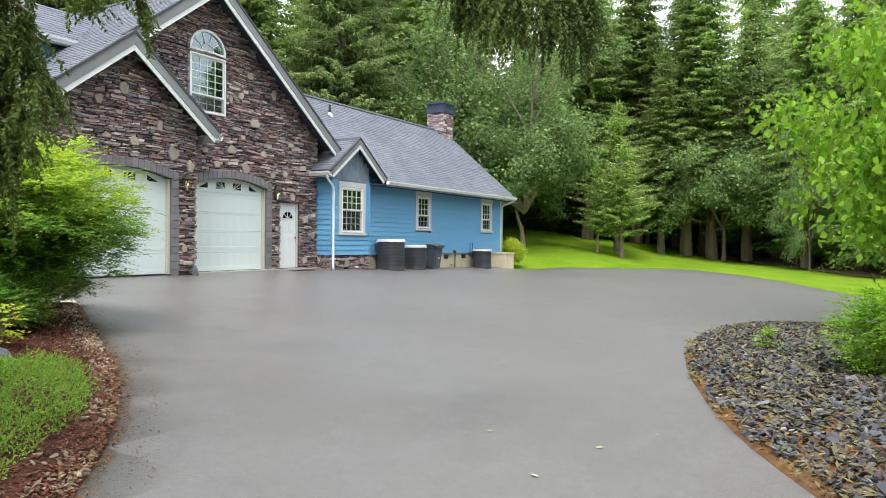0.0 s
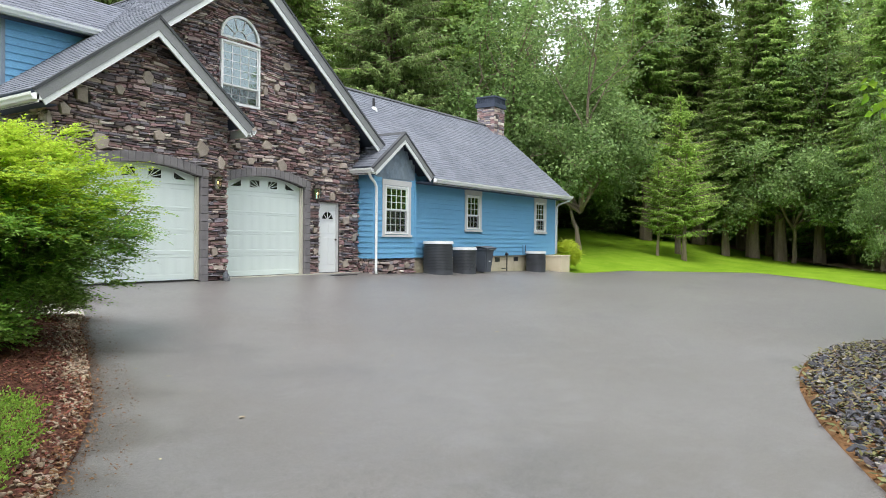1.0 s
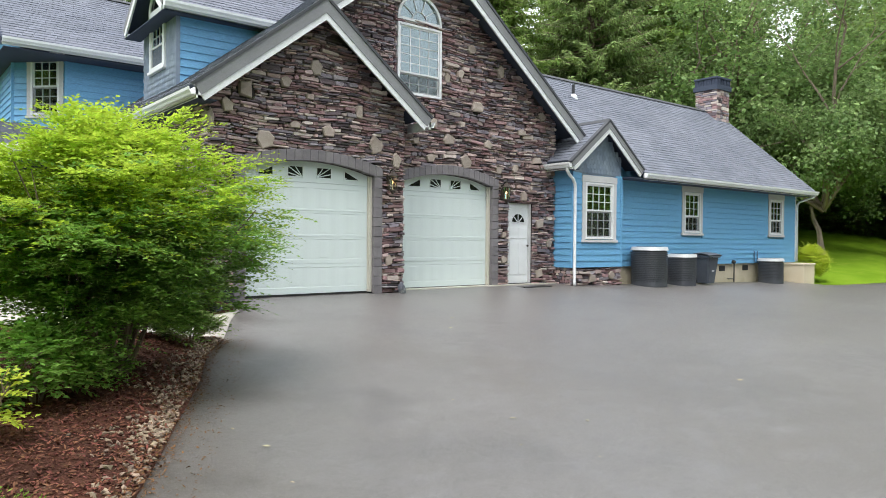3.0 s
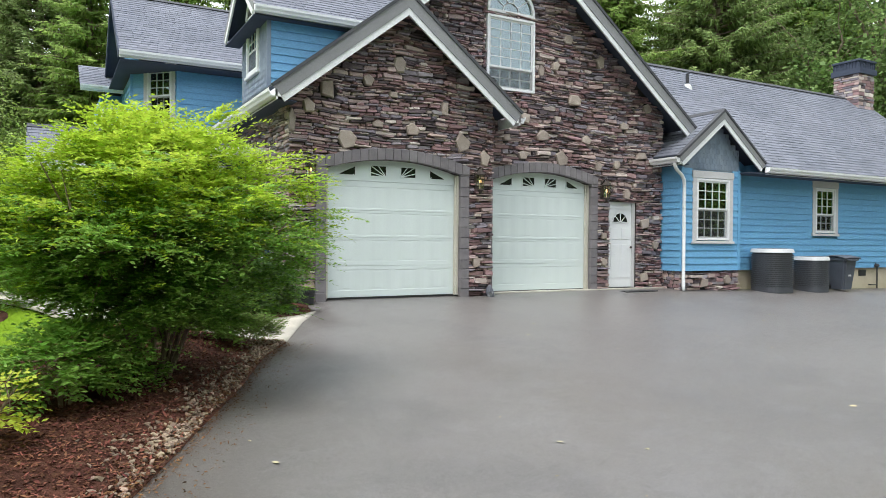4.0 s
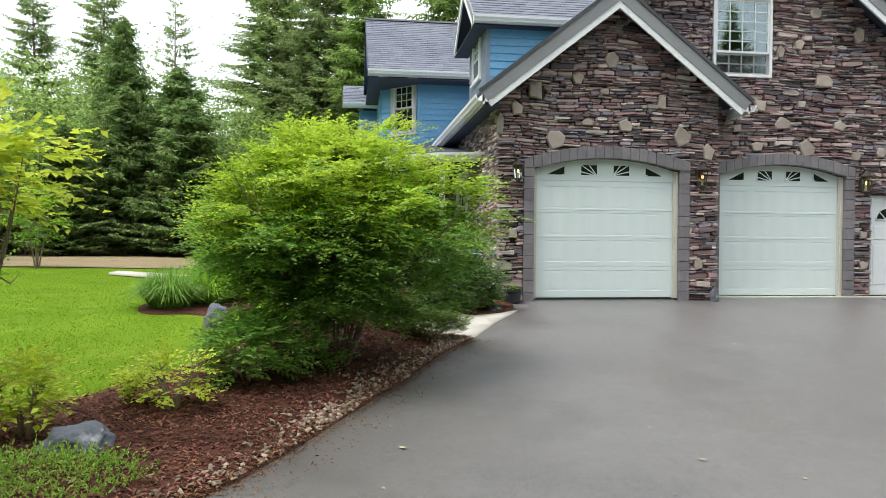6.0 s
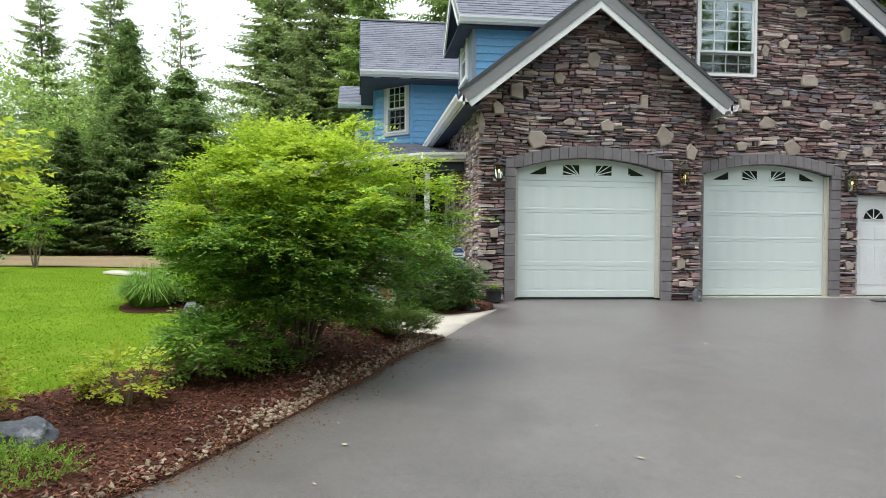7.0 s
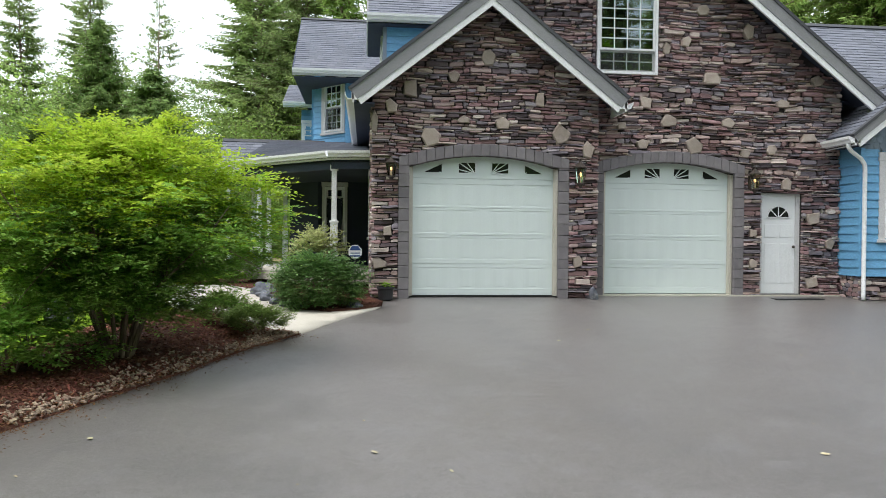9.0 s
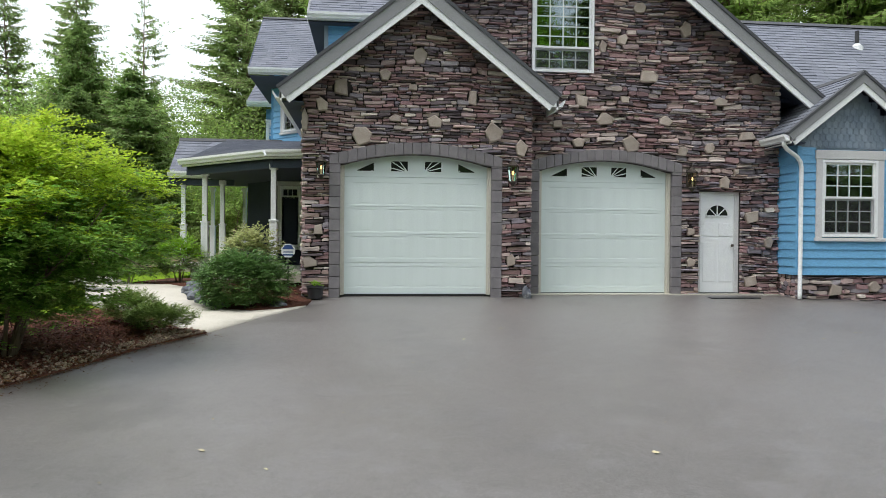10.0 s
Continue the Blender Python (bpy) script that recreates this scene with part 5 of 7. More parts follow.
def porch_post(at):
    po = thing("porch_post", at, "white square porch post with a moulded middle", "post", "porch posts", "structure")
    part("shaft", boxed(-.055, .055, -.055, .055, 0.0, 2.4, bevel=0.008), M_WHITE, po)
    part("lower_casing", boxed(-.08, .08, -.08, .08, 0.0, 1.15, bevel=0.012), M_WHITE, po)
    part("collar", boxed(-.095, .095, -.095, .095, 1.15, 1.2, bevel=0.012), M_WHITE, po)
    part("capital", boxed(-.085, .085, -.085, .085, 2.28, 2.4, bevel=0.012), M_WHITE, po)
    return po


post = porch_post((-5.50, 1.62, 0.28))
for at in ((-7.36, 3.52, 0.28), (-7.5, 6.3, 0.28), (-8.72, 6.98, 0.28), (-8.35, 9.1, 0.28), (-7.35, 9.0, 0.28)):
    copy_thing(post, pose(*at))
# slim side window of the garage
window_set("window_9", 1.5, 1.5, (LEFT_X - .01, 4.5, 1.16), -90, "white sash window in the stone side wall", cols=3, rows_up=3, rows_low=3, casing=0.07, casing_mat=M_WHITE)

# ---- upper arched window ----
window_set("window_4", 1.27, 1.62, (-0.22, WALL_M - 0.01, 4.46), 0, "tall white sash window with grid panes in the stone gable", cols=4, rows_up=5, rows_low=2, casing=0, split=0.30)
arch_win = thing("window_10", (WIN_MID, WALL_M, 6.20), "half-round white window with sunburst bars", "window", kind="structure")
ring = bmesh.new()
NA = 24
inner = [Vector((0.57 * math.cos(math.pi * k / NA), 0, 0.53 * math.sin(math.pi * k / NA))) for k in range(NA + 1)]
outer = [Vector((0.635 * math.cos(math.pi * k / NA), 0, 0.595 * math.sin(math.pi * k / NA))) for k in range(NA + 1)]
for k in range(NA):
    prism(ring, [outer[k] + Vector((0, -.03, 0)), outer[k + 1] + Vector((0, -.03, 0)), inner[k + 1] + Vector((0, -.03, 0)), inner[k] + Vector((0, -.03, 0))], (0, 0.1, 0))
box(ring, -0.635, 0.635, -0.03, 0.07, -0.05, 0.01)
part("window_frame", ring, M_WHITE, arch_win)
part("pane", prism(bmesh.new(), [p + Vector((0, .02, 0)) for p in inner], (0, .004, 0)), M_GLASS, arch_win)
for a in (36, 72, 108, 144):
    e = Vector((0.55 * math.cos(radians(a)), 0, 0.51 * math.sin(radians(a))))
    d = e.normalized()
    s0 = d * 0.2
    part("sunburst_bar", beam(bmesh.new(), s0, e, (0, .014, 0), Vector((-d.z, 0, d.x)) * .018), M_WHITE, arch_win)
hub = bmesh.new()
for k in range(12):
    a0, a1 = math.pi * k / 12, math.pi * (k + 1) / 12
    beam(hub, (0.2 * math.cos(a0), 0, 0.2 * math.sin(a0)), (0.2 * math.cos(a1), 0, 0.2 * math.sin(a1)), (0, .014, 0), Vector((math.cos(a0), 0, math.sin(a0))) * .018)
part("hub_arc", hub, M_WHITE, arch_win)
# flat near-black plate added behind the glass in place of an unlit room
part("room_recess", prism(bmesh.new(), [p + Vector((0, .3, 0)) for p in inner], (0, .02, 0)), M_DARK, arch_win, "near-black backing in place of the unlit room behind the glass")

# ---- chimney and roof vent ----
chimney = thing("chimney", (18.2, 3.08, 5.6), "ledge-stone chimney with a ribbed dark metal cap", "chimney", kind="structure")
part("stack", boxed(-.47, .47, -.46, .46, -0.3, 1.92), M_MORTAR, chimney)
local = random.Random(3)
for face in range(2):
    z = 0.0
    while z < 1.88:
        h = local.uniform(0.07, 0.15)
        u = -.49
        while u < .49:
            w = local.uniform(.14, .4)
            u1 = min(u + w, .49)
            if u1 - u > .06:
                d = local.uniform(0.02, 0.05)
                dims = (u, u1 - .012, -.46 - d, -.45, z, min(z + h, 1.9) - .012) if face == 0 else (-.47 - d, -.46, u, u1 - .012, z, min(z + h, 1.9) - .012)
                part("stone", boxed(*dims, bevel=0.012), M_STONE, chimney)
            u += w
        z += h
part("cap_band", boxed(-.56, .56, -.55, .55, 1.88, 1.96, bevel=0.01), M_SOFFIT, chimney)
hood = bmesh.new()
prism(hood, [(-.56, -.55, 1.96), (.56, -.55, 1.96), (.56, .55, 1.96), (-.56, .55, 1.96)], (0, 0, .12))
box(hood, -.5, .5, -.49, .49, 2.08, 2.34)
part("cap_body", hood, M_SOFFIT, chimney, "dark blue-grey metal cap")
for k in range(9):
    u = -.48 + .12 * k
    part("cap_rib", boxed(u - .012, u + .012, -.52, -.48, 1.97, 2.38), M_SOFFIT, chimney)
    part("cap_rib", boxed(-.53, -.49, u - .012, u + .012, 1.97, 2.38), M_SOFFIT, chimney)
part("cap_lid", boxed(-.55, .55, -.54, .54, 2.34, 2.42, bevel=0.012), M_SOFFIT, chimney)
vent = thing("roof_vent_pipe", (8.4, 2.25, 5.86), "short dark vent pipe standing on the roof", "vent pipe")
part("pipe", lathe(bmesh.new(), [(.05, -0.05), (.05, .4)], 10), M_BLACK, vent)
part("flashing", lathe(bmesh.new(), [(.16, -0.12), (.13, 0.02), (.06, .09)], 10), M_ACTOP, vent)


# ---- wall lanterns ----
def lantern(at):
    l = thing("wall_lantern", at, "lit bronze carriage lantern on the stone wall", "wall lamp", "wall lanterns beside the doors")
    part("back_plate", boxed(-.05, .05, .11, .13, -.12, .14, bevel=.008), M_BRONZE, l)
    arm = bmesh.new()
    tube(arm, [(0, .12, .10), (0, .06, .17), (0, 0, .19), (0, -.0, .15)], .012, 6)
    part("arm", arm, M_BRONZE, l)
    part("roof", lathe(bmesh.new(), [(.02, .16), (.05, .13), (.105, .085), (.10, .075)], 6), M_BRONZE, l)
    part("base", lathe(bmesh.new(), [(.02, -.19), (.035, -.16), (.065, -.135), (.06, -.12)], 6), M_BRONZE, l)
    for k in range(6):
        a = k * math.tau / 6
        part("cage_bar", tube(bmesh.new(), [(.06 * math.cos(a), .06 * math.sin(a), -.125), (.09 * math.cos(a), .09 * math.sin(a), .08)], .006, 4), M_BRONZE, l)
    gl = part("glass", lathe(bmesh.new(), [(.054, -.12), (.084, .075)], 6), M_LAMPGLASS, l, "clear lantern glass")
    gl.visible_shadow = False
    bulb = bmesh.new()
    bmesh.ops.create_uvsphere(bulb, u_segments=10, v_segments=8, radius=.018)
    for v in bulb.verts:
        v.co.z = v.co.z * 1.6 - .01
    part("bulb", bulb, M_LAMP, l, "glowing warm bulb", True)
    part("candle_tube", lathe(bmesh.new(), [(.014, -.12), (.014, -.045)], 8), M_BOXTAN, l)
    return l


BIGGER = Matrix.Diagonal((1.12, 1.12, 1.2, 1))
lamp = lantern((-4.35, WALL_G - .16, 2.42))
lamp.matrix_basis = lamp.matrix_basis @ BIGGER
copy_thing(lamp, pose(-0.70, WALL_G - .16, 2.38) @ BIGGER)
copy_thing(lamp, pose(3.09, WALL_M - .16, 2.36) @ BIGGER)


# ---- air conditioners, bin, box ----
def squircle(half, z0, z1):
    """A block with strongly rounded corners, standing on z0."""
    bm = bmesh.new()
    ring = []
    for k in range(40):
        a = k * math.tau / 40
        c, w = math.cos(a), math.sin(a)
        r = half / (abs(c) ** 3.2 + abs(w) ** 3.2) ** (1 / 3.2)
        ring.append((r * c, r * w, z0))
    prism(bm, ring, (0, 0, z1 - z0))
    return bm


def air_conditioner(at, size, height, label):
    ac = thing("air_conditioner", at, label, "air conditioner", "outdoor units by the wall")
    h = size / 2
    part("base_pad", squircle(h - .01, -.12, .05), M_ACGREY, ac)
    part("core", squircle(h - .03, .04, height - .09), M_BLACK, ac)
    pitch = .052
    for k in range(int((height - .16) / pitch)):
        z = .065 + k * pitch
        part("louvre", squircle(h, z, z + .034), M_ACGREY, ac)
    lid = squircle(h + .02, height - .10, height)
    for v in lid.verts:
        if v.co.z > height - .05:
            v.co.x *= .93
            v.co.y *= .93
    part("top_cover", lid, M_ACTOP, ac, "light grey top cover")
    g = bmesh.new()
    for r in np.linspace(.06, h * .8, 7):
        pts = [(r * math.cos(k * math.tau / 20), r * math.sin(k * math.tau / 20), height + .005) for k in range(21)]
        tube(g, pts, .005, 4)
    part("fan_grille", g, M_BLACK, ac)
    return ac


air_conditioner((8.16, -0.90, gz(8.1, -.9) + .1), .92, 1.03, "large dark grey air-conditioner unit with a pale top on asphalt")
air_conditioner((9.86, -0.86, gz(9.8, -.9) + .1), .80, .85, "dark grey air-conditioner unit beside the taller one")
air_conditioner((15.52, -0.84, gz(15.5, -.9) + .1), .78, .78, "small dark grey air-conditioner unit by the foundation")

bin_ = thing("wheelie_bin", (11.12, -0.92, gz(11.1, -.9)), "dark blue-grey plastic wheelie bin with a closed lid", "bin")
body = bmesh.new()
prism(body, [(-.20, -.22, .05), (.20, -.22, .05), (.20, .22, .05), (-.20, .22, .05)], (0, 0, .90))
for v in body.verts:
    if v.co.z > .5:
        v.co.x *= 1.5
        v.co.y *= 1.4
bmesh.ops.bevel(body, geom=[e for e in body.edges if abs(e.verts[0].co.z - e.verts[1].co.z) > .3], offset=.05, segments=3, affect="EDGES")
part("body", body, M_BIN, bin_)
part("rim", boxed(-.325, .325, -.335, .335, .86, .95, bevel=.02), M_BIN, bin_)
lid = bmesh.new()
bmesh.ops.create_grid(lid, x_segments=8, y_segments=10, size=.36)
for v in lid.verts:
    v.co.z = .95 + .075 * (1 - (v.co.y / .38) ** 2) - .02 * (v.co.x / .36) ** 4
bmesh.ops.solidify(lid, geom=lid.faces[:], thickness=.03)
part("lid", lid, M_BIN, bin_, smooth=True)
part("handle", tube(bmesh.new(), [(-.27, .32, .9), (-.27, .43, .95), (.27, .43, .95), (.27, .32, .9)], .02, 8), M_BIN, bin_)
part("front_grip", boxed(-.22, .22, -.38, -.33, .86, .90, bevel=.012), M_BIN, bin_)
part("label_plate", boxed(-.06, .06, -.268, -.255, .42, .47), M_ACTOP, bin_, "small pale sticker")
for x in (-.25, .25):
    wheel = bmesh.new()
    bmesh.ops.create_cone(wheel, cap_ends=True, segments=16, radius1=.12, radius2=.12, depth=.05)
    bmesh.ops.rotate(wheel, verts=wheel.verts, cent=(0, 0, 0), matrix=Matrix.Rotation(radians(90), 3, "Y"))
    bmesh.ops.translate(wheel, verts=wheel.verts, vec=(x, .26, .12))
    part("wheel", wheel, M_BLACK, bin_)
tan = thing("utility_box", (17.72, -0.80, gz(17.7, -.8)), "tan painted utility box with a flat lid by the wall", "utility box")
part("body", boxed(-.45, .45, -.40, .42, -.1, .66, bevel=.012), M_BOXTAN, tan)
part("lid", boxed(-.48, .48, -.43, .44, .66, .72, bevel=.012), M_BOXTAN, tan)
pipe = thing("gas_pipe", (13.75, WING_Y - .06, gz(13.7, -.4)), "dark gas pipe and meter fitting rising by the foundation", "pipe")
part("riser", tube(bmesh.new(), [(0, -.02, -.05), (0, -.02, .62), (0, .0, .72), (.0, .08, .74)], .022, 8), M_BLACK, pipe)
part("regulator", lathe(bmesh.new(), [(.02, .62), (.075, .65), (.085, .68), (.075, .71), (.02, .74)], 12), M_BLACK, pipe)
part("cross_pipe", tube(bmesh.new(), [(0, -.02, .1), (-.32, -.02, .1), (-.32, .05, .1)], .016, 8), M_BLACK, pipe)
for k, x in enumerate((15.2, 15.42)):
    tagged(part("wall_conduit", tube(bmesh.new(), [(x, WING_Y - .04, .45), (x, WING_Y - .04, .82), (x, WING_Y + .02, .88)], .016, 6), M_SOFFIT), "short dark conduit fixed to the blue siding", "conduit", "wall conduits")
for x in (11.95, 13.0, 14.55):
    tagged(part("foundation_vent", boxed(x, x + .36, WING_Y + .03, WING_Y + .06, .16, .34, bevel=.006), M_BLACK), "dark foundation vent in the concrete", "vent", "foundation vents", "structure")

# ---- sign, pot, boulders ----
sign = thing("yard_sign", (-5.02, 0.10, gz(-5, .1)), "blue and white octagonal security sign on a dark stake", "sign")
part("stake", tube(bmesh.new(), [(0, .01, -.1), (0, .01, .95)], .014, 6), M_BLACK, sign)
octo = [(.14 * math.cos(math.tau * (k + .5) / 8), -.012, .84 + .14 * math.sin(math.tau * (k + .5) / 8)) for k in range(8)]
plate = part("plate", prism(bmesh.new(), octo, (0, .008, 0)), M_WHITE, sign)
part("upper_band", prism(bmesh.new(), [(-.115, -.015, .87), (.115, -.015, .87), (.06, -.015, .955), (-.06, -.015, .955)], (0, .002, 0)), M_BLUESIGN, plate, "blue upper band")
part("lower_band", boxed(-.10, .10, -.015, -.013, .745, .775), M_BLUESIGN, plate, "blue lower band")
part("text_bar", boxed(-.09, .09, -.015, -.013, .805, .825), M_BLUESIGN, plate, "plain bar of small lettering")
pot = thing("flower_pot", (-4.44, -0.62, gz(-4.4, -.62)), "black flower pot with a small plant by the garage", "plant pot")
part("pot", lathe(bmesh.new(), [(.10, 0), (.13, .02), (.15, .21), (.165, .22), (.165, .26), (.14, .26), (.135, .21)], 20), M_BLACK, pot, smooth=False)
part("soil", lathe(bmesh.new(), [(.01, .21), (.135, .21)], 16), M_MULCH, pot)


def rock_mesh(name, seed, n=14, flat=1.0, material=M_SLATE):
    r = random.Random(seed)
    bm = bmesh.new()
    for _ in range(n):
        v = Vector((r.gauss(0, 1), r.gauss(0, 1), r.gauss(0, 1))).normalized() * r.uniform(.75, 1.0)
        bm.verts.new((v.x, v.y * .8, v.z * flat))
    hull = bmesh.ops.convex_hull(bm, input=bm.verts[:])
    bmesh.ops.delete(bm, geom=[g for g in hull["geom_interior"] if isinstance(g, bmesh.types.BMVert)], context="VERTS")
    me = bpy.data.meshes.new(name)
    bm.to_mesh(me)
    bm.free()
    me.materials.append(material)
    return me


def boulder(at, size, turn, seed, label):
    r = random.Random(seed)
    bm = bmesh.new()
    bmesh.ops.create_icosphere(bm, subdivisions=4, radius=1.0)
    for v in bm.verts:
        p = v.co * 1.3 + Vector((seed, 0, 0))
        f = 1 + .35 * noise.noise(p) + .12 * noise.noise(p * 3.1) + .05 * noise.noise(p * 7)
        v.co = Vector((v.co.x * size[0], v.co.y * size[1], v.co.z * size[2])) * f
    ob = part("boulder", bm, M_BOULDER, smooth=True)
    ob.matrix_basis = pose(*at, 0, 0, turn)
    return tagged(ob, label, "boulder")


boulder((-9.42, -8.12, gz(-9.42, -8.12) + .17), (.24, .17, .14), 20, 5, "blue-grey boulder with pale streaks in the mulch bed")
boulder((-9.42, -2.6, gz(-9.4, -2.6) + .1), (.2, .17, .22), 0, 9, "grey rounded boulder at the edge of the lawn")
boulder((-6.75, 0.0, gz(-6.7, 0) + .08), (.24, .18, .17), 30, 12, "brownish-grey boulder edging the path")
for k, (x, y, size) in enumerate(((-6.72, -.35, .13), (-6.6, -.72, .16), (-6.42, -1.1, .12), (-6.2, -1.38, .14), (-5.95, -1.66, .1), (-6.84, .3, .15))):
    boulder((x, y, gz(x, y) + .05), (size, size * .75, size * .6), 40 * k, 31 + k, "brownish edging stone between the path and the bed")
boulder((-5.0, -1.55, gz(-5, -1.5) + .04), (.13, .1, .09), 30, 15, "small pale stone edging the path")
boulder((-0.40, WALL_G - .10, gz(-.4, -.5) + .07), (.085, .07, .15), 0, 21, "small pale upright stone by the pier")

# ---- plants ----
def blades(B, U, V, fold=0.0):
    """Leaf-shaped faces: from B along U, V wide."""
    B, U, V = (np.asarray(a, float) for a in (B, U, V))
    side = 0.45 * U
    drop = np.zeros_like(U)
    if fold:
        drop[:, 2] = fold * np.linalg.norm(V, axis=1)
    verts = np.stack([B, B + side + 0.5 * V + drop, B + U, B + side - 0.5 * V + drop], 1).reshape(-1, 3)
    return verts, np.arange(len(B) * 4).reshape(-1, 4)


def leaf_mesh(name, sets, material, fold=0.0):
    B, U, V = (np.concatenate([s[k] for s in sets]) for k in range(3))
    v, f = blades(B, U, V, fold)
    return mesh_of(name, v.tolist(), f.tolist(), material)


def unit(a):
    return a / (np.linalg.norm(a, axis=-1, keepdims=True) + 1e-9)


def fir_parts(seed, height, radius, clear, material, sparse=1.35, droop=0.35, gap=0.30, bark=M_BARK, spray=0.85, tuft=0.0, taper=.68, girth=.016):
    """Meshes of a fir's trunk and of its crown of drooping sprays."""
    g = np.random.default_rng(seed)
    bm = bmesh.new()
    lean = g.normal(0, .012, 2)
    line, radii = [], []
    for k in range(9):
        s = k / 8
        line.append((lean[0] * s * height + .05 * g.normal(), lean[1] * s * height + .05 * g.normal(), -.3 + s * (height + .3)))
        radii.append(max(girth * height * (1 - s) ** .85, .02) * (1.25 if k == 0 else 1))
    tube(bm, line, radii, 9)
    sets = []
    z = clear * height
    while z < height - .15:
        s = (z - clear * height) / (height * (1 - clear))
        reach = radius * ((1 - s) ** taper) * (.6 + .4 * min(1, s * 6 + .35)) * g.uniform(.82, 1.15)
        n = max(3, int(5 * sparse + g.uniform(0, 2)))
        az0 = g.uniform(0, math.tau)
        for k in range(n):
            if g.random() < .10:
                continue
            az = az0 + k * math.tau / n + g.normal(0, .25)
            length = max(reach * g.uniform(.5, 1.25), .25)
            out = np.array([math.cos(az), math.sin(az), 0])
            lift = .25 + .5 * s
            m = max(3, int(length / .16))
            t = (np.arange(m) + .6) / m
            t = tuft + (1 - tuft) * t
            base = np.array([lean[0] * z, lean[1] * z, z + g.uniform(-.25, .25)])
            pts = base + out * (length * t)[:, None]
            pts[:, 2] += length * (lift * t * .45 - droop * t ** 1.7 + .10 * t ** 4)
            if length > 1.2:
                tube(bm, [tuple(base), tuple(pts[m // 2]), tuple(pts[-1])], [.03 + .008 * length, .022, .006], 4)
            across = np.array([-out[1], out[0], 0])
            for sgn in (-1, 1):
                w = (spray * (1.05 - .75 * t) * (.5 + .5 * np.minimum(1, t * 4)) * g.uniform(.7, 1.25, m) * min(1, .45 + length * .25))[:, None]
                d = unit(out * g.uniform(.35, .8, (m, 1)) + across * sgn * g.uniform(.6, 1.0, (m, 1)) + np.array([0, 0, -1]) * g.uniform(.05, .55, (m, 1)))
                v = unit(np.cross(d, g.normal(0, .35, (m, 3)) + np.array([0, 0, 1]))) * w * g.uniform(.22, .36, (m, 1))
                sets.append((pts + g.normal(0, .03, (m, 3)), d * w, v))
                hang = unit(np.array([0, 0, -1]) + g.normal(0, .35, (m, 3)) + out * .3)
                sets.append((pts + across * sgn * w * .3, hang * w * .7, unit(np.cross(hang, g.normal(0, 1, (m, 3)))) * w * .2))
        z += gap * g.uniform(.7, 1.3) * (1 if s < .8 else .7)
    top = np.array([[lean[0] * height, lean[1] * height, height - .4]] * 5)
    sets.append((top, unit(g.normal(0, .25, (5, 3)) + np.array([0, 0, 1])) * .6, g.normal(0, .06, (5, 3))))
    trunk = bpy.data.meshes.new("trunk")
    bm.to_mesh(trunk)
    bm.free()
    trunk.materials.append(bark)
    return trunk, leaf_mesh("crown", sets, material)


def broad_parts(seed, height, radius, clear, material, leaves=7000, leaf=.17, bark=M_BARK, flat=.8, clump=.6):
    """Meshes of a broad-leaved tree: trunk with limbs, and a crown of leaf clumps at the twigs."""
    g = np.random.default_rng(seed)
    bm = bmesh.new()
    tips = []

    def limb(p, d, length, r, depth):
        line, radii = [p], [r]
        n = 4
        for k in range(n):
            d = unit(d + g.normal(0, .16, 3) + np.array([0, 0, .06]))
            p = p + d * length / n
            line.append(p)
            radii.append(r * (1 - .6 * (k + 1) / n))
            if depth > 0 and k >= 1:
                for _ in range(2 if depth > 1 else 1):
                    q = unit(d * .6 + unit(g.normal(0, 1, 3)) * .95 + np.array([0, 0, .12]))
                    limb(p, q, length * g.uniform(.45, .75), r * .5 * (1 - .15 * k), depth - 1)
            if depth <= 1:
                tips.append(p)
        tube(bm, [tuple(q) for q in line], radii, 6 if depth < 2 else 8)

    limb(np.array([0, 0, -.3]), np.array([0, 0, 1.0]), clear * height + .5, .014 * height, 0)
    tips.clear()
    for k in range(7):
        az = k * math.tau / 7 + g.normal(0, .3)
        d = unit(np.array([math.cos(az), math.sin(az), g.uniform(.35, 1.3)]))
        limb(np.array([0, 0, clear * height * g.uniform(.75, 1.0)]), d, radius * g.uniform(.75, 1.1), .008 * height, 2)
    limb(np.array([0, 0, clear * height]), np.array([0, 0, 1.0]), (height - clear * height) * .8, .010 * height, 2)
    tips_a = np.array(tips)
    mid = np.array([0, 0, clear * height + (height - clear * height) * .5])
    k = g.integers(0, len(tips_a), leaves)
    P = tips_a[k] + g.normal(0, clump, (leaves, 3)) * np.array([1, 1, flat * .7])
    d = unit(g.normal(0, 1, (leaves, 3)) * np.array([1, 1, .6]) + unit(P - mid) * .5 + np.array([0, 0, -.25]))
    size = leaf * g.uniform(.6, 1.35, (leaves, 1))
    v = unit(np.cross(d, g.normal(0, .7, (leaves, 3)) + np.array([0, 0, 1]))) * size * .75
    trunk = bpy.data.meshes.new("trunk")
    bm.to_mesh(trunk)
    bm.free()
    trunk.materials.append(bark)
    return trunk, leaf_mesh("crown", [(P, d * size, v)], material, .12)


def plant_tree(name, meshes, at, turn, scale, label, category="tree", group=""):
    t = thing(name, at, label, category, group)
    t.matrix_basis = pose(*at, 0, 0, turn) @ Matrix.Diagonal((scale[0], scale[0], scale[1], 1))
    for nm, me in zip(("trunk", "crown"), meshes):
        ob = new(nm, me)
        ob.parent = t
    return t


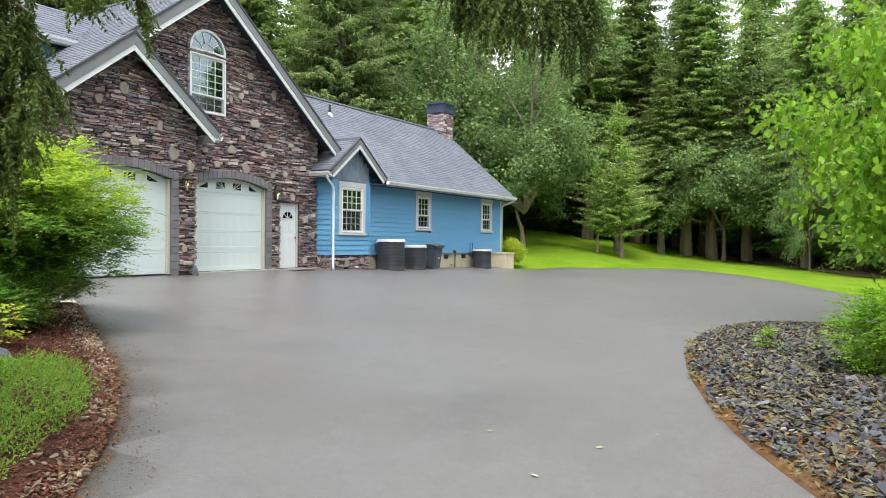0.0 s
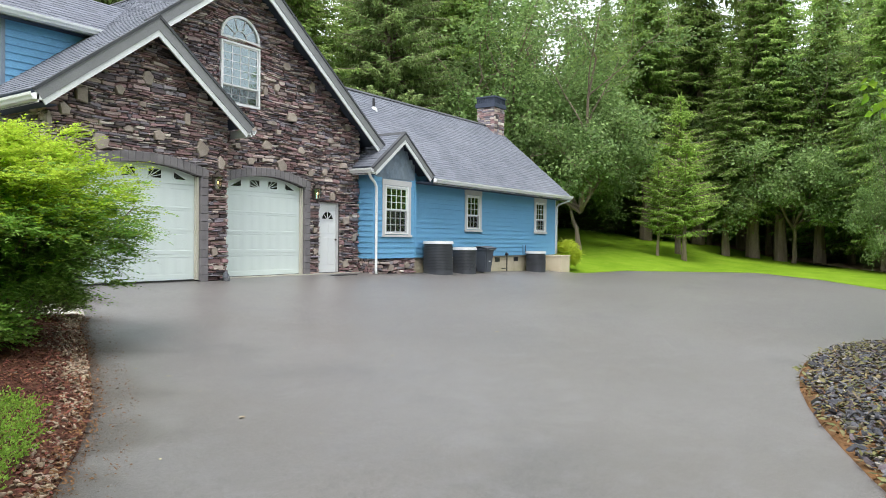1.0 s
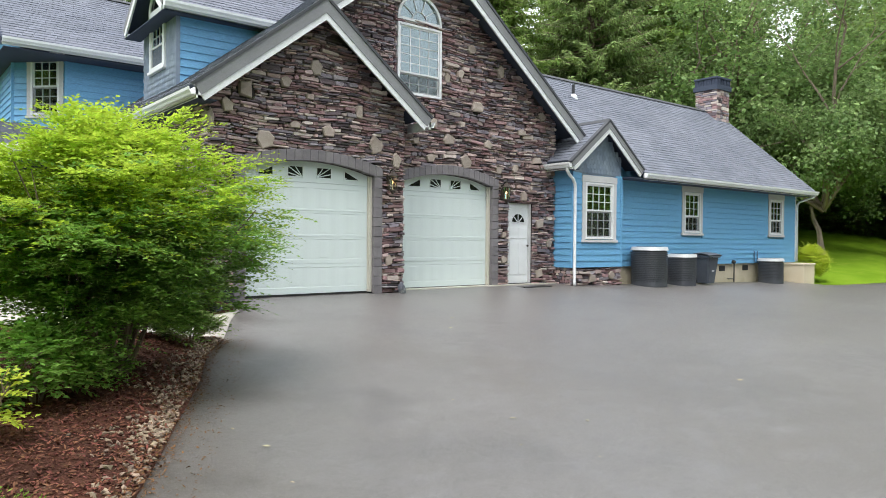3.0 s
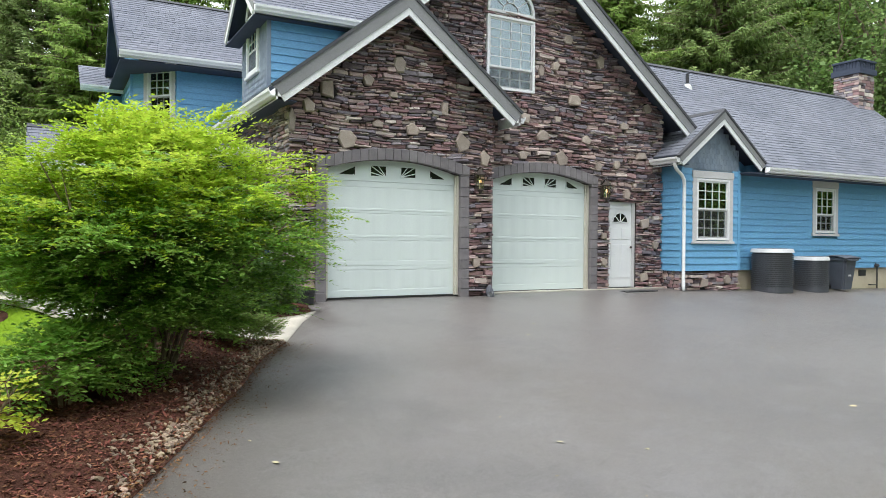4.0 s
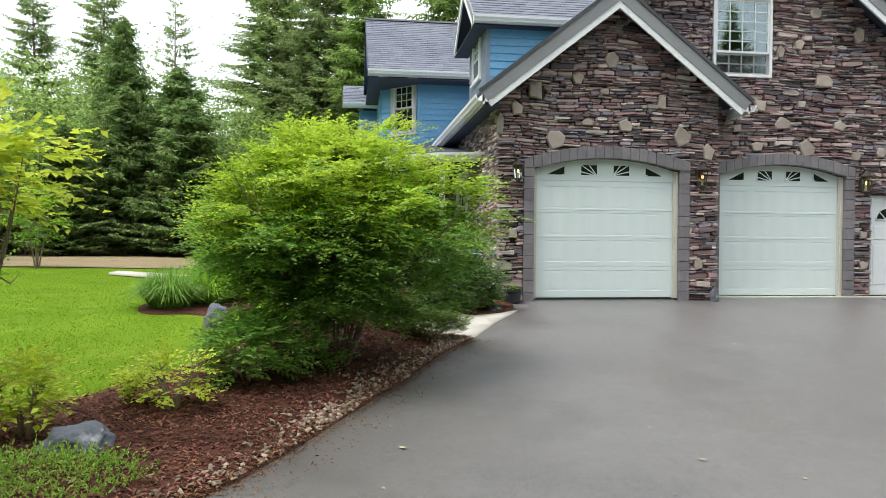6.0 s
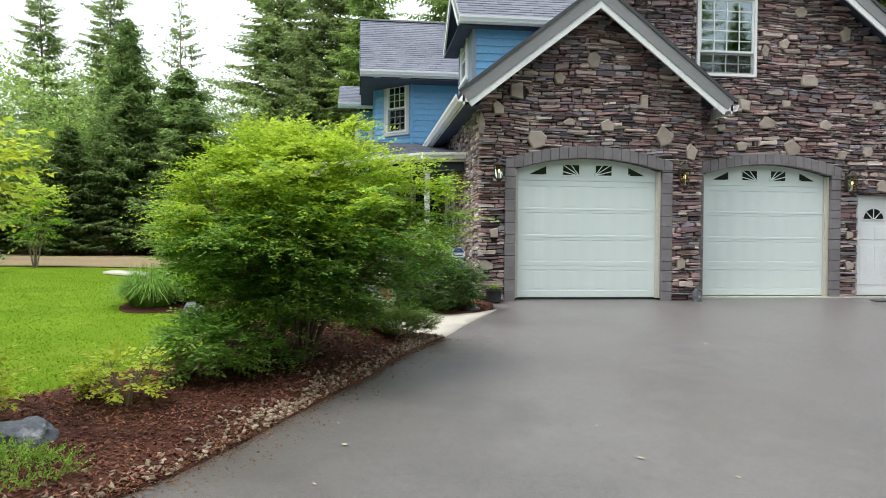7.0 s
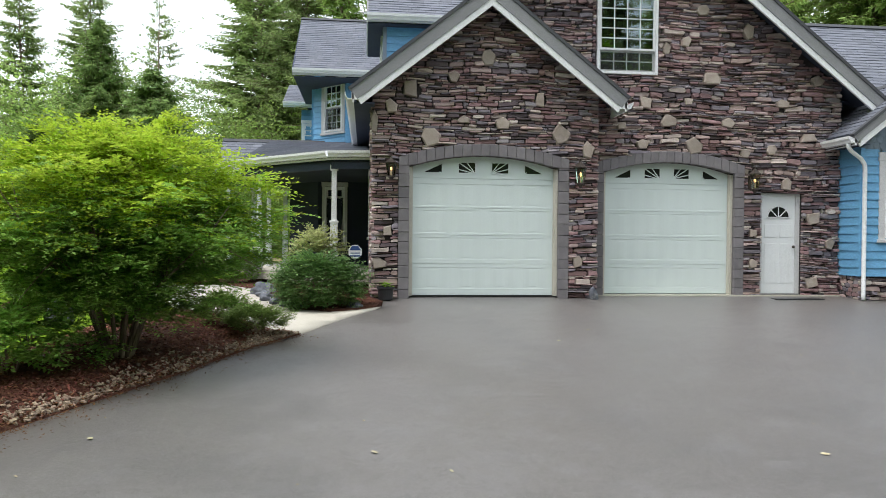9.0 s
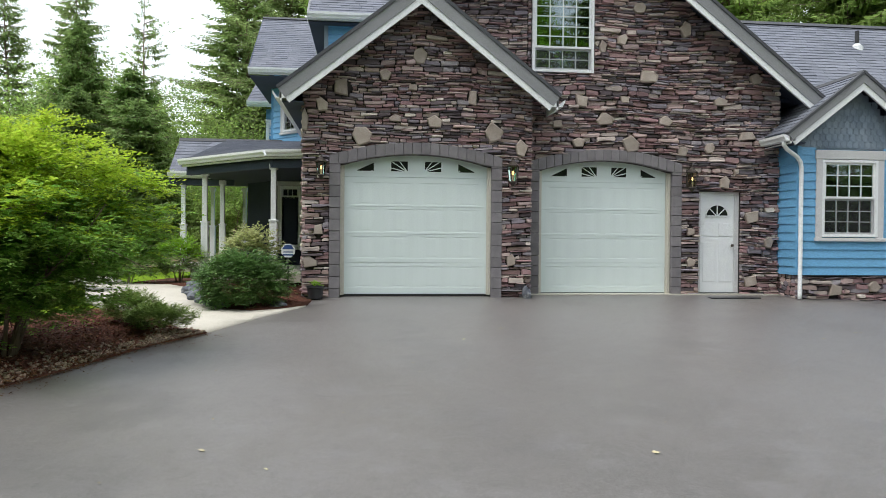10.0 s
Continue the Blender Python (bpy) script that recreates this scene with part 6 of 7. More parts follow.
FIRS = [fir_parts(11, 17, 4.2, .09, M_FIR), fir_parts(12, 20, 4.4, .11, M_FIR), fir_parts(13, 15, 4.0, .08, M_FIR, 1.4, .38, .36, spray=1.0), fir_parts(14, 22, 4.4, .13, M_PINE)]
PINES = [fir_parts(21, 24, 3.3, .38, M_PINE, 1.1, .1, .54, spray=.98, tuft=.25, taper=.5, girth=.010), fir_parts(22, 21, 2.5, .36, M_PINE, .85, .05, .64, spray=.9, tuft=.3, taper=.5, girth=.009)]
DEEP = [fir_parts(15, 16, 4.4, .05, M_DIMFIR, 1.9, .12, .34, spray=1.15, taper=.62), fir_parts(16, 14, 4.2, .06, M_DIMFIR, 1.8, .15, .36, spray=1.2, taper=.58)]
HIGH = [fir_parts(17, 23, 4.6, .20, M_FIR, 1.5, .42, .34, girth=.017), fir_parts(18, 21, 4.4, .17, M_FIR, 1.45, .45, .36, girth=.018)]
YOUNG = [fir_parts(19, 8, 2.7, .22, M_YOUNGFIR, 1.6, .12, .26, spray=.62, girth=.02), fir_parts(20, 9, 2.6, .26, M_YOUNGFIR, 1.5, .15, .28, spray=.62, girth=.019)]
UNDER = fir_parts(25, 10, 3.6, .03, M_FIR, 1.3, .3, .34, spray=.95)
BIGPINE = fir_parts(23, 27, 5.2, .20, M_PINE, 1.5, .22, .34, spray=.95, tuft=.25, taper=.52)
OAKS = [broad_parts(31, 13, 4.4, .22, M_OAK, 34000, .20, M_BARK, clump=.5), broad_parts(32, 15, 4.8, .2, M_OAK, 36000, .21, clump=.5), broad_parts(33, 9, 3.9, .12, M_WOODLEAF, 26000, .18, clump=.45)]

LABEL = {"high": "tall fir with a bare lower trunk", "young": "young fir with soft spreading boughs on the lawn", "fir": "dark green fir tree with drooping boughs", "pine": "tall slender pine with a sparse crown", "oak": "broad-leaved tree with grey-green leaves", "light": "broad-leaved tree with fresh light green leaves"}


def set_tree(kind, variant, x, y, height, wide=1.0, turn=None):
    meshes, h0 = {"fir": (FIRS[variant % 4], (17, 20, 15, 22)[variant % 4]), "pine": (PINES[variant % 2], (24, 21)[variant % 2]), "big": (BIGPINE, 27), "deep": (DEEP[variant % 2], (16, 14)[variant % 2]), "oak": (OAKS[variant % 2], (13, 15)[variant % 2]), "light": (OAKS[2], 9), "under": (UNDER, 10), "high": (HIGH[variant % 2], (23, 21)[variant % 2]), "young": (YOUNG[variant % 2], (8, 9)[variant % 2])}[kind]
    s = height / h0
    nm = {"fir": "fir_tree", "pine": "pine_tree", "big": "pine_tree", "oak": "oak_tree", "light": "leafy_tree", "under": "fir_tree", "deep": "fir_tree", "high": "fir_tree", "young": "fir_tree"}[kind]
    plant_tree(nm, meshes, (x, y, gz(x, y) - .05), rng.uniform(0, 360) if turn is None else turn, (s * wide, s), LABEL[{"big": "pine", "under": "fir", "deep": "fir"}.get(kind, kind)], "tree", "forest round the house")


# edge of the wood beyond the right-hand lawn: single trees on the grass, then the tall ones behind
for kind, v, x, y, h, w in (
    ("young", 0, 32.4, -2.3, 7.6, 1.0), ("young", 1, 31.9, -0.8, 6.4, .8), ("young", 1, 35.6, -0.9, 10.5, 1.0), ("high", 1, 41.7, -2.5, 16, .9),
    ("high", 0, 43.8, 4.0, 25, 1.05), ("high", 1, 44.2, -3.9, 22, 1.1), ("high", 0, 44.6, -5.6, 24, 1.0), ("oak", 1, 44.0, -6.6, 14, 1.0), ("high", 1, 45.2, -8.1, 20, 1.1),
    ("high", 0, 47.5, 1.0, 26, 1.1), ("high", 1, 49.5, -2.0, 24, 1.1), ("oak", 0, 37.3, -12.9, 9.0, .6), ("high", 0, 41.0, -12.5, 21, 1.0), ("fir", 2, 40.5, -15.5, 17, 1.1),
    ("oak", 1, 28.1, 2.7, 13.5, 1.0), ("oak", 0, 31.0, 8.5, 15.5, 1.15), ("oak", 1, 38.0, 10.5, 18, 1.1), ("oak", 0, 46.5, 15.5, 18, 1.1), ("oak", 1, 49.5, 5.5, 17, 1.1), ("high", 1, 52, 8.0, 24, 1.2),
    ("light", 0, 53, 3.0, 6, 1.2), ("light", 0, 51.5, 11.0, 8, 1.4), ("light", 0, 47.0, 13.0, 8.5, 1.4), ("light", 0, 42.5, 12.5, 8, 1.3), ("light", 0, 54.5, 6.0, 8, 1.3), ("oak", 0, 52.0, -11.5, 15, 1.1), ("oak", 1, 55.0, -4.0, 17, 1.1), ("light", 0, 55, 9.5, 6.5, 1.2), ("under", 0, 54, -1.5, 7, 1.2), ("light", 0, 56, -6.0, 6.0, 1.3), ("under", 0, 54, -9.0, 6, 1.3), ("light", 0, 55, 14.0, 7, 1.3),
    ("oak", 0, 26.5, 11.0, 12.5, 1.1), ("big", 0, 23.5, 14.0, 25, 1.0), ("fir", 1, 18.5, 16.5, 22, 1.2), ("fir", 3, 28.5, 17.0, 25, 1.2), ("fir", 0, 13.5, 18.5, 20, 1.2),
    ("fir", 1, 33.0, 14.0, 23, 1.2), ("big", 0, 36.5, 19.5, 27, 1.1), ("fir", 3, 9.0, 22.0, 22, 1.2), ("pine", 0, 16.0, 24.0, 26, 1.2), ("fir", 0, 23.0, 22.5, 23, 1.2),
    ("fir", 2, 47, -11.5, 20, 1.2), ("fir", 0, 46, -15, 22, 1.2), ("fir", 1, 41, -19, 22, 1.2), ("fir", 2, 37, -19.5, 16, 1.1), ("light", 0, 33.5, -18.5, 9, 1.0), ("fir", 3, 36, -25, 22, 1.1), ("fir", 0, 31, -30, 9, 1.1), ("fir", 1, 21, -36.5, 20, 1.0), ("fir", 1, 17, -37, 23, 1.1), ("fir", 3, 12.5, -36, 25, 1.1), ("fir", 1, 8.5, -39, 26, 1.2), ("fir", 3, 4, -36, 24, 1.1), ("fir", 1, 0, -38, 25, 1.2),
):
    set_tree(kind, v, x, y, h, w)
# wood behind and left of the house
for kind, v, x, y, h, w in (
    ("pine", 0, -31.4, 45, 21, 1.1), ("pine", 0, -27.3, 46.5, 22.5, 1.15), ("pine", 1, -20.9, 43.7, 21.5, .8), ("deep", 0, -21.1, 32, 14.5, .95), ("deep", 1, -17.6, 30, 11.0, 1.3),
    ("deep", 0, -19.8, 28.6, 9.5, 1.4), ("deep", 1, -16.2, 27.5, 8.6, 1.4), ("deep", 0, -22.5, 26.5, 7.0, 1.5), ("big", 0, -13.6, 47, 25, 1.45), ("big", 0, -9.2, 40, 23, 1.35), ("fir", 1, -6.5, 36, 22, 1.2), ("fir", 0, -2.0, 30, 20, 1.2),
    ("light", 0, -25.5, 29, 9.0, 1.0), ("light", 0, -29.5, 33, 9.5, 1.1), ("light", 0, -34, 30, 9.5, 1.2), ("light", 0, -13.5, 34, 8.5, 1.1), ("light", 0, -32, 38, 11, 1.1), ("light", 0, -23, 39, 10.5, 1.1), ("light", 0, -17.5, 39, 9.5, 1.2),
    ("fir", 1, -36, 42, 15, 1.0), ("fir", 0, -40, 36, 14, 1.2), ("fir", 3, 2, 34, 24, 1.2), ("fir", 1, 6.5, 30, 23, 1.2), ("fir", 3, -12, 55, 20, 1.3), ("fir", 1, -24, 58, 16, 1.2), ("fir", 1, -34, 58, 16, 1.3), ("oak", 0, -27, 52, 11, 1.3), ("oak", 1, -19, 54, 11, 1.3),
    ("light", 0, -11.2, 27.5, 5.5, 1.0), ("light", 0, -39, 24, 8, 1.2), ("fir", 0, -44, 20, 16, 1.2),
):
    set_tree(kind, v, x, y, h, w)
for x, y, h in ((-30, 6.5, 15), (-33, 2, 17), (-28, 11, 13), (-36, 8, 18)):
    set_tree("fir", 0, x, y, h, 1.3)
# bare trunks in the shade under the edge of the wood
for k in range(12):
    x = rng.uniform(48, 54)
    y = rng.uniform(-13, 8)
    set_tree("pine", k, x, y, rng.uniform(15, 22), 1.3)
# deeper rows, and the wood behind the way in
for k in range(84):
    a = radians(rng.uniform(-40, 66))
    d = rng.uniform(60, 90)
    x, y = -6 + d * math.cos(a), -8 + d * math.sin(a)
    set_tree("fir", (0, 2, 1)[k % 3], x, y, rng.uniform(22, 31) if a < .75 else rng.uniform(17, 26), 1.1)
for k in range(110):
    a = radians(90 + k * .55 if k % 2 else -38 + k * .9)
    d = rng.uniform(62, 78) if k % 4 else rng.uniform(54, 62)
    set_tree("under", 0, -8 + d * math.cos(a), -12 + d * math.sin(a), rng.uniform(6, 10), 1.7)
for k in range(26):
    a = radians(rng.uniform(92, 140))
    d = rng.uniform(72, 100)
    set_tree("fir" if k % 3 else "oak", k, -8 + d * math.cos(a), -12 + d * math.sin(a), rng.uniform(13, 19), 1.4)
for k in range(34):
    a = radians(rng.uniform(150, 291))
    d = rng.uniform(26, 44)
    set_tree("fir" if k % 4 else "light", k, -8 + d * math.cos(a), -14 + d * math.sin(a), rng.uniform(13, 20), 1.2)

for k in range(20):
    a = radians(292 + 2.3 * k)
    d = rng.uniform(48, 60)
    set_tree("fir" if k % 3 else "oak", k, -8 + d * math.cos(a), -14 + d * math.sin(a), rng.uniform(10, 14), 1.5)


# ---- shrubs ----
def shrub_sets(g, centre, radii, sprays, leaf, per, inner=.55, upward=.25, flatness=.6, wide=.55, sector=None):
    """Leafy sprays in a rounded form: lists for leaf_mesh, one for the outer and upper young growth and one for the rest."""
    young, old = [], []
    for _ in range(sprays):
        d = unit(g.normal(0, 1, 3))
        if d[2] < -.8:
            d[2] *= -.4
        rr = g.uniform(inner, 1.0) ** .6
        lump = 1 + .13 * math.sin(3 * math.atan2(d[1], d[0]) + 1.3) + .09 * math.sin(7 * math.atan2(d[1], d[0]) + 4 * d[2])
        p = np.array(centre) + d * np.array(radii) * rr * lump
        way = unit(np.array([d[0], d[1], d[2] * .35 + upward * g.uniform(.2, 1.2) - .12]))
        side = unit(np.cross(way, np.array([0, 0, 1.0])))
        up = np.cross(side, way)
        length = leaf * per * .34 * g.uniform(.7, 1.3)
        t = np.linspace(.05, 1, per)
        pos = p + way * ((t - .6) * length)[:, None] + np.array([0, 0, -1]) * (t ** 2 * length * .12)[:, None]
        sg = np.where(np.arange(per) % 2, 1, -1)[:, None]
        u = unit(way * .55 + side * sg * .85 + up * g.normal(-.12, .22, (per, 1)) + g.normal(0, .12, (per, 3)))
        size = leaf * g.uniform(.65, 1.25, (per, 1)) * (1.1 - .35 * t[:, None])
        v = unit(np.cross(u, up + g.normal(0, .25, (per, 3)))) * size * wide
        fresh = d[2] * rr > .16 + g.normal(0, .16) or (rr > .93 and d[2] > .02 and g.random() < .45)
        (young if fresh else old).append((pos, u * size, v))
    return young, old


def pad_sets(g, centre, radii, pads, leaf, per):
    """Leaves in flat, fanned tiers on a rounded form, as on a layered shrub: lists for young and for older leaves."""
    young, old = [], []
    for _ in range(pads):
        d = unit(g.normal(0, 1, 3))
        if d[2] < -.9:
            d[2] = -d[2]
        rr = g.uniform(.05, 1.0) ** .5
        az = math.atan2(d[1], d[0])
        lump = 1 + .10 * math.sin(3 * az + 1.3) + .08 * math.sin(7 * az + 4 * d[2]) + g.normal(0, .05)
        taper = 1 + .42 * min(d[2] * rr, 0)
        p = np.array(centre) + d * np.array(radii) * rr * lump * np.array([taper, taper, 1])
        out = np.array([math.cos(az), math.sin(az), 0])
        wide = g.uniform(.28, .55)
        for _ in range(24):
            a = az + g.normal(0, .85)
            way = unit(np.array([math.cos(a), math.sin(a), g.normal(.06 + .55 * max(d[2] * rr, 0) ** 2, .14)]))
            side = unit(np.cross(way, np.array([0, 0, 1.0])))
            up = np.cross(side, way)
            length = wide * g.uniform(.55, 1.15)
            t = np.linspace(.1, 1, per)
            start = p - out * wide * .45 + g.normal(0, 1, 3) * np.array([.10, .10, .045])
            pos = start + way * (t * length)[:, None] - np.array([0, 0, 1]) * (t ** 2 * length * g.uniform(.05, .3))[:, None]
            sg = np.where(np.arange(per) % 2, 1, -1)[:, None]
            u = unit(way * .7 + side * sg * .8 + up * g.normal(-.05, .2, (per, 1)) + g.normal(0, .12, (per, 3)))
            size = leaf * g.uniform(.7, 1.25, (per, 1)) * (1.15 - .4 * t[:, None])
            v = unit(np.cross(u, up + g.normal(0, .3, (per, 3)))) * size * .5
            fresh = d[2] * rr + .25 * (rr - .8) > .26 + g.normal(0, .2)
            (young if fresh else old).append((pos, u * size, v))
    return young, old


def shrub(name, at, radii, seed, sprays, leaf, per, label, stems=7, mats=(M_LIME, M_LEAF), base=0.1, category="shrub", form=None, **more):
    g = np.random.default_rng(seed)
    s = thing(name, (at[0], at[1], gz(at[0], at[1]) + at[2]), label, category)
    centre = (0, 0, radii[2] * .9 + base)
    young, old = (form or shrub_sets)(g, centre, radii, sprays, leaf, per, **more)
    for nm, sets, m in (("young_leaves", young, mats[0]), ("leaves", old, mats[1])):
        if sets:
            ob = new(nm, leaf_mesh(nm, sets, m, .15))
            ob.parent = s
    if stems:
        for k in range(stems):
            bm = bmesh.new()
            az = k * math.tau / stems + g.normal(0, .3)
            r = g.uniform(.35, .9)
            e = np.array([math.cos(az) * radii[0] * r, math.sin(az) * radii[1] * r, centre[2] + radii[2] * g.uniform(.0, .6)])
            m1 = np.array([e[0] * .3, e[1] * .3, e[2] * .45])
            rad = .012 + .012 * radii[2]
            tube(bm, [(e[0] * .06, e[1] * .06, -.1), tuple(m1), tuple(e * .75), tuple(e)], [rad, rad * .75, rad * .45, rad * .2], 6)
            for _ in range(4):
                q = m1 + (e - m1) * g.uniform(.1, .9)
                f = q + unit(g.normal(0, 1, 3) + np.array([0, 0, .3])) * radii[0] * g.uniform(.2, .5)
                tube(bm, [tuple(q), tuple((q + f) / 2 + g.normal(0, .03, 3)), tuple(f)], [rad * .45, rad * .3, rad * .12], 5)
            part("stem", bm, M_BARK, s)
    return s


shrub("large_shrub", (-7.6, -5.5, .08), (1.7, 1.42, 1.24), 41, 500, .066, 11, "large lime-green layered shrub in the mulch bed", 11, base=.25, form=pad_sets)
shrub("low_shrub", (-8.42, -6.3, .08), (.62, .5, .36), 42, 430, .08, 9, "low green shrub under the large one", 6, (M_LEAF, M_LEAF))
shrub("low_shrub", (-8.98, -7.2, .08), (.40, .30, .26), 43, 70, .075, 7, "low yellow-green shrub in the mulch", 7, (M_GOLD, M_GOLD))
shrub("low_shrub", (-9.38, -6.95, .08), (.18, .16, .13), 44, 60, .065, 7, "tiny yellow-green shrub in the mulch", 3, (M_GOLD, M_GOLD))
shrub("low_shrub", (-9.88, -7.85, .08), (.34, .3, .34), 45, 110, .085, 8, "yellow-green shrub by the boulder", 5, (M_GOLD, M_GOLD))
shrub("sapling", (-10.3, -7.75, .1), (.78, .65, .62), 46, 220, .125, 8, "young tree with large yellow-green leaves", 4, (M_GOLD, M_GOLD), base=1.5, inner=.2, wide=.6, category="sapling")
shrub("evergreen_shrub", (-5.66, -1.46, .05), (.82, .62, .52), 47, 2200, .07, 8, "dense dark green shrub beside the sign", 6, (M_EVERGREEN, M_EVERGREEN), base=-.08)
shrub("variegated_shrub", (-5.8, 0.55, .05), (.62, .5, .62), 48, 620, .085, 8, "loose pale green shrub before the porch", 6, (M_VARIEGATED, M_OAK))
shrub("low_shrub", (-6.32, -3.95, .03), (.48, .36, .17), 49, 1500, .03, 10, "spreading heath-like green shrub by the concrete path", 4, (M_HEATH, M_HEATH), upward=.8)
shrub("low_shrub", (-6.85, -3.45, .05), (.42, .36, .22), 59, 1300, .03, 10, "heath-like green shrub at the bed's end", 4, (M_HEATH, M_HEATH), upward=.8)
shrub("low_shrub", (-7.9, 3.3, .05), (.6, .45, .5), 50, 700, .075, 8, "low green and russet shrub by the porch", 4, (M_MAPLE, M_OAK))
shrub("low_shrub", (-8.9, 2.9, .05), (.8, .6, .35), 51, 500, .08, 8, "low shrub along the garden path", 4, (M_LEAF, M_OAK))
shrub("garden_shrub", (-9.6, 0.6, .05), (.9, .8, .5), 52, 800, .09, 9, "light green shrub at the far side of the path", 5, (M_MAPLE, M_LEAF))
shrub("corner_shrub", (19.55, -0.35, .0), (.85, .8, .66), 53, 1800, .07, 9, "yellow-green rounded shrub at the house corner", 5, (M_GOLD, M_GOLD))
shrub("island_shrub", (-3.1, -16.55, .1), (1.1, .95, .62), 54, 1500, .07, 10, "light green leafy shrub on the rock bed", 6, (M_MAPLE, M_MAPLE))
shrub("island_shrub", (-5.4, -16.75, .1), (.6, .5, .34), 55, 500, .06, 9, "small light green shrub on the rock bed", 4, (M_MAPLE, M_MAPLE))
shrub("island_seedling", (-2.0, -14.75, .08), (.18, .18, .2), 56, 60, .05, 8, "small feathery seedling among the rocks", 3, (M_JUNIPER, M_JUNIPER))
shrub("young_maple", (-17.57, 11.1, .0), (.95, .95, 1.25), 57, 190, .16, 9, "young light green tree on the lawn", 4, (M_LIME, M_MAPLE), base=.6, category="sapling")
shrub("lavender_clump", (-17.5, 7.2, .0), (.7, .5, .3), 58, 200, .1, 8, "low grey-purple clump at the lawn's edge", 0, (M_OAK, M_OAK))
plant = np.random.default_rng(60)
young, old = shrub_sets(plant, (0, 0, .29), (.12, .12, .06), 18, .05, 6)
ob = new("plant", leaf_mesh("plant", young + old, M_MAPLE, .1))
ob.parent = pot
tagged(ob, "small green plant")


def grass_clump(at, r, h, n, seed, material, label, name="ornamental_grass"):
    g = np.random.default_rng(seed)
    s = thing(name, (at[0], at[1], gz(*at)), label, "ornamental grass")
    az, rr = g.uniform(0, math.tau, n), g.uniform(0, 1, n) ** .8 * .45
    B = np.stack([np.cos(az) * rr * r, np.sin(az) * rr * r, np.full(n, -.07)], 1)
    lean = g.uniform(.15, 1.0, n)
    M = B + np.stack([np.cos(az) * lean * r * .45, np.sin(az) * lean * r * .45, h * g.uniform(.4, .8, n) * (1 - .3 * lean)], 1)
    T = B + np.stack([np.cos(az) * lean * r, np.sin(az) * lean * r, h * g.uniform(.35, 1.15, n) * (1 - .75 * lean ** 2)], 1)
    W = np.stack([-np.sin(az), np.cos(az), np.zeros(n)], 1) * .007
    verts = np.stack([B - W, B + W, M + W, M - W, T], 1).reshape(-1, 3)
    faces = [f for k in range(n) for f in ((5 * k, 5 * k + 1, 5 * k + 2, 5 * k + 3), (5 * k + 3, 5 * k + 2, 5 * k + 4))]
    ob = new("grass_leaves", mesh_of("grass_leaves", verts.tolist(), faces, material))
    ob.parent = s
    return s


grass_clump((-10.55, -.75), .7, .78, 2000, 61, M_LEAF, "clump of dark green ornamental grass")
grass_clump((-10.0, -.2), .75, .72, 2000, 62, M_MAPLE, "clump of light green ornamental grass")

# juniper carpet at the near corner of the bed
JUNIPER = rounded([(-8.75, -8.5), (-8.98, -9.1), (-9.4, -9.8), (-9.95, -10.45), (-10.7, -11.05), (-11.9, -12.1), (-13.6, -12.2), (-12.6, -9.9), (-10.9, -8.5), (-9.3, -8.35)], 1)
g = np.random.default_rng(63)
sets = []
for _ in range(12000):
    x, y = g.uniform(-13.8, -8.7), g.uniform(-12.4, -8.1)
    if not inside(JUNIPER, x, y):
        continue
    d = rim(JUNIPER, x, y)
    top = min(d / .5, 1) ** .6 * (.24 + .08 * math.sin(3.1 * x + 1) * math.cos(2.7 * y))
    n = 9
    way = unit(np.array([g.normal(), g.normal(), g.uniform(.2, 1.1)]))
    p = np.array([x, y, gz(x, y) + .1 + top * g.uniform(.35, 1.0)])
    pos = p + way * np.linspace(0, .13, n)[:, None]
    u = unit(way * .8 + g.normal(0, .5, (n, 3)) + np.array([0, 0, .25])) * g.uniform(.018, .04, (n, 1))
    sets.append((pos, u, unit(np.cross(u, g.normal(0, 1, (n, 3)))) * .013))
tagged(new("juniper_carpet", leaf_mesh("juniper_carpet", sets, M_JUNIPER)), "spreading green juniper carpet in the bed's corner", "groundcover", kind="stuff")

# ---- overhanging fir at the start, and the maple on the island ----
over = thing("fir_tree", (-15.0, -11.3, gz(-15.0, -11.3)), "fir tree with long hanging boughs over the driveway", "tree")
bm = bmesh.new()
tube(bm, [(0, 0, -.3), (.05, 0, 4), (0, .05, 9), (0, 0, 15)], [.34, .28, .2, .04], 12)
part("trunk", bm, M_BARK, over)


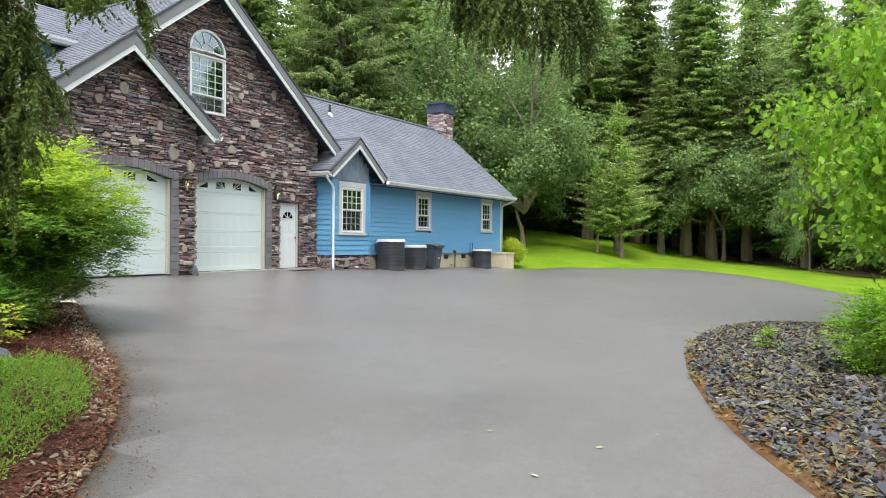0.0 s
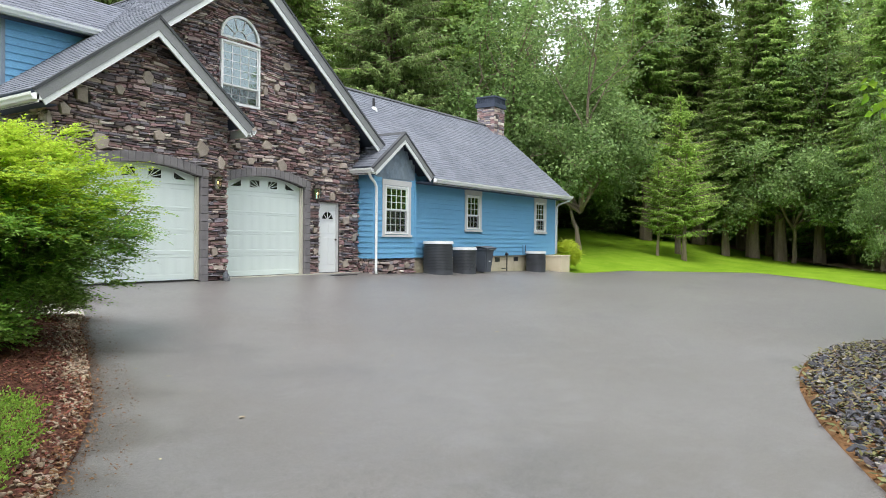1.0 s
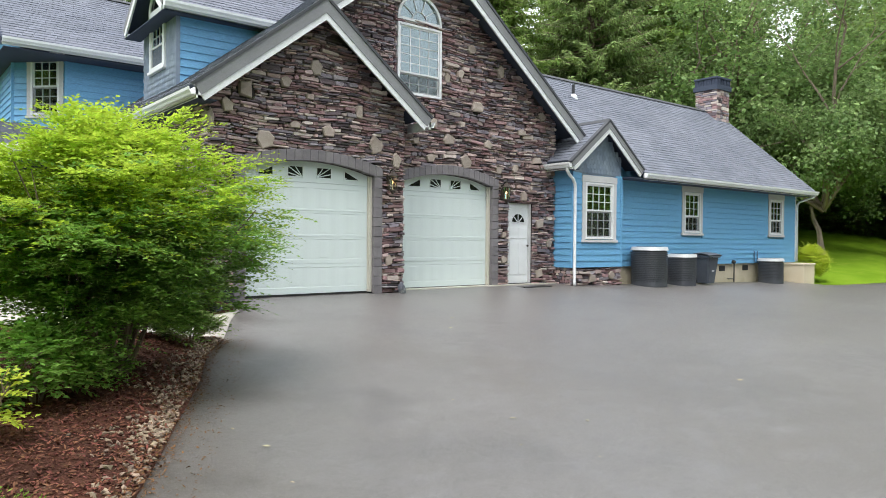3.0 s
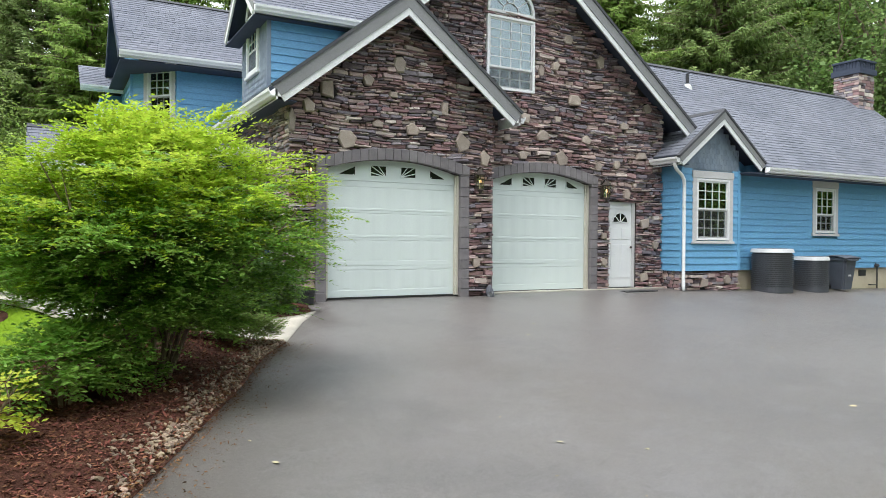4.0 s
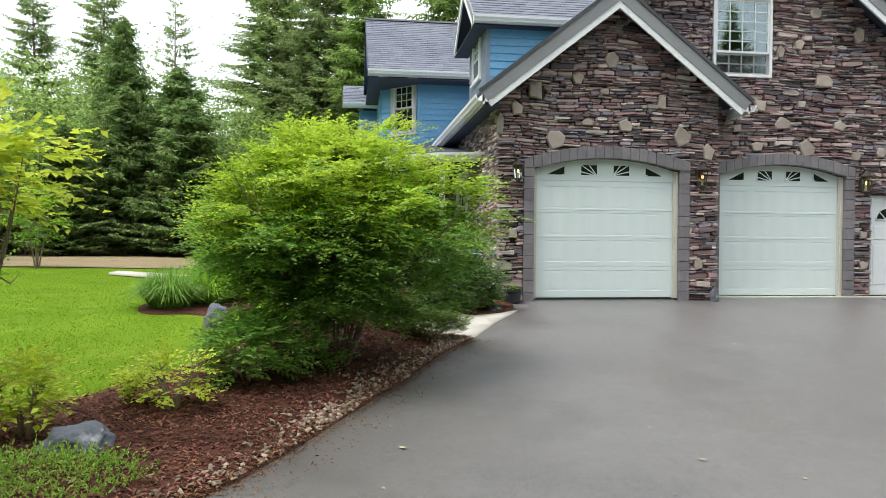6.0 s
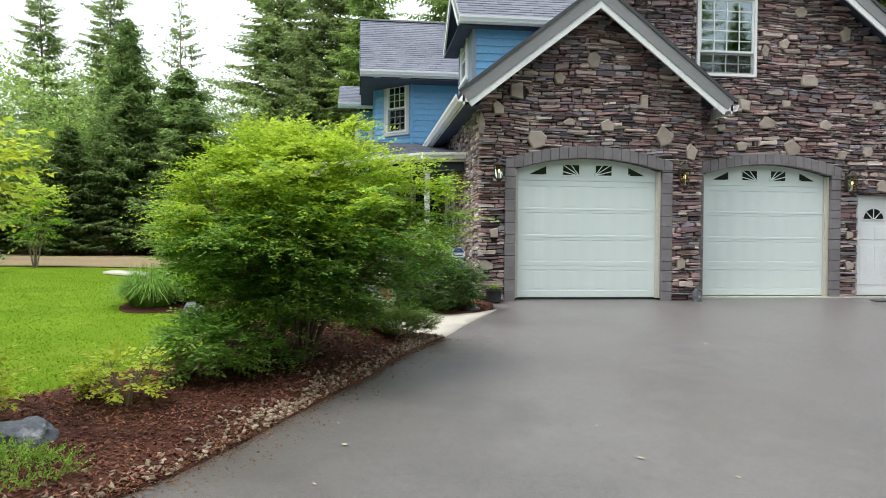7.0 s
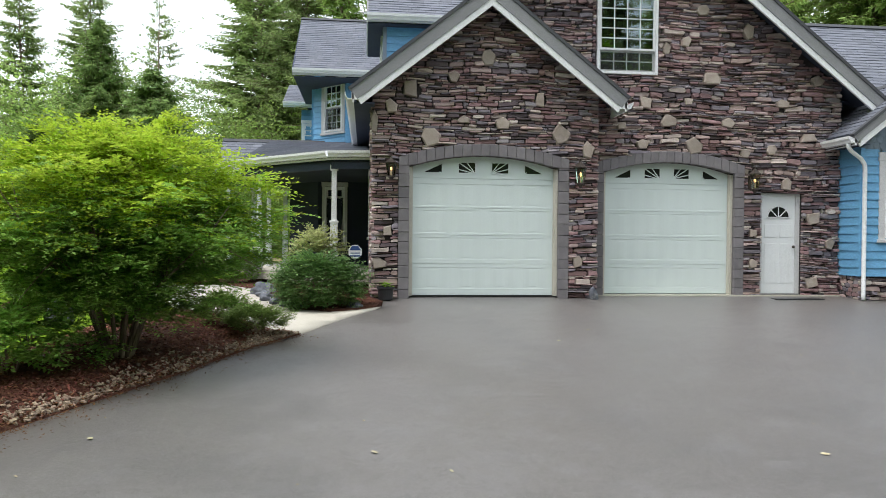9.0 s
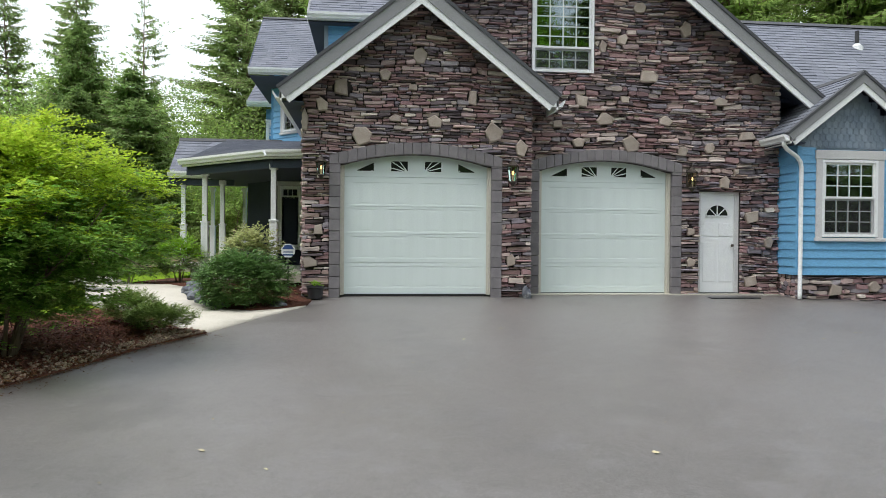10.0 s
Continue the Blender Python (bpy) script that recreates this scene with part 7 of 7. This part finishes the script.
def bough(tree, line, tassels, seed, reach=.5, thick=.03, start=.6):
    """A long bough along a polyline, with hanging tassels of needles; tassels: how many, reach: their length."""
    g = np.random.default_rng(seed)
    base = np.array(tree.matrix_basis.translation)
    pts = np.array(line) - base
    seg = np.r_[0, np.cumsum(np.linalg.norm(np.diff(pts, axis=0), axis=1))]
    bm = bmesh.new()
    tube(bm, [tuple(p) for p in pts], list(np.linspace(thick, .008, len(pts))), 6)
    sets = []
    hubs = [(seg[-1] * v, g.normal(0, .13, 3) * np.array([1, 1, .25]), g.uniform(.55, 1.25)) for v in np.linspace(start, 1.0, 24)]
    for _ in range(tassels):
        s, off, size = hubs[g.integers(0, len(hubs))]
        p = np.array([np.interp(s, seg, pts[:, k]) for k in range(3)])
        length = reach * size * g.uniform(.5, 1.15)
        n = max(12, int(length / .005))
        t = np.linspace(0, 1, n)
        way = unit(np.array([g.normal(0, .16), g.normal(0, .16), -1.0]))
        pos = p + (off + g.normal(0, .045, 3)) * t[:, None] ** .6 + way * (t * length)[:, None]
        d = unit(way * .8 + g.normal(0, .5, (n, 3)))
        ln = .05 * g.uniform(.7, 1.3, (n, 1)) * (1.15 - .6 * t[:, None])
        sets.append((pos, d * ln, unit(np.cross(d, g.normal(0, 1, (n, 3)))) * .015))
    b = part("bough", bm, M_BARK, tree)
    ob = new("needles", leaf_mesh("needles", sets, M_DARKFIR))
    ob.parent = b


bough(over, [(-15.0, -11.3, 4.6), (-10.6, -11.2, 3.9), (-9.2, -12.6, 3.25), (-8.64, -13.31, 2.98), (-8.39, -13.85, 2.95), (-8.28, -14.15, 2.84)], 300, 72, .60, .05, .88)
bough(over, [(-15.0, -11.3, 3.6), (-11.6, -10.6, 2.95), (-11.0, -11.5, 2.62), (-10.77, -11.67, 2.60), (-10.46, -11.88, 2.56)], 200, 73, .30, .045)
bough(over, [(-15.0, -11.3, 3.2), (-11.6, -10.6, 2.55), (-11.06, -11.38, 2.2), (-10.84, -11.45, 2.0)], 290, 74, .55, .04)
bough(over, [(-15.0, -11.3, 2.8), (-11.7, -10.5, 2.25), (-11.18, -11.27, 1.95), (-10.93, -11.44, 1.8)], 310, 75, .58, .035)
bough(over, [(-15.0, -11.3, 3.4), (-11.7, -10.7, 2.75), (-11.1, -11.45, 2.42), (-10.96, -11.58, 2.3)], 280, 76, .55, .04)
bough(over, [(-15.0, -11.3, 2.6), (-11.8, -10.5, 2.05), (-11.2, -11.35, 1.75), (-10.99, -11.52, 1.6)], 270, 77, .46, .03)
# crown high above, out of reach
crown = fir_parts(71, 10, 2.8, .0, M_DARKFIR)[1]
ob = new("crown", crown)
ob.parent = over
ob.matrix_basis = pose(0, 0, 6.0)
# two unseen firs added to block sky light and darken the driveway's start
for x, y, h in ((-19.5, -22.5, 17), (-10.5, -25.5, 18)):
    set_tree("fir", 1, x, y, h, 1.15)

maple_meshes = broad_parts(81, 11.0, 4.3, .13, M_MAPLE, 60000, .19, M_PALEBARK, clump=.40)
plant_tree("maple_tree", maple_meshes, (4.2, -19.2, gz(4.2, -19.2)), 40, (.72, 1.08), "maple with fresh light green leaves on the rock bed")

# ---- rocks, chips, gravel, litter ----
def scatter_mesh(name, shapes, places, material):
    """Many small solids in one mesh: shapes are meshes, places rows of (shape, matrix)."""
    verts, faces = [], []
    packs = []
    for me in shapes:
        v = np.array([tuple(p.co) for p in me.vertices])
        f = [tuple(p.vertices) for p in me.polygons]
        packs.append((v, f))
    for k, m in places:
        v, f = packs[k]
        a = np.array(m)
        w = v @ a[:3, :3].T + a[:3, 3]
        i = len(verts)
        verts.extend(w.tolist())
        faces.extend(tuple(q + i for q in face) for face in f)
    return mesh_of(name, verts, faces, material)


slates = [rock_mesh("rock", 100 + k, 11, .38) for k in range(10)]
pebbles = [rock_mesh("pebble", 200 + k, 10, .6, M_GRAVEL) for k in range(6)]
r = random.Random(5)
rock_bed = bpy.data.objects["rock_bed"]
near, rest = [], []
for _ in range(26000):
    x, y = r.uniform(-9, 4.2), r.uniform(-20, -13.4)
    if not inside(ISLAND, x, y) or rim(ISLAND, x, y) < .08 + .06 * math.sin(4 * x):
        continue
    if y < -17.2 and r.random() < .35:
        continue
    s = r.uniform(.026, .062) * (1.5 if r.random() < .12 else 1)
    m = pose(x, y, gz(x, y) + island_rise(x, y) + s * .15 + r.uniform(0, .045), r.gauss(0, 26), r.gauss(0, 26), r.uniform(0, 360)) @ Matrix.Diagonal((s * r.uniform(.8, 1.5), s, s * r.uniform(.8, 1.4), 1))
    (near if -6.5 < x < -2.5 and y > -15.6 and len(near) < 300 else rest).append((r.randrange(10), m))
for k, m in near:
    ob = new("rock", slates[k])
    ob.parent = rock_bed
    ob.matrix_basis = m
ob = new("rocks", scatter_mesh("rocks", slates, rest, M_SLATE))
ob.parent = rock_bed
tagged(ob, "heaped dark blue-grey slate pieces", kind="stuff")

bed = bpy.data.objects["planting_bed"]
places = []
for _ in range(1900):
    k = r.choice((2, 3, 5, 6, 7, 8, 8, 9, 9, 10, 10, 10, 11, 11, 11, 11))
    t = r.random()
    (x0, y0), (x1, y1) = LEFT_EDGE[k], LEFT_EDGE[k + 1]
    d = abs(r.gauss(0, .12 + .16 * (.5 + .5 * math.sin(3.3 * (k + t))))) + .01
    nx, ny = -(y1 - y0), x1 - x0
    q = math.hypot(nx, ny)
    x, y = x0 + (x1 - x0) * t + nx / q * d, y0 + (y1 - y0) * t + ny / q * d
    s = r.uniform(.010, .036)
    places.append((r.randrange(6), pose(x, y, gz(x, y) + bed_rise(x, y) + s * .3, r.uniform(-40, 40), r.uniform(-40, 40), r.uniform(0, 360)) @ Matrix.Diagonal((s * 1.3, s, s, 1))))
ob = new("gravel", scatter_mesh("gravel", pebbles, places, M_GRAVEL))
ob.parent = bed
tagged(ob, "tan river gravel along the asphalt's edge", kind="stuff")


def chips(parent, poly, rise, count, seed, size=(.02, .06), material=M_CHIP, name="mulch_chips", label="loose reddish bark chips", xr=None, yr=None):
    g = np.random.default_rng(seed)
    x0, x1 = xr or (min(p[0] for p in poly), max(p[0] for p in poly))
    y0, y1 = yr or (min(p[1] for p in poly), max(p[1] for p in poly))
    B, U, V = [], [], []
    while len(B) < count:
        x, y = g.uniform(x0, x1), g.uniform(y0, y1)
        if inside(poly, x, y):
            a, tilt = g.uniform(0, math.tau), g.normal(0, .3)
            ln = g.uniform(*size)
            B.append((x, y, gz(x, y) + rise(x, y) + .012))
            U.append((math.cos(a) * ln, math.sin(a) * ln, tilt * ln))
            w = ln * g.uniform(.2, .5)
            V.append((-math.sin(a) * w, math.cos(a) * w, g.normal(0, .35) * w))
    ob = new(name, leaf_mesh(name, [(np.array(B), np.array(U), np.array(V))], material, .1))
    ob.parent = parent
    return tagged(ob, label, kind="stuff")


chips(bed, BED, bed_rise, 42000, 91, xr=(-12, -5.9), yr=(-12, -2))
chips(rock_bed, ISLAND, island_rise, 9000, 92, (.03, .09), M_NEEDLE, "needle_litter", "dry orange-brown needles and twigs", yr=(-17.5, -13.3))
chips(rock_bed, ISLAND, lambda x, y: island_rise(x, y) + .045, 15000, 97, (.03, .11), M_TWIG, "twig_litter", "dry twigs and moss strewn over the slate", yr=(-18.5, -13.3))
chips(bpy.data.objects["entry_bed"], [(-4.8, -.5), (-4.6, -1.3), (-5.4, -1.9), (-6.3, -1.2), (-6.7, 0), (-5, 1)], lambda x, y: .05, 2500, 93)
EDGE_STRIP = LEFT_EDGE[2:12] + [(x - .38, y + .28) for x, y in LEFT_EDGE[11:1:-1]]
chips(bed, EDGE_STRIP, lambda x, y: .03, 7000, 94, (.02, .05), M_NEEDLE, "needle_litter", "dry needles and leaf litter along the edge")
for wide, count, seed in ((.10, 2200, 98), (.42, 1300, 99)):
    spill = LEFT_EDGE[2:13] + [(x + .8 * wide, y - .6 * wide) for x, y in LEFT_EDGE[12:1:-1]]
    chips(bpy.data.objects["pavement"], spill, lambda x, y: -.004, count, seed, (.012, .04), M_NEEDLE, "needle_litter", "dry needles and dirt spilt over the asphalt's edge")

# fallen leaves and specks on the asphalt
lit = random.Random(12)
spots = [(-1.26, -8.79), (-1.48, -3.53), (3.04, -4.5), (3.88, -4.01), (-4.74, -8.4), (-2.14, -4.3), (-7.03, -7.91), (2.4, -8.19), (3.95, -4.04), (-7.56, -9.81), (-7.75, -13.12), (-7.61, -14.08), (-8.58, -13.91), (-7.95, -13.0)]
spots += [(lit.uniform(-11, 6), lit.uniform(-14.5, -1)) for _ in range(60)]
M_LITTER = surface("dry_leaf", (0.42, 0.36, 0.22), (0.5, 0.46, 0.34), 8.0, 60.0, 0.9, 0.2, 0.003, 0.4, 0.03)
for k, (x, y) in enumerate(spots):
    if not inside(ASPHALT, x, y) or inside(ISLAND, x, y) or inside(BED, x, y):
        continue
    s = lit.uniform(.03, .05) if k < 14 else lit.uniform(.008, .022)
    bm = bmesh.new()
    n = 7
    ringv = [bm.verts.new((s * math.cos(j * math.tau / n) * lit.uniform(.6, 1.1), .6 * s * math.sin(j * math.tau / n) * lit.uniform(.6, 1.1), lit.uniform(0.001, .012))) for j in range(n)]
    c = bm.verts.new((0, 0, .014))
    for j in range(n):
        bm.faces.new((ringv[j], ringv[(j + 1) % n], c))
    ob = part("fallen_leaf", bm, M_LITTER)
    ob.matrix_basis = pose(x, y, gz(x, y) + .004, 0, 0, lit.uniform(0, 360))
    tagged(ob, "small dry pale leaf lying on the asphalt", "leaf", "leaves on the driveway")

# lawn blades near the bed
g = np.random.default_rng(95)
n = 90000
az = g.uniform(0, math.tau, n)
P = np.stack([g.uniform(-18, -8.6, n), -8 + 19 * g.uniform(0, 1, n) ** 1.5], 1)
keep_ = [k for k in range(n) if not inside(BED, *P[k]) and not inside(PATH_CONCRETE, *P[k]) and not inside(GRASS_BED, *P[k]) and P[k][0] < -8.7 - .12 * (P[k][1] + 4)]
P, az = P[keep_], az[keep_]
n = len(P)
B = np.column_stack([P, [gz(*p) - .065 for p in P]])
U = np.column_stack([np.cos(az) * .018, np.sin(az) * .018, g.uniform(.012, .028, n)])
V = np.column_stack([-np.sin(az), np.cos(az), np.zeros(n)]) * g.uniform(.012, .022, (n, 1))
tagged(new("grass", leaf_mesh("grass", [(B, U, V)], M_BLADE)), "short green lawn grass beside the bed", "grass", kind="stuff")

# ---- stones of the walls ----
def stone_piece(x0, x1, z0, z1, y, depth, r):
    """A rough ledge stone with its face at y - depth: an uneven outline and a chamfered face."""
    w, h = x1 - x0, z1 - z0
    c = min(.006, .14 * h)
    j = lambda s: r.uniform(-s, s)
    bow = .16 * h
    end0, end1 = r.uniform(0, .35) * h, r.uniform(0, .35) * h
    ring0 = [(x0 + end0, z0 + j(bow)), (x0 + w * r.uniform(.3, .7), z0 + j(bow)), (x1 - end1, z0 + j(bow)), (x1, z0 + h * r.uniform(.3, .7)),
             (x1 - r.uniform(0, .35) * h, z1 + j(bow)), (x0 + w * r.uniform(.3, .7), z1 + j(bow)), (x0 + r.uniform(0, .35) * h, z1 + j(bow)), (x0, z0 + h * r.uniform(.3, .7))]
    xm, zm = (x0 + x1) / 2, (z0 + z1) / 2
    wave = lambda x, z: .022 * math.sin(1.9 * x + 1.3 * z) + .010 * math.sin(5.3 * x - 2.1 * z)
    v = [(x, y + .06, z + wave(x, z)) for x, z in ring0] + [(x, y - depth + .016, z + wave(x, z)) for x, z in ring0]
    for x, z in ring0:
        sx = max(-c * 1.6, min(c * 1.6, xm - x))
        v.append((x + sx, y - depth + j(.007), z + max(-c, min(c, zm - z)) + wave(x, z)))
    f = [tuple(range(16, 24))]
    for a in (0, 8):
        for k in range(8):
            f.append((a + k, a + (k + 1) % 8, a + 8 + (k + 1) % 8, a + 8 + k))
    return v, f


def feature_piece(x, z, w, h, y, r):
    """A larger irregular field stone."""
    n = r.choice((4, 4, 5, 5, 6))
    a0 = {4: math.pi / 4, 5: .3, 6: .1, 7: 0.2}[n]
    ring0 = []
    for k in range(n):
        a = a0 + k * math.tau / n + r.uniform(-.35, .35)
        ring0.append((x + .6 * w * math.cos(a) * r.uniform(.85, 1.1), z + .6 * h * math.sin(a) * r.uniform(.85, 1.1)))
    v, f = [], []
    for inset, yy in ((1.0, y + .05), (1.0, y - .03), (.86, y - .05)):
        for px_, pz_ in ring0:
            v.append((x + (px_ - x) * inset, yy + r.uniform(-.005, .005), z + (pz_ - z) * inset))
    for b in (0, n):
        for k in range(n):
            f.append((b + k, b + (k + 1) % n, b + n + (k + 1) % n, b + n + k))
    f.append(tuple(range(2 * n, 3 * n)))
    return v, f


def stone_wall(wall, y, x0, x1, z0, top, holes, features, seed, pick, low=None):
    """Covers a wall with coursed ledge stones. holes(z): spans left open; pick(x, z): stones that are objects of their own."""
    r = random.Random(seed)
    verts, faces, singles = [], [], []
    for fx, fz, fw, fh in features:
        v, f = feature_piece(fx, fz, fw, fh, y, r)
        me = mesh_of("field_stone", v, f, M_TANSTONE)
        ob = new("field_stone", me)
        ob.parent = wall
        tagged(ob, "large tan field stone set in the wall")
    z = z0
    zmax = max(top(x0 + (x1 - x0) * k / 40) for k in range(41))
    while z < zmax:
        h = r.choice((.024, .029, .034, .039, .045, .05, .056, .063, .075, .095))
        zm = z + h / 2
        spans = [(x0, x1)]
        for a, b in holes(zm):
            spans = [q for s in spans for q in ((s[0], min(s[1], a)), (max(s[0], b), s[1])) if q[1] - q[0] > .02]
        for fx, fz, fw, fh in features:
            e = 1 - ((zm - fz) / (.55 * fh)) ** 2
            if e > 0:
                a, b = fx - .5 * fw * math.sqrt(e), fx + .5 * fw * math.sqrt(e)
                spans = [q for s in spans for q in ((s[0], min(s[1], a)), (max(s[0], b), s[1])) if q[1] - q[0] > .02]
        for a, b in spans:
            u = a
            while u < b - .015:
                w = r.uniform(.08, .42) * (1.1 if h > .06 else .9)
                u1 = b if b - u - w < .09 else u + w
                mid = (u + u1) / 2
                if zm < top(mid) - .02:
                    g2 = r.uniform(.002, .009)
                    hh = h * (r.uniform(.82, 1.0) if r.random() < .3 else 1)
                    v, f = stone_piece(u + g2, u1 - g2, z + .0045, z + hh - .0045, y, r.uniform(-.03, .062), r)
                    if pick(mid, zm) and len(singles) < 300:
                        singles.append((v, f))
                    else:
                        i = len(verts)
                        verts.extend(v)
                        faces.extend(tuple(q + i for q in face) for face in f)
                u = u1
        z += h
    for v, f in singles:
        ob = new("stone", mesh_of("stone", v, f, M_STONE))
        ob.parent = wall
    if verts:
        ob = new("stones", mesh_of("stones", verts, faces, M_STONE))
        ob.parent = wall
        tagged(ob, "stacked dark brown and grey ledge stones", kind="stuff")


def door_hole(span):
    wide = grown(span, .20)
    def f(z):
        s = arch_x(wide, z, ARCH_SIDE + .17, ARCH_TOP + .21)
        return [s] if s else []
    return f


def window_hole(z):
    if WIN_ARCH[2] - .02 < z < 6.10:
        return [(WIN_ARCH[0] - .01, WIN_ARCH[1] + .01)]
    if 6.15 < z < 6.80:
        w = .64 * math.sqrt(max(0, 1 - ((z - 6.2) / .6) ** 2))
        return [(WIN_MID - w, WIN_MID + w)]
    return []


F_SMALL = [(-4.665, 3.28, 0.11, 0.42), (-3.97, 3.94, 0.37, 0.32), (-3.17, 4.2, 0.22, 0.19), (-2.49, 4.58, 0.24, 0.3), (-2.62, 3.98, 0.19, 0.13), (-1.47, 3.8, 0.24, 0.26), (-2.21, 3.32, 0.28, 0.22), (-2.97, 3.38, 0.24, 0.15), (-3.61, 3.04, 0.35, 0.32), (-1.06, 3.15, 0.32, 0.35), (-4.35, 3.61, 0.22, 0.28), (-0.5, 2.86, 0.22, 0.3), (-0.70, 0.67, 0.19, 0.22), (-4.56, 0.64, 0.26, 0.24), (-4.40, 1.23, 0.17, 0.24)]
F_MAIN = [(2.2, 4.42, 0.36, 0.29), (0.81, 3.91, 0.27, 0.27), (1.7, 3.95, 0.22, 0.16), (1.29, 3.53, 0.31, 0.25), (2.57, 3.53, 0.29, 0.18), (3.75, 3.95, 0.27, 0.2), (0.75, 3.06, 0.29, 0.18), (1.85, 3.04, 0.34, 0.31), (2.99, 5.42, 0.25, 0.29), (3.52, 3.01, 0.22, 0.2), (2.94, 2.92, 0.2, 0.2), (1.65, 5.17, 0.22, 0.2), (0.31, 3.42, 0.18, 0.2), (4.34, 3.25, 0.4, 0.18), (4.51, 4.46, 0.27, 0.22), (4.84, 1.06, 0.22, 0.22), (4.47, 1.61, 0.34, 0.27), (4.45, 0.26, 0.29, 0.27), (3.86, 2.28, 0.2, 0.25), (3.14, 1.28, 0.16, 0.2), (3.14, 0.64, 0.18, 0.2), (2.0, 5.82, 0.25, 0.2), (1.25, 5.0, 0.16, 0.24)]
stone_wall(wall_small, WALL_G, -4.72, -0.29, -.12, lambda x: small_roof(x) - .16, door_hole(D1), F_SMALL, 301, lambda x, z: z > 2.75 and -3.6 < x < -1.4)
main_hole = door_hole(D2)
stone_wall(wall_main, WALL_M, -0.31, 5.06, -.12, lambda x: main_roof(x) - .16 if x > -.3 else 3.7, lambda z: main_hole(z) + ([(MAN[0] - .01, MAN[1] + .01)] if z < MAN[2] + .01 else []) + window_hole(z), F_MAIN, 302, lambda x, z: x > 2.9 and z < 3.2)
stone_wall(wall_main, WALL_M, -3.6, -0.31, 4.0, lambda x: main_roof(x) - .16, lambda z: window_hole(z) + [(G_APEX - (small_roof(G_APEX) - z) / PITCH, G_APEX + (small_roof(G_APEX) - z) / PITCH)] if z < small_roof(G_APEX) else window_hole(z), [], 303, lambda x, z: False)
stone_wall(bay_base, BAY_Y, BAY_X0 + .02, BAY_X1, -.25, lambda x: .44, lambda z: [], [(5.9, .1, .28, .26), (6.75, .18, .24, .2)], 304, lambda x, z: True)


def side_stones():
    """Stones on the garage's side wall, which faces west."""
    holder = bpy.data.objects["wall_garage_side"]
    r = random.Random(305)
    verts, faces = [], []
    z = -.12
    while z < 3.56:
        h = r.choice((.045, .055, .065, .08))
        u = WALL_G
        while u < 5.0:
            w = r.uniform(.1, .42)
            u1 = u + w
            if not (2.95 < (u + u1) / 2 < 4.6 and 1.05 < z < 2.8):
                v, f = stone_piece(u + .005, u1 - .005, z + .004, z + h - .004, 0, r.uniform(-.012, .035), r)
                i = len(verts)
                verts.extend((LEFT_X + b, a, c) for a, b, c in v)
                faces.extend(tuple(q + i for q in face)[::-1] for face in f)
            u = u1
        z += h
    ob = new("stones", mesh_of("stones", verts, faces, M_STONE))
    ob.parent = holder
    tagged(ob, "stacked dark brown and grey ledge stones", kind="stuff")


side_stones()
for z0 in (-.24, -.15, -.07, .02, .10, .19, .26, .34):
    u = BAY_Y + .02
    while u < .02:
        u1 = u + r.uniform(.1, .26)
        v, f = stone_piece(u + .004, u1 - .004, z0 + .004, z0 + .082, 0, r.uniform(.0, .035), r)
        ob = new("stone", mesh_of("stone", [(BAY_X0 + .06 + b, a, c) for a, b, c in v], [q[::-1] for q in f], M_STONE))
        ob.parent = bay_base
        u = u1


def surround(number, span, y):
    """Grey trim blocks up both sides of a garage opening and round its arch."""
    frame_ = thing("door_surround_%d" % number, ((span[0] + span[1]) / 2, y, 0), "grey block surround with an arched top round the garage door", "door surround", kind="structure")
    cx_ = (span[0] + span[1]) / 2
    r = random.Random(400 + number)
    wide = .205
    for x, s in ((span[0], -1), (span[1], 1)):
        z = -.08
        while z < ARCH_SIDE - .02:
            h = min(r.uniform(.17, .24), ARCH_SIDE + .06 - z)
            a, b = sorted((x, x + s * wide))
            part("block", boxed(a - cx_, b - cx_, -.035 + r.uniform(-.004, .004), .16, z + .004, z + h - .004, bevel=.008), M_BLOCK, frame_)
            z += h
    n = 19
    big = grown(span, wide)
    for k in range(n):
        t0, t1 = k / n, (k + 1) / n
        xa, xb = big[0] + (big[1] - big[0]) * t0 + .0025, big[0] + (big[1] - big[0]) * t1 - .0025
        ia, ib = min(max(xa, span[0]), span[1]), min(max(xb, span[0]), span[1])
        low_a = arch_z(span, ia) if span[0] < xa < span[1] else ARCH_SIDE + .02
        low_b = arch_z(span, ib) if span[0] < xb < span[1] else ARCH_SIDE + .02
        up_a, up_b = arch_z(big, xa, ARCH_SIDE + .185, ARCH_TOP + .225), arch_z(big, xb, ARCH_SIDE + .185, ARCH_TOP + .225)
        d = -.045 + r.uniform(-.005, .005)
        bm = prism(bmesh.new(), [(xa - cx_, d, low_a), (xb - cx_, d, low_b), (xb - cx_, d, up_b), (xa - cx_, d, up_a)], (0, .2, 0))
        bmesh.ops.bevel(bm, geom=bm.edges[:], offset=.007, segments=1, affect="EDGES")
        part("arch_block", bm, M_BLOCK, frame_)


surround(1, D1, WALL_G)
surround(2, D2, WALL_M)
